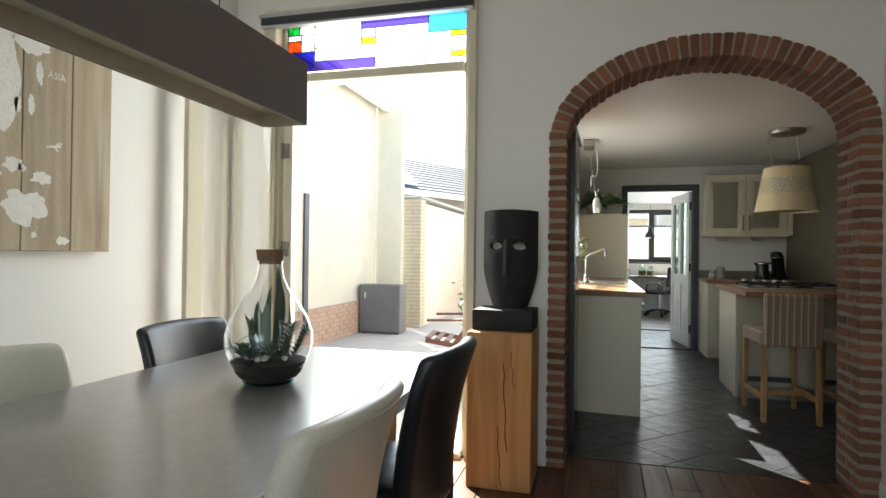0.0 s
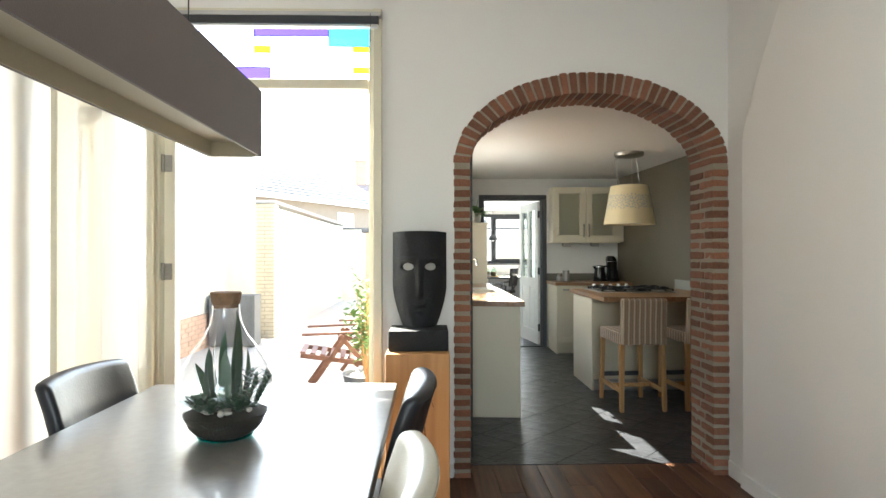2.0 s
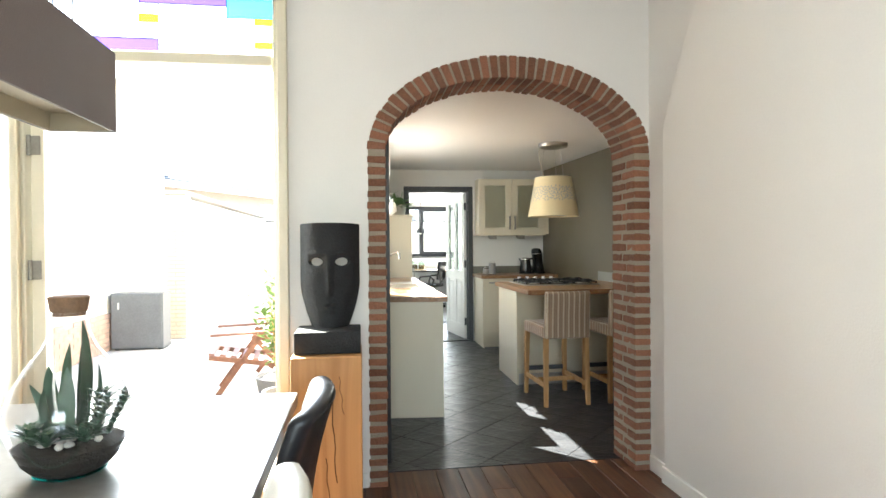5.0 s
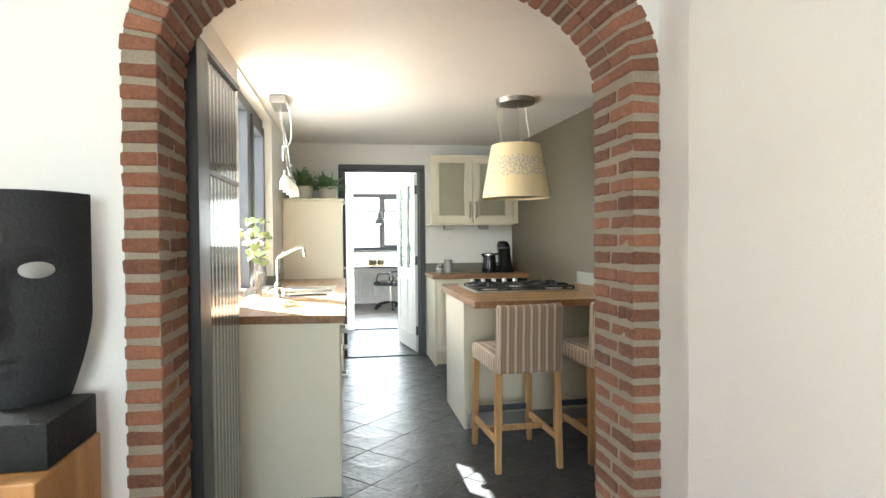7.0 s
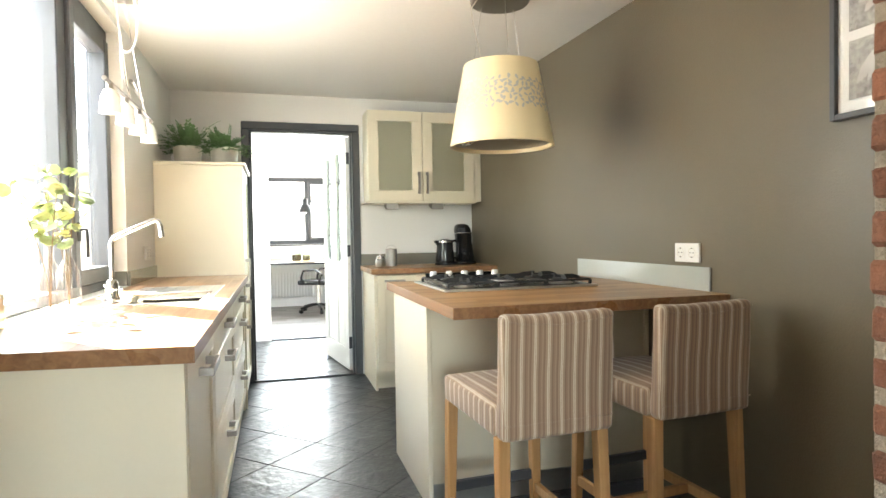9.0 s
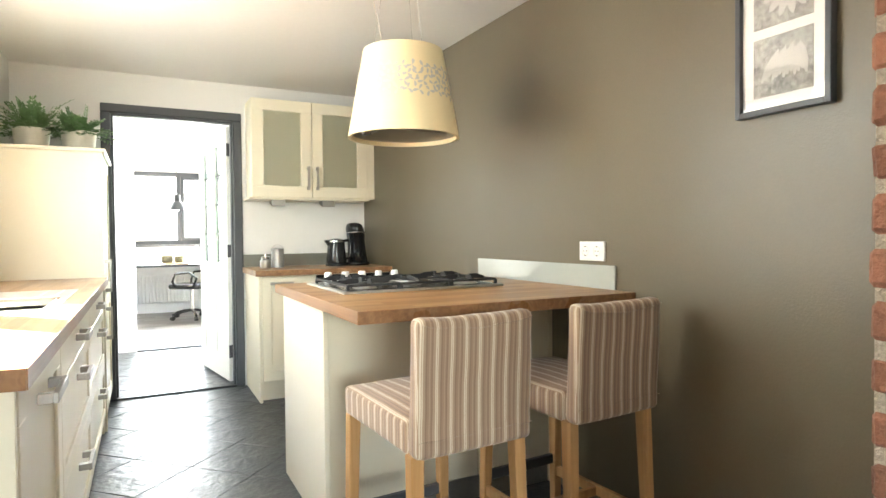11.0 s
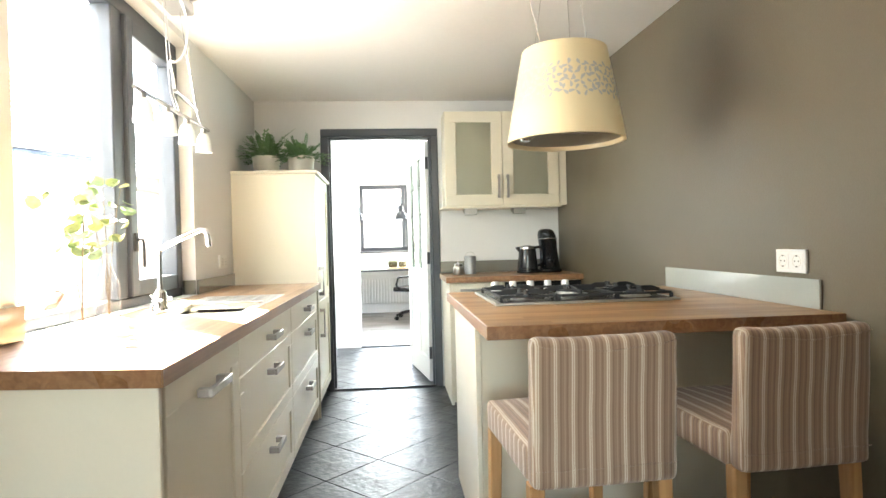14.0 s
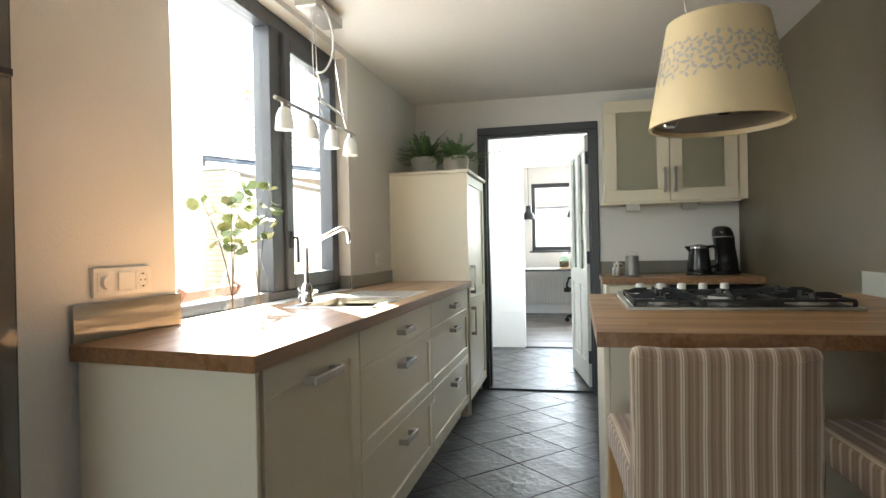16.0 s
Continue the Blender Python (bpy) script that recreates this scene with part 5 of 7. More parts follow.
def soft_box(x0, x1, y0, y1, z0, z1, r, cuts=5, puff=0.0, lean=0.0, wave=0.0, seed=1):
    bm = bmesh.new()
    add_box(bm, x0, x1, y0, y1, z0, z1, r, 3)
    bmesh.ops.subdivide_edges(bm, edges=[e for e in bm.edges if e.calc_length() > 0.06], cuts=cuts, use_grid_fill=True)
    cx, cy, cz = (x0 + x1) / 2, (y0 + y1) / 2, (z0 + z1) / 2
    for v in bm.verts:
        fx, fy, fz = (v.co.x - cx) / (x1 - x0) * 2, (v.co.y - cy) / (y1 - y0) * 2, (v.co.z - cz) / (z1 - z0) * 2
        n = noise.noise(v.co * 9 + Vector((seed, 0, 0)))
        v.co.y += lean * (v.co.z - z0) / (z1 - z0) + wave * n
        v.co.z += puff * (1 - fx * fx) * (1 - fy * fy) * (1 if fz > 0.5 else 0) + wave * 0.6 * n * (1 if fz > 0.8 else 0.3)
        v.co.x += wave * 0.6 * noise.noise(v.co * 7 + Vector((0, seed, 3)))
    return bm


def bar_stool(loc, rz, label):
    """Local: backrest at -y, seat towards +y."""
    ob = thing("bar_stool", loc, rz, label, "stool", "stools at the island")
    bm = soft_box(-0.192, 0.192, -0.21, 0.255, 0.548, 0.645, 0.016, 4, 0.012, 0, 0.004, 2)
    part("seat", bm, STRIPE, ob, "padded seat in striped cotton", 60)
    bm = soft_box(-0.192, 0.192, -0.275, -0.213, 0.552, 0.935, 0.022, 5, 0, -0.022, 0.005, 5)
    for v in bm.verts:
        if v.co.z > 0.85:
            v.co.z -= 0.006 * (1 - (v.co.x / 0.2) ** 2)
    for v in bm.verts:
        if v.co.z < 0.60:
            v.co.y -= 0.010 * (0.60 - v.co.z) / 0.05
            v.co.x *= 1 + 0.018 * (0.60 - v.co.z) / 0.05
    back = part("backrest", bm, STRIPE, ob, "slipcovered backrest in striped cotton", 60)
    bm = bmesh.new()
    add_tube(bm, [(-0.180 + 0.360 * k / 12, -0.2965, 0.899 + 0.018 * (abs(k - 6) / 6) ** 2 - 0.002 * math.sin(k * 1.3)) for k in range(13)], 0.0016, 6)
    part("seam", bm, STRIPE, back, "", 60)
    bm = bmesh.new()
    add_tube(bm, [(-0.188 + 0.376 * k / 12, -0.2815, 0.603 + 0.002 * math.sin(k * 2.1)) for k in range(13)], 0.0014, 6)
    part("seam", bm, STRIPE, back, "", 60)
    for sx in (-1, 1):
        for y0, y1, top in ((-0.225, -0.245, 0.535), (0.225, 0.240, 0.535)):
            bm = bmesh.new()
            x0, x1 = sx * 0.172, sx * 0.182
            vs0 = [bm.verts.new((x1 + a * 0.016, y1 + c * 0.017, 0)) for a, c in ((-1, -1), (1, -1), (1, 1), (-1, 1))]
            vs1 = [bm.verts.new((x0 + a * 0.020, y0 + c * 0.021, top + 0.02)) for a, c in ((-1, -1), (1, -1), (1, 1), (-1, 1))]
            bm.faces.new(vs0[::-1]), bm.faces.new(vs1)
            for k in range(4):
                bm.faces.new((vs0[k], vs0[(k + 1) % 4], vs1[(k + 1) % 4], vs1[k]))
            bmesh.ops.bevel(bm, geom=bm.edges[:], offset=0.003, segments=1, affect="EDGES")
            part("leg", bm, OAK_LEG, ob)
    for sx in (-1, 1):
        part("stretcher", boxes((sx * 0.179 - 0.010, sx * 0.179 + 0.010, -0.222, 0.220, 0.150, 0.188), bevel=0.002), OAK_LEG, ob)
    part("stretcher", boxes((-0.166, 0.166, 0.228, 0.248, 0.200, 0.238), bevel=0.002), ANTHRACITE, ob, "dark metal-capped foot rail")
    part("stretcher", boxes((-0.166, 0.166, -0.010, 0.010, 0.152, 0.186), bevel=0.002), OAK_LEG, ob)
    return ob


bar_stool((2.482, 1.735, 0), 3.0, "bar stool with a beige striped slipcover and birch legs")
bar_stool((3.035, 1.765, 0), 4.0, "bar stool with a beige striped slipcover, nearer the olive wall")

# ---- picture on the olive wall ----
PHOTO = material("botanical_print", (0.30, 0.29, 0.27), 0.5, 0, 0.9, 14, 60, 0)
pic = thing("picture_frame", (KR - 0.001, 1.137, 1.505), -90, "dark framed set of black-and-white botanical prints", "picture")
PW, PH = 0.145, 0.70
part("frame", boxes((-PW, -PW + 0.018, -0.03, 0, 0, PH), (PW - 0.018, PW, -0.03, 0, 0, PH), (-PW + 0.018, PW - 0.018, -0.03, 0, 0, 0.018), (-PW + 0.018, PW - 0.018, -0.03, 0, PH - 0.018, PH), bevel=0.002), ANTHRACITE, pic)
part("mat", boxes((-PW + 0.018, PW - 0.018, -0.014, -0.004, 0.018, PH - 0.018)), PLASTIC_WHITE, pic, "white mount")
for k in range(3):
    z0 = 0.055 + 0.205 * k
    pr = part("print", boxes((-0.090, 0.090, -0.0165, -0.0145, z0, z0 + 0.175)), PHOTO, pic, "grey botanical photograph")
    rnd = random.Random(20 + k)
    bm = bmesh.new()
    for j in range(13):
        a = 2 * math.pi * j / 13 + k
        if k == 0:
            c, l, w = Vector((-0.07 + 0.012 * j, 0, z0 + 0.03 + 0.006 * (j % 3))), 0.10, 0.010
            a = 1.1 + 0.05 * j
        else:
            c, l, w = Vector((0.02, 0, z0 + 0.10)), 0.085, 0.014
        dx, dz = math.cos(a), math.sin(a)
        pts = []
        for s, ww in ((0.15, 0.3), (0.5, 1.0), (0.85, 0.6), (1.0, 0.0), (0.85, -0.6), (0.5, -1.0), (0.15, -0.3)):
            x, z = c.x + dx * l * s - dz * w * ww, c.z + dz * l * s + dx * w * ww
            pts.append((max(-0.088, min(0.088, x)), max(z0 + 0.002, min(z0 + 0.173, z))))
        bm.faces.new([bm.verts.new((x, -0.0168 - 0.0001 * j, z)) for x, z in pts])
    part("petals", bm, SHADE_LACE, pr, "pale petals and leaf blades")
part("pane", boxes((-PW + 0.018, PW - 0.018, -0.024, -0.022, 0.018, PH - 0.018)), CLEAR, pic).visible_shadow = False


# ---- dining room ----
TZ = 0.76
table = thing("dining_table", (0.095, -1.875, 0), 0, "long dining table with a grey-stained top", "table")
part("tabletop", boxes((-0.505, 0.505, -1.075, 1.075, TZ - 0.045, TZ), bevel=0.004, seg=2), TABLE_TOP, table)
for y in (-0.80, 0.80):
    part("leg", boxes((-0.30, 0.30, y - 0.06, y + 0.06, 0.0, TZ - 0.046), bevel=0.004), TABLE_TOP, table)


def dining_chair(loc, rz, mat, label):
    ob = thing("dining_chair", loc, rz, label, "chair", "chairs round the dining table")
    part("seat", soft_box(-0.235, 0.235, -0.22, 0.24, 0.37, 0.475, 0.022, 4, 0.012, 0, 0.002, 3), mat, ob, "", 60)
    bm = soft_box(-0.245, 0.245, -0.255, -0.195, 0.36, 0.885, 0.024, 6, 0, 0, 0.0015, 4)
    for v in bm.verts:
        h = max(0.0, (v.co.z - 0.40) / 0.485)
        v.co.y += 0.045 * (v.co.x / 0.245) ** 2 - 0.085 * h * h - 0.02 * max(0.0, h - 0.8) * 5 * 0.2
        if v.co.z > 0.80:
            v.co.z += 0.010 * (1 - (v.co.x / 0.245) ** 2)
    back = part("backrest", bm, mat, ob, "", 60)
    bm = bmesh.new()
    pts = []
    for k in range(17):
        x = -0.225 + 0.45 * k / 16
        pts.append((x, -0.258 + 0.045 * (x / 0.245) ** 2 - 0.078, 0.862 + 0.010 * (1 - (x / 0.245) ** 2)))
    add_tube(bm, pts, 0.0016, 5)
    part("seam", bm, mat, back, "raised stitched seam")
    for sx in (-1, 1):
        for y in (-0.20, 0.20):
            part("leg", boxes((sx * 0.205 - 0.02, sx * 0.205 + 0.02, y - 0.02, y + 0.02, 0, 0.375), bevel=0.003), BLACK, ob)
    return ob


dining_chair((0.425, -1.325, 0), 88, LEATHER_BLACK, "high-backed black leather dining chair pushed under the table")
dining_chair((0.420, -2.11, 0), 90, LEATHER_CREAM, "high-backed cream leather dining chair pushed under the table")
dining_chair((-0.245, -1.13, 0), -92, LEATHER_BLACK, "high-backed black leather dining chair beside the white wall")
dining_chair((-0.245, -1.95, 0), -90, LEATHER_CREAM, "high-backed cream leather dining chair beside the white wall")

# terrarium
ter = thing("terrarium", (0.125, -1.51, TZ), 0, "corked glass bottle terrarium with succulents on the table", "terrarium")
prof = [(0.060, 0.000), (0.075, 0.003), (0.098, 0.030), (0.125, 0.075), (0.140, 0.125), (0.139, 0.165), (0.122, 0.215), (0.092, 0.265), (0.062, 0.305), (0.046, 0.340), (0.040, 0.372), (0.040, 0.396)]
inner = [(r - 0.003, z + 0.002) for r, z in prof[::-1]]
bm = bmesh.new()
add_lathe(bm, [(0, 0)] + prof + inner + [(0, 0.006)], 48)
jar = part("bottle", bm, CLEAR, ter, "clear glass bottle", 60)
bm = bmesh.new()
seg, ring = 40, []
for k in range(seg + 1):
    a = 2 * math.pi * k / seg
    u, w = 0.058 * math.cos(a), 0.058 * math.sin(a)
    zz = 0.110 + w
    rr = 0.136 - 0.9 * max(0, zz - 0.13) ** 1.3 - 0.35 * max(0, 0.10 - zz)
    ring.append((rr * math.sin(0.12 + u / rr), -rr * math.cos(0.12 + u / rr), zz))
add_tube(bm, ring, 0.0028, 6)
part("opening_rim", bm, CLEAR_GREEN, jar, "thick rim of the round opening", 60)
bm = bmesh.new()
add_lathe(bm, [(0, 0.386), (0.0355, 0.386), (0.0358, 0.3965), (0.0405, 0.397), (0.0455, 0.431), (0.043, 0.434), (0, 0.434)], 32)
part("cork", bm, CORK, ter, "brown cork stopper", 40)
bm = bmesh.new()
add_lathe(bm, [(0, 0.005), (0.066, 0.006), (0.084, 0.014), (0.104, 0.036), (0.121, 0.074), (0.10, 0.079), (0.05, 0.084), (0, 0.086)], 36)
for v in bm.verts:
    if v.co.z > 0.07:
        v.co.z += 0.006 * noise.noise(v.co * 40)
part("soil", bm, SOIL, ter, "", 60)
bm = bmesh.new()
add_lathe(bm, [(0.050, 0.0006), (0.072, 0.0008), (0.082, 0.008), (0.079, 0.010), (0.060, 0.004)], 40, close=True)
part("base_ring", bm, glass_material("teal_glass", 0.05, (0.10, 0.62, 0.58)), jar, "thick greenish glass foot", 60)
rnd = random.Random(9)
for k in range(13):
    a, r = rnd.uniform(-2.6, -0.2), rnd.uniform(0.03, 0.10)
    bm = bmesh.new()
    bmesh.ops.create_icosphere(bm, subdivisions=2, radius=1)
    sx, sy, sz = rnd.uniform(0.009, 0.019), rnd.uniform(0.008, 0.014), rnd.uniform(0.006, 0.010)
    for v in bm.verts:
        v.co = Vector((v.co.x * sx, v.co.y * sy, v.co.z * sz)) + Vector((r * math.cos(a), r * math.sin(a), 0.090)) + v.co * 0.002 * noise.noise(v.co * 3 + Vector((k, 0, 0)))
    part("pebble", bm, PEBBLE, ter, "", 60)


def blade(bm, base, tip, width, curl, n=9, fold=0.25, across=None):
    """A pointed fleshy leaf from base to tip."""
    base, tip = Vector(base), Vector(tip)
    d = tip - base
    side = d.cross(Vector((0, 0, 1)))
    side = Vector(across) if across else side.normalized() if side.length > 1e-4 else Vector((1, 0, 0))
    nrm = side.cross(d).normalized()
    rows = []
    for k in range(n + 1):
        s = k / n
        p = base + d * s + nrm * curl * math.sin(math.pi * s)
        w = width * (0.55 + 0.9 * s) * (1 - s ** 3) if s < 1 else 0
        w = max(w, 0.0003)
        rows.append([bm.verts.new(p - side * w + nrm * w * fold), bm.verts.new(p - nrm * 0.002 * (1 - s)), bm.verts.new(p + side * w + nrm * w * fold), bm.verts.new(p + nrm * 0.002 * (1 - s))])
    for a, b in zip(rows, rows[1:]):
        for k in range(4):
            bm.faces.new((a[k], a[(k + 1) % 4], b[(k + 1) % 4], b[k]))


for tip, w in (((-0.088, -0.01, 0.222), 0.021), ((-0.030, 0.0, 0.300), 0.019), ((-0.008, 0.02, 0.315), 0.018), ((0.036, -0.015, 0.380), 0.026), ((0.026, 0.015, 0.345), 0.022), ((-0.058, 0.02, 0.262), 0.019), ((0.058, 0.02, 0.262), 0.018), ((0.008, -0.03, 0.265), 0.020), ((-0.045, -0.03, 0.215), 0.016), ((0.018, 0.035, 0.300), 0.018), ((0.052, -0.03, 0.215), 0.015)):
    bm = bmesh.new()
    blade(bm, (tip[0] * 0.55, tip[1] * 0.8, 0.082), tip, w * 1.05, 0.010, 9, 0.25, (math.cos(40 * tip[0]), math.sin(40 * tip[0]), 0))
    part("upright_leaf", bm, LEAF_SUCC, ter, "stiff dark green leaf", 50)


def rosette(c, n, size, seed, name):
    rnd = random.Random(seed)
    bm = bmesh.new()
    for k in range(n):
        a, el = 2.4 * k, 0.25 + 1.1 * k / n
        l = size * (1.1 - 0.5 * k / n)
        blade(bm, c, (c[0] + l * math.cos(a) * math.cos(el), c[1] + l * math.sin(a) * math.cos(el), c[2] + l * math.sin(el)), size * 0.16, size * 0.08, 5)
    part(name, bm, LEAF_SUCC, ter, "fleshy grey-green succulent", 50)


for c, n, s, sd in (((-0.055, -0.065, 0.090), 20, 0.072, 1), ((-0.090, -0.02, 0.088), 18, 0.060, 2), ((-0.015, -0.085, 0.090), 18, 0.058, 3), ((0.055, -0.06, 0.092), 18, 0.062, 4), ((-0.03, 0.06, 0.090), 14, 0.06, 5), ((-0.075, 0.035, 0.09), 14, 0.055, 6), ((0.02, -0.03, 0.092), 14, 0.06, 7)):
    rosette(c, n, s, sd, "rosette")
for bx, by, lean in ((0.07, -0.03, 0.35), (0.05, 0.0, 0.15), (0.085, 0.0, 0.55), (0.06, -0.055, 0.60), (0.045, 0.03, 0.30), (0.075, 0.035, 0.45)):
    bm = bmesh.new()
    for k in range(15):
        s = k / 14
        p = Vector((bx + 0.09 * s * math.sin(lean), by, 0.088 + 0.105 * s * math.cos(lean)))
        for side in (-1, 1):
            a = 0.4 + (k % 2) * 1.4
            blade(bm, p, p + Vector((side * 0.028 * math.cos(a), side * 0.028 * math.sin(a), 0.016)), 0.0055, 0.002, 3)
    part("stem", bm, LEAF_SUCC, ter, "stacked-leaf succulent stem", 50)

# long box pendant over the table
lamp = thing("box_pendant_lamp", (0.13, -2.42, 0), 0, "long taupe fabric box pendant lamp above the table", "lamp")
XA, YA, ZA, ZB = 0.082, 0.98, 1.612, 1.818
part("shade", boxes((-XA, -XA + 0.006, -YA, YA, ZA, ZB), (XA - 0.006, XA, -YA, YA, ZA, ZB), (-XA + 0.006, XA - 0.006, -YA, -YA + 0.006, ZA, ZB), (-XA + 0.006, XA - 0.006, YA - 0.006, YA, ZA, ZB)), LAMP_FABRIC, lamp)
part("lining", boxes((-XA + 0.0065, -XA + 0.009, -YA + 0.0065, YA - 0.0065, ZA + 0.001, ZB - 0.002), (XA - 0.009, XA - 0.0065, -YA + 0.0065, YA - 0.0065, ZA + 0.001, ZB - 0.002),
                     (-XA + 0.009, XA - 0.009, YA - 0.009, YA - 0.0065, ZA + 0.001, ZB - 0.002), (-XA + 0.009, XA - 0.009, -YA + 0.0065, -YA + 0.009, ZA + 0.001, ZB - 0.002)), LAMP_INNER, lamp, "pale beige lining")
part("diffuser", boxes((-XA + 0.010, XA - 0.010, -YA + 0.010, YA - 0.010, ZA + 0.045, ZA + 0.049)), LAMP_INNER, lamp, "pale diffuser panel")
bm = bmesh.new()
for y in (-0.62, 0.62):
    add_cyl(bm, (0, y, ZA + 0.049), (0, y, DZ), 0.002, seg=6)
part("cable", bm, BLACK, lamp)

# oak plinth and carved stone mask
ped = solo("wooden_plinth", bmesh.new(), PEDESTAL_W, "square oak beam plinth with drying cracks", "plinth")
bm = bmesh.new()
add_box(bm, 0.512, 0.842, -0.285, 0.060, 0.0, 0.792, 0.006, 2)
bmesh.ops.subdivide_edges(bm, edges=[e for e in bm.edges if e.calc_length() > 0.2], cuts=6, use_grid_fill=True)
for v in bm.verts:
    v.co += Vector((noise.noise(v.co * 6), noise.noise(v.co * 6 + Vector((5, 0, 0))), 0)) * 0.0015
bm.to_mesh(ped.data)
bm.free()
CRACK = material("dark_crack", (0.06, 0.025, 0.010), 0.9)
for x0, z0, l, w in ((0.70, 0.20, 0.44, 0.005), (0.672, 0.02, 0.30, 0.004), (0.735, 0.52, 0.18, 0.003)):
    pts = [(x0 + 0.004 * math.sin(k * 1.7) + 0.02 * k / 8, z0 + l * (1 - k / 8)) for k in range(9)]
    bm = bmesh.new()
    outline = [(x - w / 2, z) for x, z in pts] + [(x + w / 2, z) for x, z in pts[::-1]]
    add_prism(bm, outline, "y", -0.2868, -0.2852)
    part("crack", bm, CRACK, ped)

bm = bmesh.new()
NU, NV = 88, 112
MZ0, MH, MX, MYF = 0.902, 0.522, 0.683, -0.088


def mask_point(u, v, t):
    w = 0.152 * (1 - 0.36 * max(0.0, 0.42 - v) ** 1.5 / 0.42 ** 1.5)
    th = u * 1.22
    dep = 0.130
    x = (w - t) * math.sin(th) / math.sin(1.22)
    y = MYF + t + dep * (1 - math.cos(th)) / (1 - math.cos(1.22))
    z = MZ0 + MH * v + 0.006 * math.cos(th) * (1 if v > 0.98 else 0)
    if t == 0:
        nose = math.exp(-(u / 0.085) ** 2) * (1 / (1 + math.exp((v - 0.70) * 40))) * (1 / (1 + math.exp((0.33 - v) * 50)))
        y -= 0.030 * nose * (0.55 + 0.45 * (0.70 - v) / 0.37)
        for s in (-1, 1):
            y += 0.016 * math.exp(-((u - s * 0.36) / 0.22) ** 2 - ((v - 0.635) / 0.06) ** 2)
            y -= 0.010 * math.exp(-((u - s * 0.34) / 0.26) ** 2 - ((v - 0.715) / 0.022) ** 2)
        y -= 0.012 * math.exp(-(u / 0.18) ** 2 - ((v - 0.235) / 0.028) ** 2)
        y -= 0.010 * math.exp(-(u / 0.15) ** 2 - ((v - 0.175) / 0.025) ** 2)
        y += 0.004 * math.exp(-(u / 0.2) ** 2 - ((v - 0.206) / 0.010) ** 2)
    return Vector((MX + x, y, z))


EYE_W, EYE_H, EYE_U, EYE_V = 0.215, 0.040, 0.37, 0.635


def eye_value(u, v):
    s = 1 if u > 0 else -1
    return ((u - s * EYE_U) / EYE_W) ** 2 + ((v - EYE_V) / EYE_H) ** 2


hole = [[eye_value(-1 + 2 * (i + 0.5) / NU, (j + 0.5) / NV) < 1 for i in range(NU)] for j in range(NV)]


def uv_at(i, j):
    """Grid point, drawn onto the rim of the eye opening where it borders it."""
    u, v = -1 + 2 * i / NU, j / NV
    near = [hole[b][a] for a in (i - 1, i) for b in (j - 1, j) if 0 <= a < NU and 0 <= b < NV]
    if any(near) and not all(near):
        s = 1 if u > 0 else -1
        q = math.sqrt(max(eye_value(u, v), 1e-6))
        u, v = s * EYE_U + (u - s * EYE_U) / q, EYE_V + (v - EYE_V) / q
    return u, v


grids = []
for t in (0.0, 0.022):
    grids.append([[bm.verts.new(mask_point(*uv_at(i, j), t)) for i in range(NU + 1)] for j in range(NV + 1)])
fr, bk = grids
for j in range(NV):
    for i in range(NU):
        if hole[j][i]:
            for di, dj, a, b in ((-1, 0, (j, i), (j + 1, i)), (1, 0, (j, i + 1), (j + 1, i + 1)), (0, -1, (j, i), (j, i + 1)), (0, 1, (j + 1, i), (j + 1, i + 1))):
                if not hole[j + dj][i + di]:
                    bm.faces.new((fr[a[0]][a[1]], fr[b[0]][b[1]], bk[b[0]][b[1]], bk[a[0]][a[1]]))
        else:
            for g in (fr, bk):
                bm.faces.new((g[j][i], g[j][i + 1], g[j + 1][i + 1], g[j + 1][i]))
for j in range(NV):
    for i in (0, NU):
        bm.faces.new((fr[j][i], fr[j + 1][i], bk[j + 1][i], bk[j][i]))
for i in range(NU):
    for j in (0, NV):
        bm.faces.new((fr[j][i], fr[j][i + 1], bk[j][i + 1], bk[j][i]))
add_box(bm, 0.522, 0.838, -0.215, 0.050, 0.793, 0.900, 0.006, 2)
solo("stone_sculpture", bm, STONE_BLACK, "dark carved stone mask sculpture on a block base", "sculpture", smooth=40)

# plank wall panel with worn white map shapes
panel = thing("wall_map", (LX + 0.001, -1.62, 1.178), 90, "weathered plank wall panel with worn white map shapes", "wall art")
edges = [0.69, 0.475, 0.245, 0.015, -0.215, -0.445, -0.69]
for a, b in zip(edges, edges[1:]):
    pl = boxes((b + 0.0015, a - 0.0015, -0.055, -0.030, 0.0, 0.94), bevel=0.003)
    part("plank", pl, MAP_WOOD, panel)
part("batten", boxes((-0.66, 0.66, -0.030, -0.001, 0.12, 0.20), (-0.66, 0.66, -0.030, -0.001, 0.74, 0.82)), MAP_WOOD, panel)
rnd = random.Random(31)
CHALK = material("chipped_white_paint", (0.66, 0.64, 0.60), 0.8, 0, 0.12, 20, 90, 0.2)
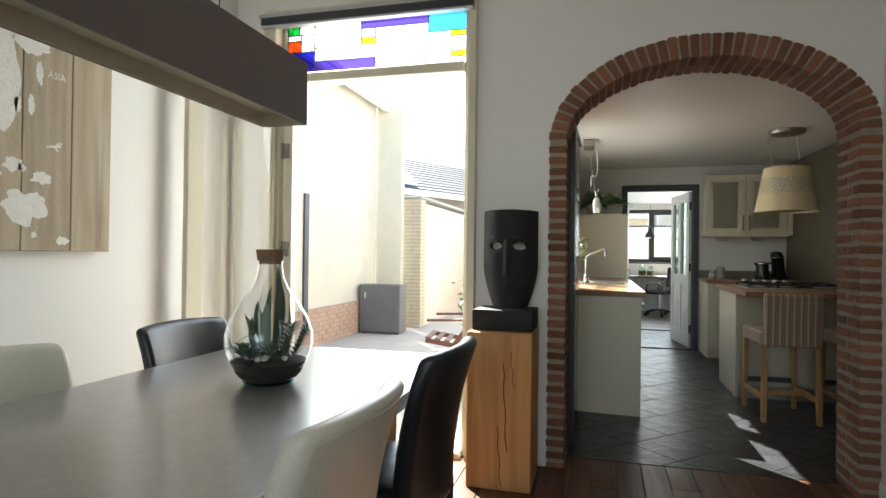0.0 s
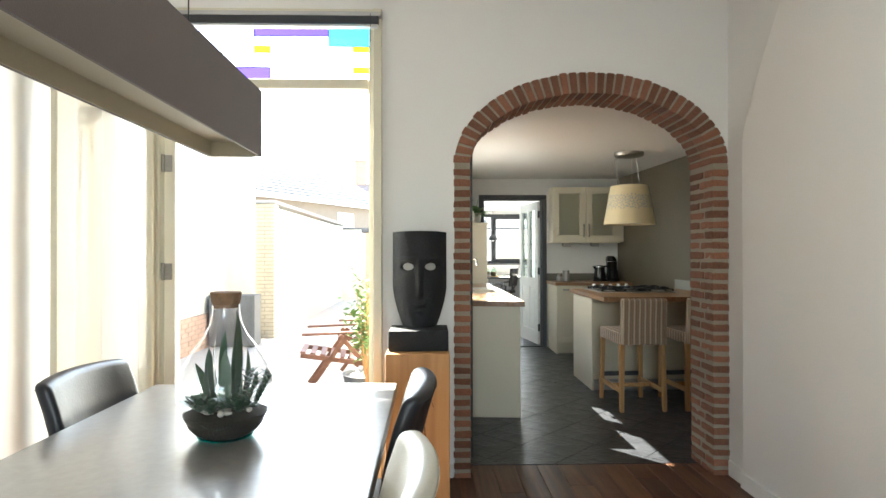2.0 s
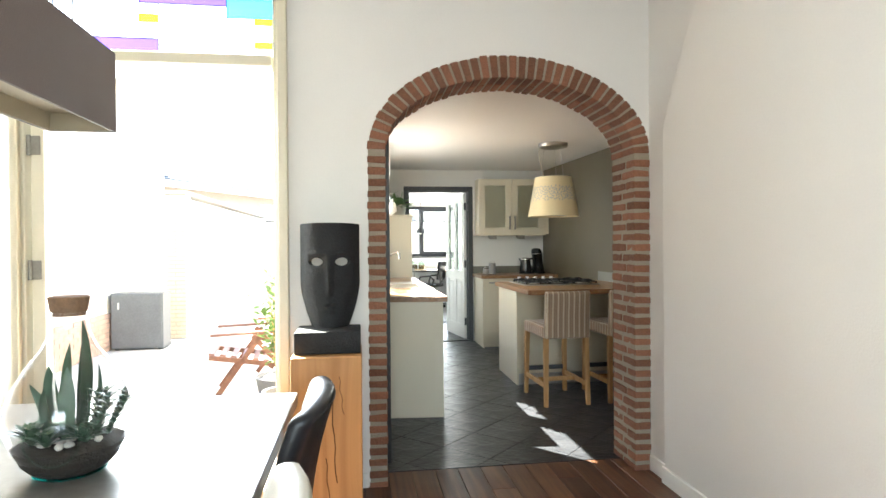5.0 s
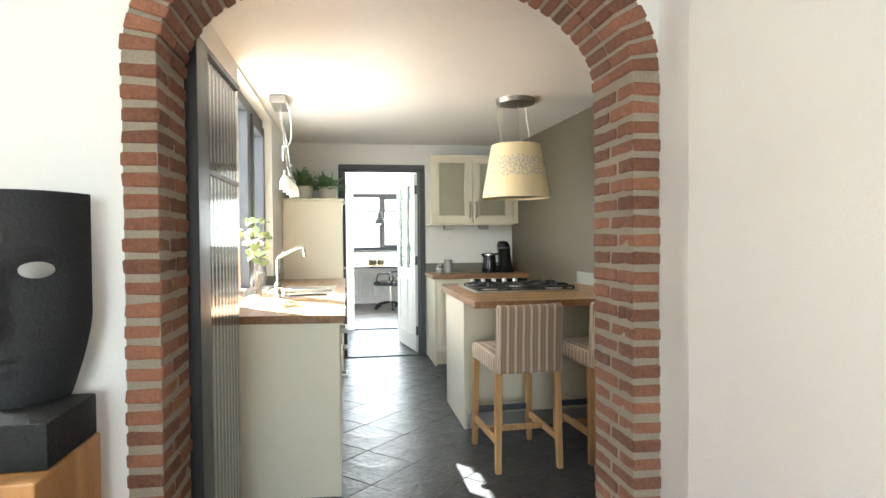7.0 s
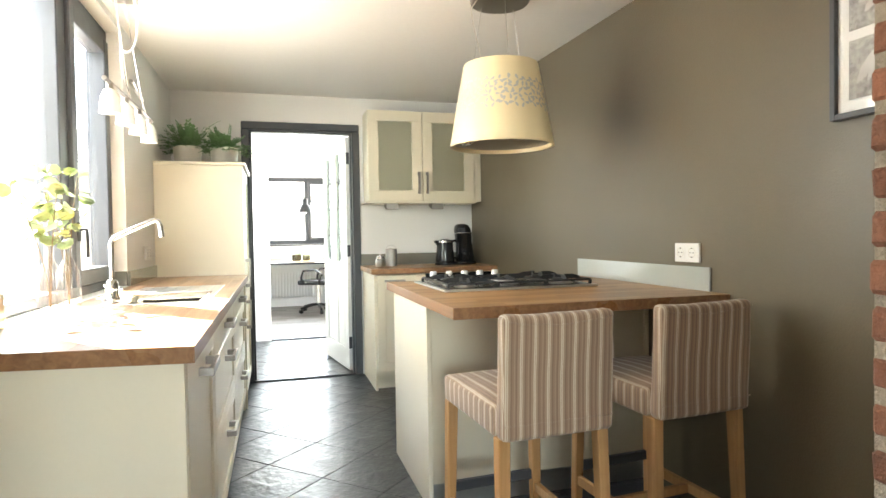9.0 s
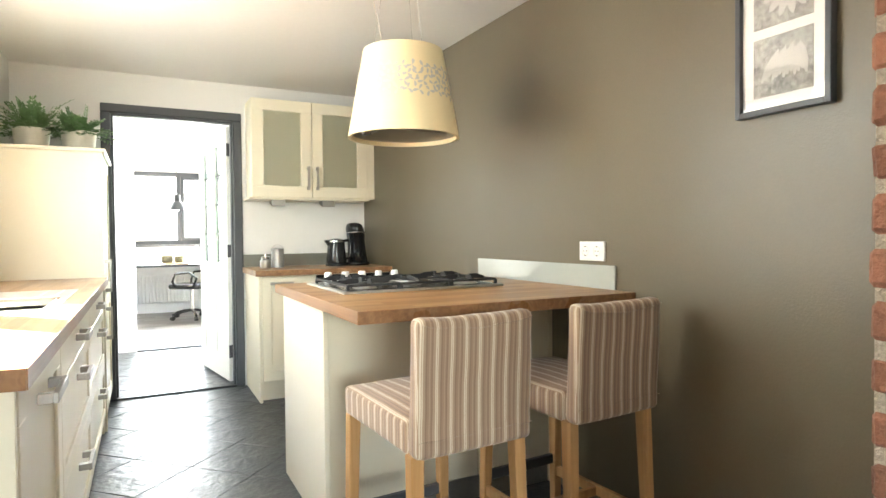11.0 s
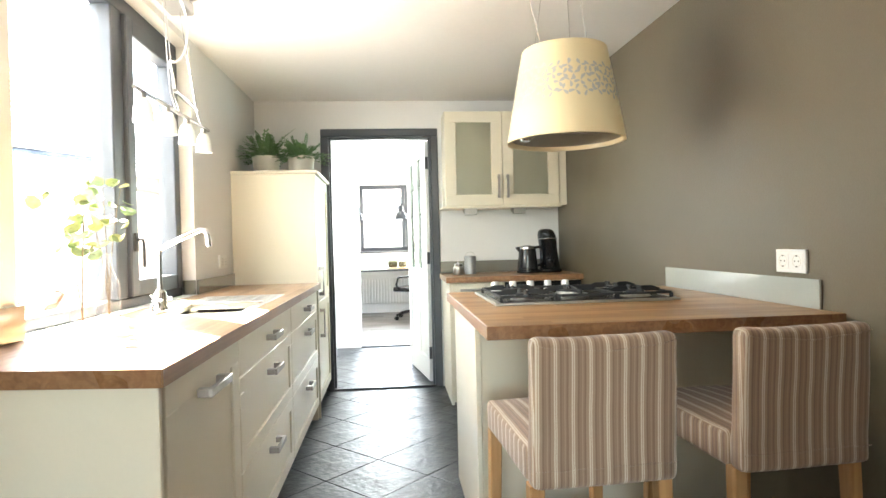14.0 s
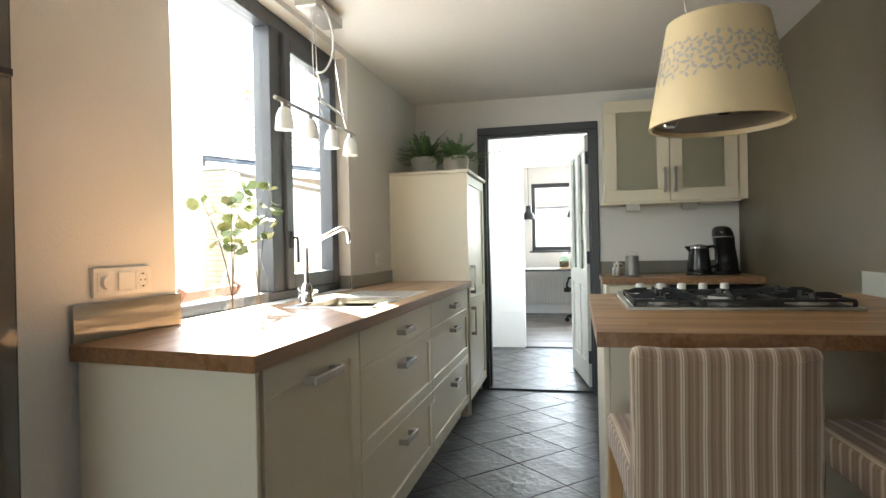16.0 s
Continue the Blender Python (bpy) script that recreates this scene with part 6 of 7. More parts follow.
for cy, cz, ry, rz in ((0.265, 0.180, 0.100, 0.072), (0.085, 0.03, 0.012, 0.045), (0.300, 0.065, 0.012, 0.014), (0.435, 0.045, 0.030, 0.018), (0.335, 0.305, 0.045, 0.024), (0.200, 0.345, 0.036, 0.030),
                       (0.245, 0.335, 0.018, 0.016), (0.130, 0.300, 0.035, 0.010), (0.120, 0.700, 0.125, 0.220), (0.290, 0.860, 0.075, 0.055), (0.315, 0.735, 0.016, 0.045), (0.280, 0.600, 0.014, 0.042), (0.222, 0.590, 0.016, 0.030)):
    bm = bmesh.new()
    n = 36
    vs = []
    for k in range(n):
        a = 2 * math.pi * k / n
        f = 1 + 0.55 * noise.noise(Vector((math.cos(a) * 1.6 + cy * 40, math.sin(a) * 1.6 + cz * 31, 2.0))) + 0.25 * noise.noise(Vector((math.cos(a) * 5, math.sin(a) * 5, cy * 90)))
        vs.append(bm.verts.new((cy + ry * f * math.cos(a), -0.0562, cz + rz * f * math.sin(a))))
    bm.faces.new(vs)
    part("painted_land", bm, CHALK, panel, "worn white painted patch")
bm = bmesh.new()
for x0, z0, x1, z1, w in ((0.350, 0.440, 0.420, 0.452, 0.007), (0.385, 0.446, 0.408, 0.428, 0.004), (0.390, 0.448, 0.412, 0.466, 0.004), (0.414, 0.450, 0.424, 0.468, 0.003)):
    d = Vector((x1 - x0, 0, z1 - z0))
    s = Vector((-d.z, 0, d.x)).normalized() * w
    a, c = Vector((x0, -0.0562, z0)), Vector((x1, -0.0562, z1))
    bm.faces.new([bm.verts.new(p) for p in (a - s * 0.4, c - s, c + s, a + s * 0.4)])
part("painted_aeroplane", bm, CHALK, panel, "small white painted aeroplane")
letters = bpy.data.curves.new("letters", "FONT")
letters.body, letters.size, letters.extrude = "ASIA", 0.042, 0.0004
holder = bpy.data.objects.new("letters", letters)
words = bpy.data.meshes.new_from_object(holder)
bpy.data.objects.remove(holder)
words.materials.clear()
words.materials.append(CHALK)
ob = new("lettering", words)
ob.parent = panel
ob.matrix_basis = pose(0.352, -0.0566, 0.735, 90, 0, 0)

# ---- study seen through the doors ----
desk = thing("desk", (1.9, 9.72, 0), 0, "white wall-mounted study desk under the window", "desk")
part("top", boxes((-1.2, 1.2, -0.38, 0.40, 0.750, 0.780), bevel=0.003), WHITE_TRIM, desk)
part("front_edge", boxes((-1.2, 1.2, -0.386, -0.3805, 0.748, 0.781), bevel=0.001), ANTHRACITE, desk, "dark edge band")
for x in (-1.1, 1.1):
    part("leg", boxes((x - 0.03, x + 0.03, -0.30, 0.36, 0.0, 0.749), bevel=0.003), WHITE_TRIM, desk)
part("rail", boxes((-1.07, 1.07, 0.30, 0.33, 0.58, 0.749)), WHITE_TRIM, desk)
rad = thing("radiator", (1.9, 10.14, 0), 0, "white ribbed panel radiator under the desk", "radiator")
part("back_panel", boxes((-0.75, 0.75, 0.02, 0.045, 0.16, 0.64), bevel=0.004), WHITE_TRIM, rad)
for k in range(30):
    part("rib", boxes((-0.745 + 0.05 * k, -0.705 + 0.05 * k, -0.03, 0.02, 0.17, 0.63), bevel=0.006), WHITE_TRIM, rad)
for x in (-0.585, 0.585):
    part("foot", boxes((x - 0.015, x + 0.015, -0.01, 0.02, 0, 0.17)), WHITE_TRIM, rad)
window_2 = thing("window_2", (0, 0, 0), 0, "dark grey framed study window with a half-raised blind", "window")
window_2["kind"] = "structure"
part("window_frame", boxes((1.46, 3.20, SB + 0.02, SB + 0.10, 2.13, 2.20), (1.46, 3.20, SB + 0.02, SB + 0.10, 1.06, 1.13), (1.46, 1.52, SB + 0.02, SB + 0.10, 1.13, 2.13), (3.13, 3.20, SB + 0.02, SB + 0.10, 1.13, 2.13), bevel=0.004), ANTHRACITE, window_2)
part("mullion", boxes((2.17, 2.235, SB + 0.02, SB + 0.10, 1.13, 2.13), bevel=0.004), ANTHRACITE, window_2)
part("sash", boxes((2.237, 2.285, SB + 0.0, SB + 0.07, 1.13, 2.13), (3.08, 3.13, SB + 0.0, SB + 0.07, 1.13, 2.13), (2.285, 3.08, SB + 0.0, SB + 0.07, 1.13, 1.18), (2.285, 3.08, SB + 0.0, SB + 0.07, 2.08, 2.13), bevel=0.004), ANTHRACITE, window_2)
part("window_sill", boxes((1.42, 3.25, SB - 0.10, SB + 0.02, 1.03, 1.058), bevel=0.004), ANTHRACITE, window_2)
for x0, x1 in ((1.52, 2.17), (2.285, 3.08)):
    part("pane", boxes((x0, x1, SB + 0.05, SB + 0.056, 1.13, 2.13)), CLEAR, window_2).visible_shadow = False
for x, y in ((2.15, 9.60), (1.44, 9.80)):
    pl = thing("pendant_lamp", (x, y, 0), 0, "small grey dome pendant lamp above the desk", "lamp", "pendant lamps over the desk")
    bm = bmesh.new()
    add_lathe(bm, [(0.10, 1.58), (0.098, 1.62), (0.075, 1.68), (0.045, 1.71), (0.04, 1.80), (0.02, 1.81), (0.0, 1.81), (0.0, 1.80), (0.018, 1.80), (0.036, 1.70), (0.070, 1.67), (0.095, 1.62), (0.097, 1.58)], 28)
    part("shade", bm, ANTHRACITE, pl, "", 40)
    bm = bmesh.new()
    add_cyl(bm, (0, 0, 1.81), (0, 0, 2.5), 0.004, seg=6)
    part("cord", bm, ANTHRACITE, pl)
    bm = bmesh.new()
    bmesh.ops.create_uvsphere(bm, u_segments=16, v_segments=10, radius=0.028, matrix=Matrix.Translation((0, 0, 1.585)))
    part("bulb", bm, OPAL, pl, "", 60)
tray = solo("wooden_tray", boxes((1.90, 2.28, 9.44, 9.70, 0.781, 0.795), bevel=0.004), OAK_LEG, "small wooden tray on the desk", "tray")
for x, s in ((2.00, 1.0), (2.16, 0.9)):
    j = thing("glass_jar", (x, 9.58, 0.796), 0, "lidded clear glass storage jar on a tray", "jar", "jars on the desk")
    bm = bmesh.new()
    add_lathe(bm, [(0, 0), (0.065 * s, 0), (0.078 * s, 0.02), (0.078 * s, 0.13 * s), (0.05 * s, 0.165 * s), (0.05 * s, 0.18 * s), (0.046 * s, 0.18 * s), (0.046 * s, 0.163 * s), (0.074 * s, 0.128 * s), (0.074 * s, 0.022), (0.06 * s, 0.005), (0, 0.005)], 24)
    glass = part("jar", bm, CLEAR_GREEN, j, "", 50)
    bm = bmesh.new()
    add_lathe(bm, [(0, 0.006), (0.058 * s, 0.006), (0.072 * s, 0.024), (0.072 * s, 0.10 * s), (0.04 * s, 0.108 * s), (0, 0.11 * s)], 24)
    part("contents", bm, CORK, glass, "pale brown dry contents", 50)
    bm = bmesh.new()
    add_lathe(bm, [(0, 0.181 * s), (0.054 * s, 0.181 * s), (0.054 * s, 0.195 * s), (0.012, 0.20 * s), (0.015, 0.22 * s), (0, 0.225 * s)], 24)
    part("lid", bm, CHROME, j, "", 40)
oc = thing("office_chair", (2.30, 9.22, 0), 60, "black office chair with looped armrests on castors", "chair")
part("seat", soft_box(-0.23, 0.23, -0.22, 0.23, 0.44, 0.51, 0.02, 3, 0.01), PLASTIC_BLACK, oc, "", 60)
part("backrest", soft_box(-0.20, 0.20, -0.27, -0.22, 0.60, 0.98, 0.02, 3, 0, -0.04), PLASTIC_BLACK, oc, "", 60)
part("back_bracket", boxes((-0.03, 0.03, -0.245, -0.225, 0.46, 0.62), bevel=0.003), PLASTIC_BLACK, oc)
bm = bmesh.new()
add_cyl(bm, (0, 0, 0.12), (0, 0, 0.44), 0.025, seg=14)
part("column", bm, STEEL, oc, "", 40)
for s in (-1, 1):
    bm = bmesh.new()
    add_tube(bm, [(s * 0.22, 0.12, 0.46), (s * 0.28, 0.14, 0.55), (s * 0.28, 0.10, 0.66), (s * 0.28, -0.10, 0.68), (s * 0.26, -0.20, 0.60), (s * 0.22, -0.12, 0.46)], 0.016, 8)
    part("armrest", bm, PLASTIC_BLACK, oc, "", 50)
for k in range(5):
    a = 2 * math.pi * k / 5
    bm = bmesh.new()
    add_tube(bm, [(0, 0, 0.13), (0.15 * math.cos(a), 0.15 * math.sin(a), 0.11), (0.29 * math.cos(a), 0.29 * math.sin(a), 0.075)], 0.019, 8)
    foot = part("foot", bm, PLASTIC_BLACK, oc, "", 50)
    bm = bmesh.new()
    c = Vector((0.29 * math.cos(a), 0.29 * math.sin(a), 0.030))
    side = Vector((-math.sin(a), math.cos(a), 0)) * 0.022
    add_cyl(bm, c - side, c + side, 0.030, seg=14)
    part("castor", bm, PLASTIC_BLACK, foot, "", 40)

# ---- courtyard and distance ----
structure("ground", boxes((-400, 400, 0.42, 400, -0.30, -0.06)), PAVING, "pale paved courtyard ground running on to the street")
nb = thing("neighbour_house", (0, 0, 0), 0, "neighbour's cream painted side wall with a red brick base", "house")
part("wall", boxes((-6.0, -2.50, -2.0, 6.02, -0.06, 3.7)), PLASTER_OUT, nb)
part("return_wall", boxes((-2.499, -2.052, 6.03, 6.19, -0.06, 3.69)), PLASTER_OUT, nb, "cream painted wall return beside the pier")
bm = bmesh.new()
rnd = random.Random(77)
for c in range(8):
    z = -0.06 + 0.0625 * c
    y = 0.45 + (0.11 if c % 2 else 0)
    while y < 5.5:
        add_box(bm, -2.502, -2.478 + rnd.uniform(-0.002, 0.002), y, y + 0.208, z + 0.005, z + 0.056)
        y += 0.22
base = part("brick_base", bm, BRICK_PALE, nb, "weathered red brick courses")
base["kind"] = "stuff"
part("mortar_base", boxes((-2.502, -2.484, 0.42, 5.5, -0.06, 0.44)), MORTAR, nb)
bm = bmesh.new()
add_prism(bm, [(-2.30, 3.62), (-2.34, 3.72), (-4.6, 5.6), (-4.6, 5.4)], "y", -2.0, 6.05)
roof = part("roof", bm, ROOF_TILE, nb, "red tiled roof edge")
part("gutter", boxes((-2.36, -2.26, -2.0, 6.05, 3.56, 3.64), bevel=0.01), WHITE_TRIM, nb)
part("trim_board", boxes((-2.50, -2.47, 3.53, 3.64, 0.14, 1.94), bevel=0.003), ANTHRACITE, nb, "dark narrow gate edge")

box = thing("garden_cabinet", (-2.12, 5.42, -0.06), 0, "dark grey metal garden cabinet against the wall", "cabinet")
part("body", boxes((-0.33, 0.33, -0.16, 0.16, 0.02, 0.76), bevel=0.006), POT_GREY, box)
part("door", boxes((-0.31, 0.31, -0.172, -0.161, 0.04, 0.74), bevel=0.004), POT_GREY, box)
part("handle", boxes((-0.24, -0.22, -0.185, -0.171, 0.55, 0.64), bevel=0.002), STEEL, box)
part("foot", boxes((-0.30, -0.25, -0.12, 0.12, 0, 0.02), (0.25, 0.30, -0.12, 0.12, 0, 0.02)), BLACK, box)

gw = thing("garden_wall", (0, 0, 0), 0, "rendered garden wall with a yellow brick end pier", "wall")
part("pier_core", boxes((-2.045, -1.765, 6.21, 6.49, -0.06, 2.11)), MORTAR, gw)
bm = bmesh.new()
for c in range(35):
    z = -0.055 + 0.0618 * c
    for k in range(2 if c % 2 else 1):
        w = 0.135 if c % 2 else 0.28
        x0 = -2.048 + k * 0.146
        add_box(bm, x0, x0 + w, 6.202, 6.215, z + 0.004, z + 0.056)
        add_box(bm, -1.770, -1.758, 6.208 + k * 0.146, 6.208 + k * 0.146 + w, z + 0.004, z + 0.056)
br = part("brick_facing", bm, YELLOW_BRICK, gw, "yellow-brown brick courses")
br["kind"] = "stuff"
part("wall", boxes((-1.99, -1.80, 6.49, 14.0, -0.06, 2.06)), PLASTER_OUT, gw)
part("coping", boxes((-2.08, -1.73, 6.17, 14.0, 2.111, 2.16), bevel=0.008), COPING, gw, "grey coping tiles")
gw2 = thing("garden_wall", (0, 0, 0), 0, "rendered garden wall closing the courtyard", "wall")
part("wall", boxes((-1.80, 8.0, 14.0, 14.2, -0.06, 2.0)), PLASTER_OUT, gw2)
part("coping", boxes((-1.80, 8.0, 13.97, 14.23, 2.0, 2.05), bevel=0.008), ANTHRACITE, gw2)
sh = thing("brick_shed", (0, 0, 0), 0, "small red brick shed beside the garden path", "shed")
part("wall", boxes((-0.55, 0.40, 8.6, 10.4, -0.06, 1.72)), BRICK_PALE, sh)
bm = bmesh.new()
rnd = random.Random(5)
for c in range(28):
    z = -0.055 + 0.0625 * c
    x = -0.55 + (0.11 if c % 2 else 0)
    while x < 0.30:
        add_box(bm, x, min(x + 0.208, 0.40), 8.585 + rnd.uniform(-0.002, 0.002), 8.60, z + 0.005, z + 0.056)
        x += 0.22
br = part("brick_facing", bm, BRICK_PALE, sh, "red brick courses")
br["kind"] = "stuff"
part("roof", boxes((-0.62, 0.47, 8.5, 10.5, 1.72, 1.80), bevel=0.01), ROOF_DARK, sh)


def row_house(loc, rz, w, d, h, rise, roof_mat, wall_mat, label, chimney=True, windows=3):
    ob = thing("house", loc, rz, label, "house", "houses behind the garden")
    part("wall", boxes((-w / 2, w / 2, -d / 2, d / 2, -0.06, h)), wall_mat, ob)
    bm = bmesh.new()
    add_prism(bm, [(-d / 2 - 0.3, h - 0.05), (0, h + rise), (d / 2 + 0.3, h - 0.05), (d / 2 + 0.3, h - 0.2), (0, h + rise - 0.2), (-d / 2 - 0.3, h - 0.2)], "x", -w / 2 - 0.15, w / 2 + 0.15)
    rf = part("roof", bm, roof_mat, ob)
    bm = bmesh.new()
    rows = 12
    for k in range(rows):
        s0, s1 = k / rows, (k + 1) / rows
        y0, z0 = -d / 2 - 0.3 + (d / 2 + 0.3) * s0, h - 0.05 + (rise + 0.05) * s0
        y1, z1 = -d / 2 - 0.3 + (d / 2 + 0.3) * s1, h - 0.05 + (rise + 0.05) * s1
        add_prism(bm, [(y0, z0 + 0.012), (y0, z0 + 0.055), (y1, z1 + 0.025), (y1, z1 + 0.012)], "x", -w / 2 - 0.15, w / 2 + 0.15)
    part("tile_course", bm, roof_mat, rf, "overlapping tile courses")
    part("fascia", boxes((-w / 2 - 0.15, w / 2 + 0.15, -d / 2 - 0.42, -d / 2 - 0.27, h - 0.26, h - 0.06)), WHITE_TRIM, ob)
    if chimney:
        ch = part("chimney", boxes((-w * 0.18 - 0.3, -w * 0.18 + 0.3, -0.3, 0.3, h + rise * 0.4, h + rise + 1.2)), BRICK_PALE, ob)
        part("chimney_cap", boxes((-w * 0.18 - 0.36, -w * 0.18 + 0.36, -0.36, 0.36, h + rise + 1.2, h + rise + 1.3)), MORTAR, ch)
    for k in range(windows):
        x = -w / 2 + w * (k + 0.5) / windows
        for z in (h - 1.7, h - 4.3):
            if z > 0.3:
                wd = part("window", boxes((x - 0.55, x + 0.55, -d / 2 - 0.03, -d / 2 + 0.02, z, z + 1.2), bevel=0.01), WHITE_TRIM, ob)
                # opaque coping grey on the panes stands in for reflected sky
                part("pane", boxes((x - 0.47, x - 0.03, -d / 2 - 0.035, -d / 2 - 0.031, z + 0.08, z + 1.12), (x + 0.03, x + 0.47, -d / 2 - 0.035, -d / 2 - 0.031, z + 0.08, z + 1.12)), COPING, wd, "window glass with sky reflection painted in grey")
    return ob


row_house((-7.6, 20.0, 0), 62, 11, 7, 3.5, 1.8, ROOF_DARK, FACADE, "grey-brown brick house with white gutters and a dark roof")
row_house((-1.5, 30.0, 0), 8, 9, 7, 3.3, 1.9, ROOF_TILE, YELLOW_BRICK, "brick house with a red tiled roof and chimney")
row_house((-10.2, 14.8, 0), 62, 8, 6, 3.9, 2.4, ROOF_TILE, PLASTER_OUT, "pale rendered house with a red tiled roof", False, 2)
row_house((8.0, 34.0, 0), -6, 12, 7, 4.4, 2.2, ROOF_TILE, PLASTER_OUT, "pale rendered house with a red tiled roof behind the study")


def deck_chair(loc, rz, label):
    ob = thing("deck_chair", loc, rz, label, "chair", "folding garden chairs")
    for sx in (-1, 1):
        x = sx * 0.27
        def bar(name, y0, z0, y1, z1, w=0.02, t=0.045):
            bm = bmesh.new()
            d = Vector((0, y1 - y0, z1 - z0))
            l = d.length
            add_box(bm, -w / 2, w / 2, 0, l, -t / 2, t / 2, 0.003)
            m = Matrix.Translation((x, y0, z0)) @ Matrix.Rotation(math.atan2(z1 - z0, y1 - y0), 4, "X")
            bmesh.ops.transform(bm, matrix=m, verts=bm.verts)
            part(name, bm, TEAK, ob)
        bar("back_post", -0.10, 0.28, -0.55, 1.05)
        bar("leg", 0.38, 0.02, -0.02, 0.58)
        bar("leg", -0.42, 0.02, 0.05, 0.58)
        bar("seat_rail", 0.42, 0.40, -0.22, 0.30)
        x = sx * 0.31
        bar("armrest", 0.40, 0.60, -0.33, 0.62, 0.055, 0.022)
    for k in range(9):
        s = k / 8
        bm = bmesh.new()
        add_box(bm, -0.25, 0.25, -0.009, 0.009, -0.025, 0.025, 0.003, 1, pose(0, -0.14 - 0.40 * s, 0.36 + 0.66 * s, 30))
        part("slat", bm, TEAK, ob)
    for k in range(7):
        s = k / 6
        bm = bmesh.new()
        add_box(bm, -0.25, 0.25, -0.027, 0.027, -0.008, 0.008, 0.003, 1, pose(0, 0.40 - 0.56 * s, 0.422 - 0.09 * s, 9))
        part("slat", bm, TEAK, ob)
    return ob


deck_chair((-0.10, 2.62, -0.06), 97, "folding teak garden chair on the terrace")
deck_chair((0.10, 3.75, -0.06), 92, "folding teak garden chair, further along the terrace")


def shrub(loc, seed, label):
    rnd = random.Random(seed)
    ob = thing("potted_shrub", loc, 0, label, "plant")
    bm = bmesh.new()
    add_lathe(bm, [(0, 0), (0.13, 0), (0.16, 0.27), (0.17, 0.29), (0.145, 0.29), (0.135, 0.25), (0, 0.25)], 28)
    part("pot", bm, POT_GREY, ob, "grey round pot", 40)
    bt, bl = bmesh.new(), bmesh.new()
    for i in range(20):
        a, l = rnd.uniform(0, 6.28), rnd.uniform(0.55, 0.98)
        tip = Vector((0.17 * math.cos(a) * rnd.uniform(0.3, 1), 0.17 * math.sin(a) * rnd.uniform(0.3, 1), 0.25 + l))
        pts = [Vector((0.03 * math.cos(a), 0.03 * math.sin(a), 0.24)).lerp(tip, k / 5) for k in range(6)]
        add_tube(bt, pts, lambda s: 0.008 - 0.006 * s, 5)
        for k in range(26):
            s = rnd.uniform(0.45, 1)
            p = pts[0].lerp(tip, s) + Vector((rnd.gauss(0, 0.05), rnd.gauss(0, 0.05), rnd.gauss(0, 0.04)))
            q = Euler((rnd.uniform(-1, 1), rnd.uniform(-1, 1), rnd.uniform(0, 6.28))).to_matrix()
            r = rnd.uniform(0.014, 0.027)
            bl.faces.new([bl.verts.new(p + q @ Vector(c)) for c in ((-1.5 * r, 0, 0), (0, -0.65 * r, 0.2 * r), (1.6 * r, 0, 0), (0, 0.65 * r, 0.2 * r))])
    part("stems", bt, PEDESTAL_W, ob)
    part("crown", bl, LEAF_SHRUB, ob, "bright green sunlit leaves")
    return ob


shrub((0.27, 1.45, -0.06), 2, "leafy green shrub in a grey pot on the terrace")
pot = thing("gravel_pot", (0.17, 2.10, -0.06), 0, "wide grey planter filled with pale gravel", "planter")
bm = bmesh.new()
add_lathe(bm, [(0, 0), (0.17, 0), (0.22, 0.255), (0.23, 0.27), (0.205, 0.27), (0.195, 0.24), (0, 0.24)], 28)
part("pot", bm, POT_GREY, pot, "", 40)
bm = bmesh.new()
rnd = random.Random(6)
for k in range(90):
    a, r = rnd.uniform(0, 6.28), 0.18 * math.sqrt(rnd.random())
    bmesh.ops.create_icosphere(bm, subdivisions=1, radius=rnd.uniform(0.010, 0.018), matrix=Matrix.Translation((r * math.cos(a), r * math.sin(a), 0.248)))
part("gravel", bm, PEBBLE, pot, "pale gravel", 60)["kind"] = "stuff"


# ---- pieces of the setting: bricks of the arch, slate tiles, floorboards ----
arch = thing("trim_arch", (0, 0, 0), 0, "exposed red brick arch and jambs between dining room and kitchen", "arch")
arch["kind"] = "structure"
COURSES = 30
CH, CZ0 = 0.0611, 0.038          # course height and first bed joint
BF, BB = WF - 0.010, WB + 0.012
rnd = random.Random(12)


def brick_mesh(dx, dy, dz, seed):
    bm = bmesh.new()
    add_box(bm, -dx / 2, dx / 2, -dy / 2, dy / 2, -dz / 2, dz / 2, 0.006, 1)
    bmesh.ops.subdivide_edges(bm, edges=[e for e in bm.edges if e.calc_length() > 0.09], cuts=3)
    bmesh.ops.triangulate(bm, faces=bm.faces[:])
    for v in bm.verts:
        v.co += v.co.normalized() * 0.0035 * noise.noise(v.co * 28 + Vector((seed, seed, 0)))
        v.co += Vector((noise.noise(v.co * 60 + Vector((seed, 0, 0))), noise.noise(v.co * 60 + Vector((0, seed, 0))), noise.noise(v.co * 60 + Vector((0, 0, seed))))) * 0.0028
    return finish(bm, "brick", BRICK)


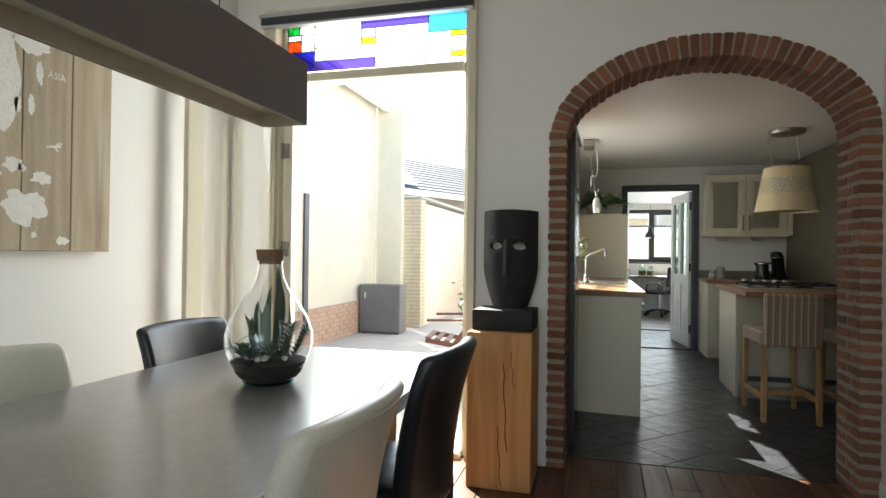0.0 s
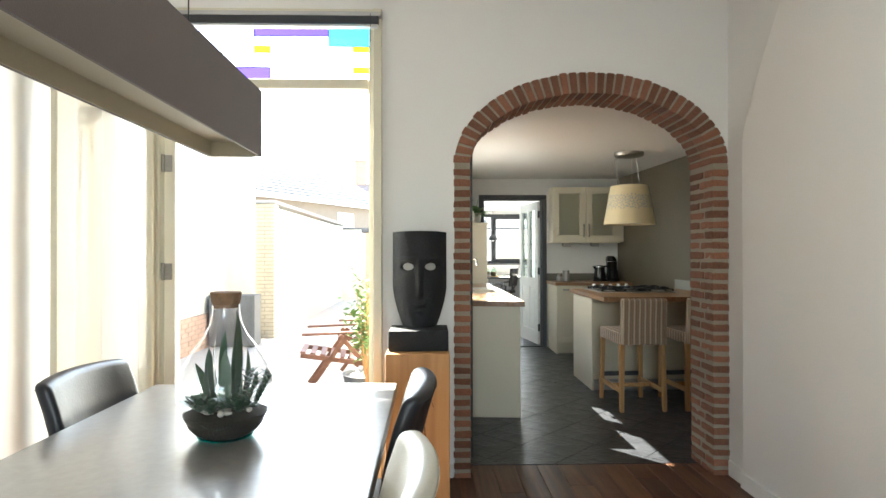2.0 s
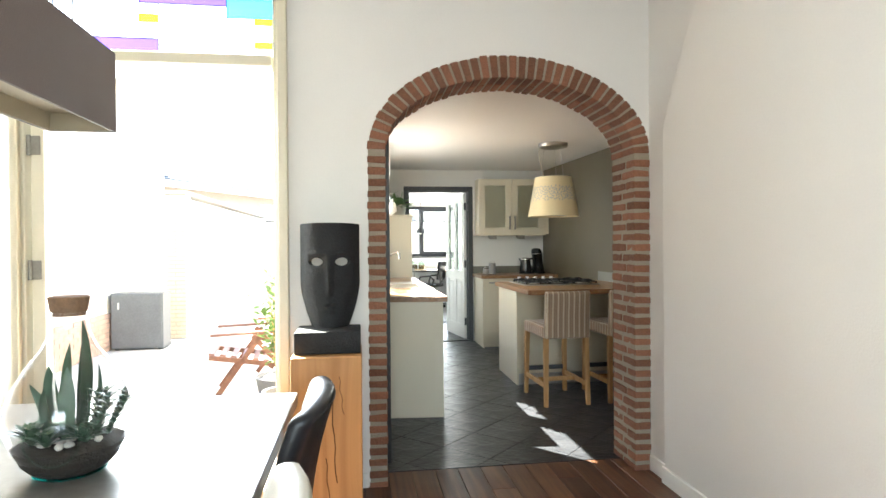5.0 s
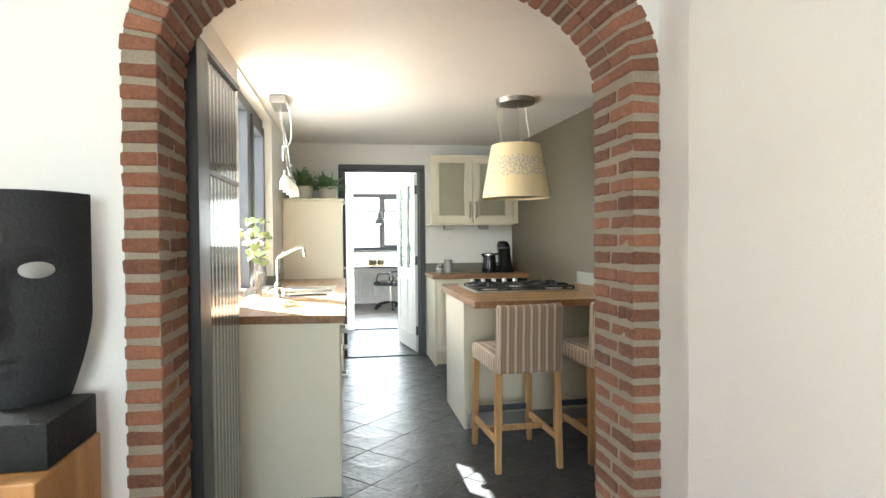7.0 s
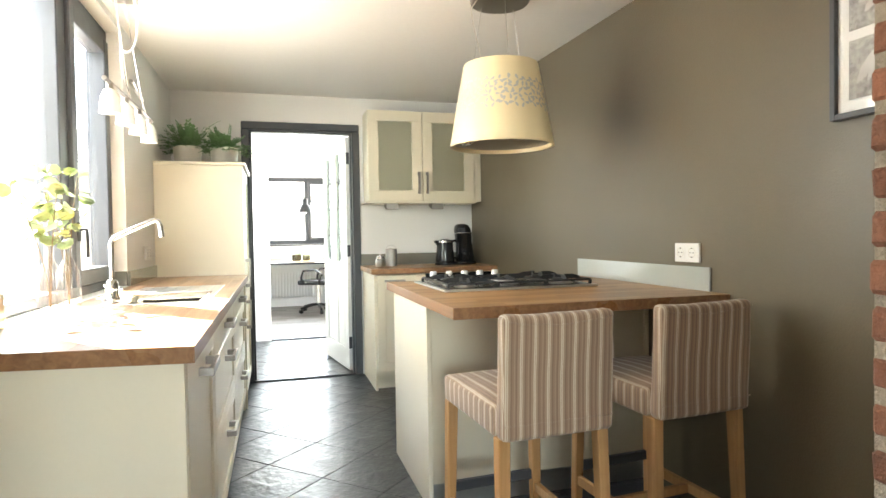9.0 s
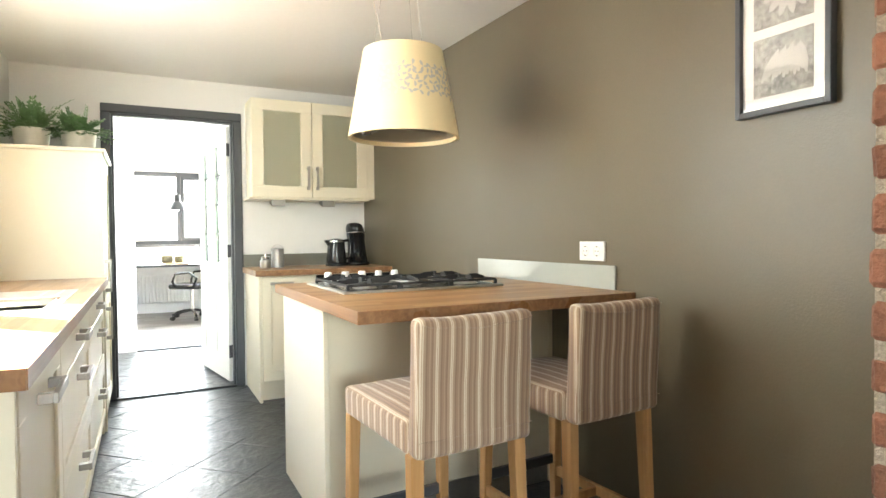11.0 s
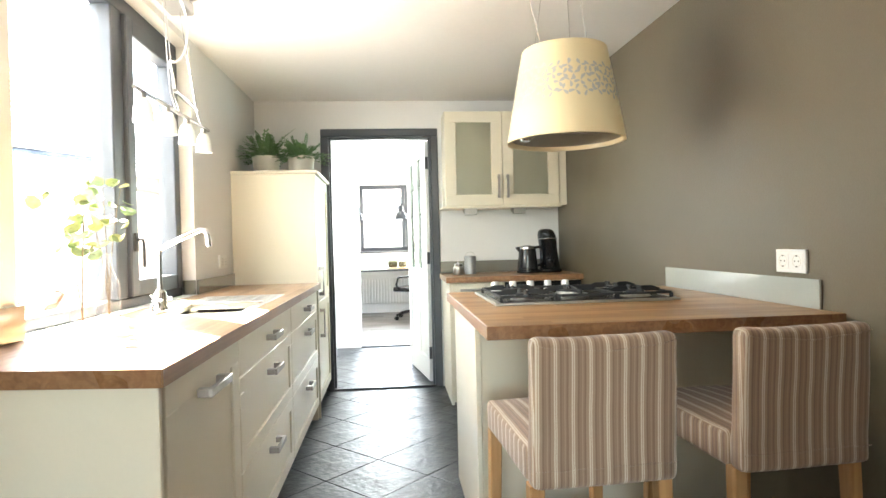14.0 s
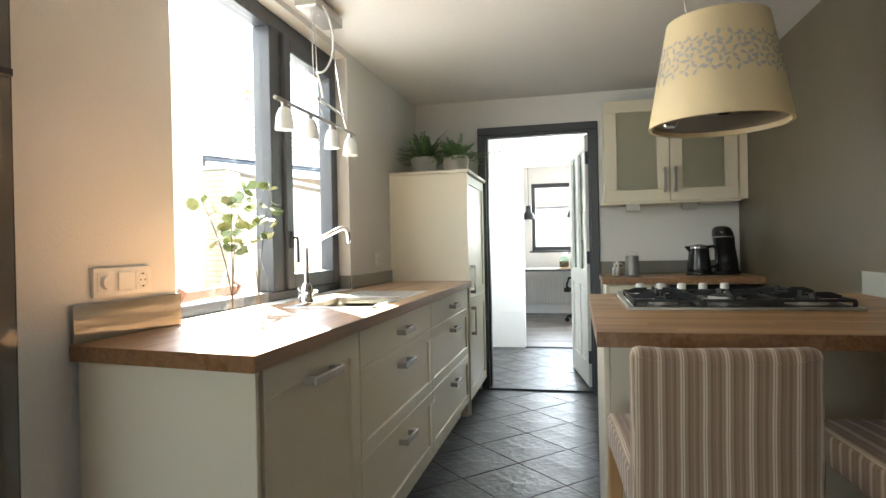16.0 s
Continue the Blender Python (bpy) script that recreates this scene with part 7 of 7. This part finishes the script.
DEP = BB - BF
splits = {0: [(0.0, 0.525), (0.57, 1.0)], 1: [(0.0, 0.345), (0.39, 1.0)]}
cache = {}
for side, xc in ((-1, AC - (AOX + AIX) / 2), (1, AC + (AOX + AIX) / 2)):
    wdt = AOX - AIX + 0.006
    part("mortar", boxes((xc - wdt / 2 + 0.004, xc + wdt / 2 - 0.004, BF + 0.004, BB - 0.004, 0.0, ASP)), MORTAR, arch)
    for c in range(COURSES):
        key = c % 2
        for i, (a, b) in enumerate(splits[key]):
            kk = (key, i, rnd.randrange(3))
            if kk not in cache:
                cache[kk] = brick_mesh(wdt, DEP * (b - a), CH - 0.018, kk[2] * 7 + i)
            ob = new("brick", cache[kk])
            ob.parent = arch
            ob.matrix_basis = pose(xc + rnd.uniform(-0.003, 0.003), BF + DEP * (a + b) / 2 + rnd.uniform(-0.002, 0.002), CZ0 + CH * (c - 0.5) + rnd.uniform(-0.0015, 0.0015), rnd.uniform(-0.6, 0.6), rnd.uniform(-0.8, 0.8), rnd.uniform(-0.8, 0.8))
NR = 37


def ring_pt(a, b, t):
    return Vector((AC + a * math.cos(t), 0, ASP + b * math.sin(t)))


def along(a, b, n=400):
    ts = [math.pi * k / n for k in range(n + 1)]
    ln = [0.0]
    for t0, t1 in zip(ts, ts[1:]):
        ln.append(ln[-1] + (ring_pt(a, b, t1) - ring_pt(a, b, t0)).length)
    return ts, ln


ts, ln = along((AOX + AIX) / 2, (AOZ + AIZ) / 2)


def t_at(f):
    want = f * ln[-1]
    for k in range(1, len(ln)):
        if ln[k] >= want:
            return ts[k - 1] + (ts[k] - ts[k - 1]) * (want - ln[k - 1]) / (ln[k] - ln[k - 1])
    return ts[-1]


for row, (a, b) in enumerate(((0.0, 0.47), (0.50, 1.0))):
    for k in range(NR):
        f0, f1 = (k + 0.13) / NR, (k + 0.87) / NR
        t0, t1 = t_at(f0), t_at(f1)
        j = rnd.uniform(-0.004, 0.004)
        q = [ring_pt(AIX + j - 0.003, AIZ + j - 0.003, t0), ring_pt(AOX + j + 0.003, AOZ + j + 0.003, t0), ring_pt(AOX + j + 0.003, AOZ + j + 0.003, t1), ring_pt(AIX + j - 0.003, AIZ + j - 0.003, t1)]
        bm = bmesh.new()
        add_prism(bm, [(p.x, p.z) for p in q], "y", BF + DEP * a + rnd.uniform(-0.003, 0.002), BF + DEP * b + rnd.uniform(-0.002, 0.002))
        bmesh.ops.bevel(bm, geom=bm.edges[:], offset=0.0035, segments=1, affect="EDGES")
        part("brick", bm, BRICK, arch)
bm = bmesh.new()
va = []
for k in range(61):
    t = math.pi * k / 60
    va.append([bm.verts.new((p.x, y, p.z)) for p, y in ((ring_pt(AIX + 0.003, AIZ + 0.003, t), BF + 0.005), (ring_pt(AOX - 0.003, AOZ - 0.003, t), BF + 0.005), (ring_pt(AOX - 0.003, AOZ - 0.003, t), BB - 0.005), (ring_pt(AIX + 0.003, AIZ + 0.003, t), BB - 0.005))])
for r0, r1 in zip(va, va[1:]):
    for k in range(4):
        bm.faces.new((r0[k], r0[(k + 1) % 4], r1[(k + 1) % 4], r1[k]))
part("mortar", bm, MORTAR, arch)

# slate tiles laid diagonally
slab = bpy.data.objects["floor_kitchen"]
HD = 0.255
X0T, Y0T = 1.8725, 3.2475


def clip_poly(poly, axis, limit, keep_greater):
    out = []
    for i in range(len(poly)):
        a, b = poly[i], poly[(i + 1) % len(poly)]
        ia, ib = (a[axis] >= limit) == keep_greater, (b[axis] >= limit) == keep_greater
        if ia:
            out.append(a)
        if ia != ib:
            t = (limit - a[axis]) / (b[axis] - a[axis])
            out.append((a[0] + (b[0] - a[0]) * t, a[1] + (b[1] - a[1]) * t))
    return out


def tile_mesh(poly, seed):
    bm = bmesh.new()
    n = len(poly)
    cx, cy = sum(p[0] for p in poly) / n, sum(p[1] for p in poly) / n
    low = [bm.verts.new((x, y, -0.010)) for x, y in poly]
    top_ = [bm.verts.new((x + (cx - x) * 0.006, y + (cy - y) * 0.006, -0.001)) for x, y in poly]
    bm.faces.new(top_)
    for k in range(n):
        bm.faces.new((low[k], low[(k + 1) % n], top_[(k + 1) % n], top_[k]))
    return finish(bm, "tile", SLATE)


h = HD - 0.0022
whole = tile_mesh([(h, 0), (0, h), (-h, 0), (0, -h)], 0)
for i in range(-6, 9):
    for j in range(-14, 15):
        if (i + j) % 2 == 0:
            continue
        cx, cy = X0T + HD * i, Y0T + HD * j
        if cx < 0.6 or cx > 3.65 or cy < 0.10 or cy > 7.0:
            continue
        poly = [(cx + h, cy), (cx, cy + h), (cx - h, cy), (cx, cy - h)]
        cut = clip_poly(clip_poly(poly, 1, 0.335, True), 1, 6.79, False)
        if len(cut) < 3:
            continue
        if len(cut) == 4 and all(abs(a[0] - b[0]) + abs(a[1] - b[1]) < 1e-6 for a, b in zip(poly, cut)):
            ob = new("tile", whole)
            ob.matrix_basis = pose(cx, cy, rnd.uniform(-0.0004, 0.0004))
        else:
            ob = new("tile", tile_mesh(cut, 1))
        ob.parent = slab

# floorboards
slab = bpy.data.objects["floor"]
PWD = 0.135
boards = {}
x = LX - 0.02
k = 0
while x < RX:
    y = -7.0 + (k * 0.83) % 2.4 - 2.4
    while y < 0.325:
        y0, y1 = max(y, -7.0), min(y + 2.4, 0.325)
        if y1 - y0 > 0.05:
            ln_ = round(y1 - y0, 3)
            if ln_ not in boards:
                bm = bmesh.new()
                add_box(bm, -PWD / 2 + 0.0015, PWD / 2 - 0.0015, -ln_ / 2 + 0.001, ln_ / 2 - 0.001, -0.012, 0.0, 0.002)
                boards[ln_] = finish(bm, "plank", FLOOR_WOOD)
            ob = new("plank", boards[ln_])
            ob.matrix_basis = pose(x + PWD / 2, (y0 + y1) / 2, -0.001)
            ob.parent = slab
        y += 2.4
    x += PWD
    k += 1

# glazed wall tiles in the hall
wall = bpy.data.objects["wall_hall_north"]
tw, th = 0.30, 0.40
bm = bmesh.new()
add_box(bm, -tw / 2 + 0.0015, tw / 2 - 0.0015, -0.006, 0.0, -th / 2 + 0.0015, th / 2 - 0.0015, 0.001)
wt = finish(bm, "tile", WALL_TILE)
for i in range(2):
    for j in range(5):
        ob = new("tile", wt)
        ob.matrix_basis = pose(1.61 - tw * (i + 0.5) - 0.004, HW - 0.001, th * (j + 0.5))
        ob.parent = wall
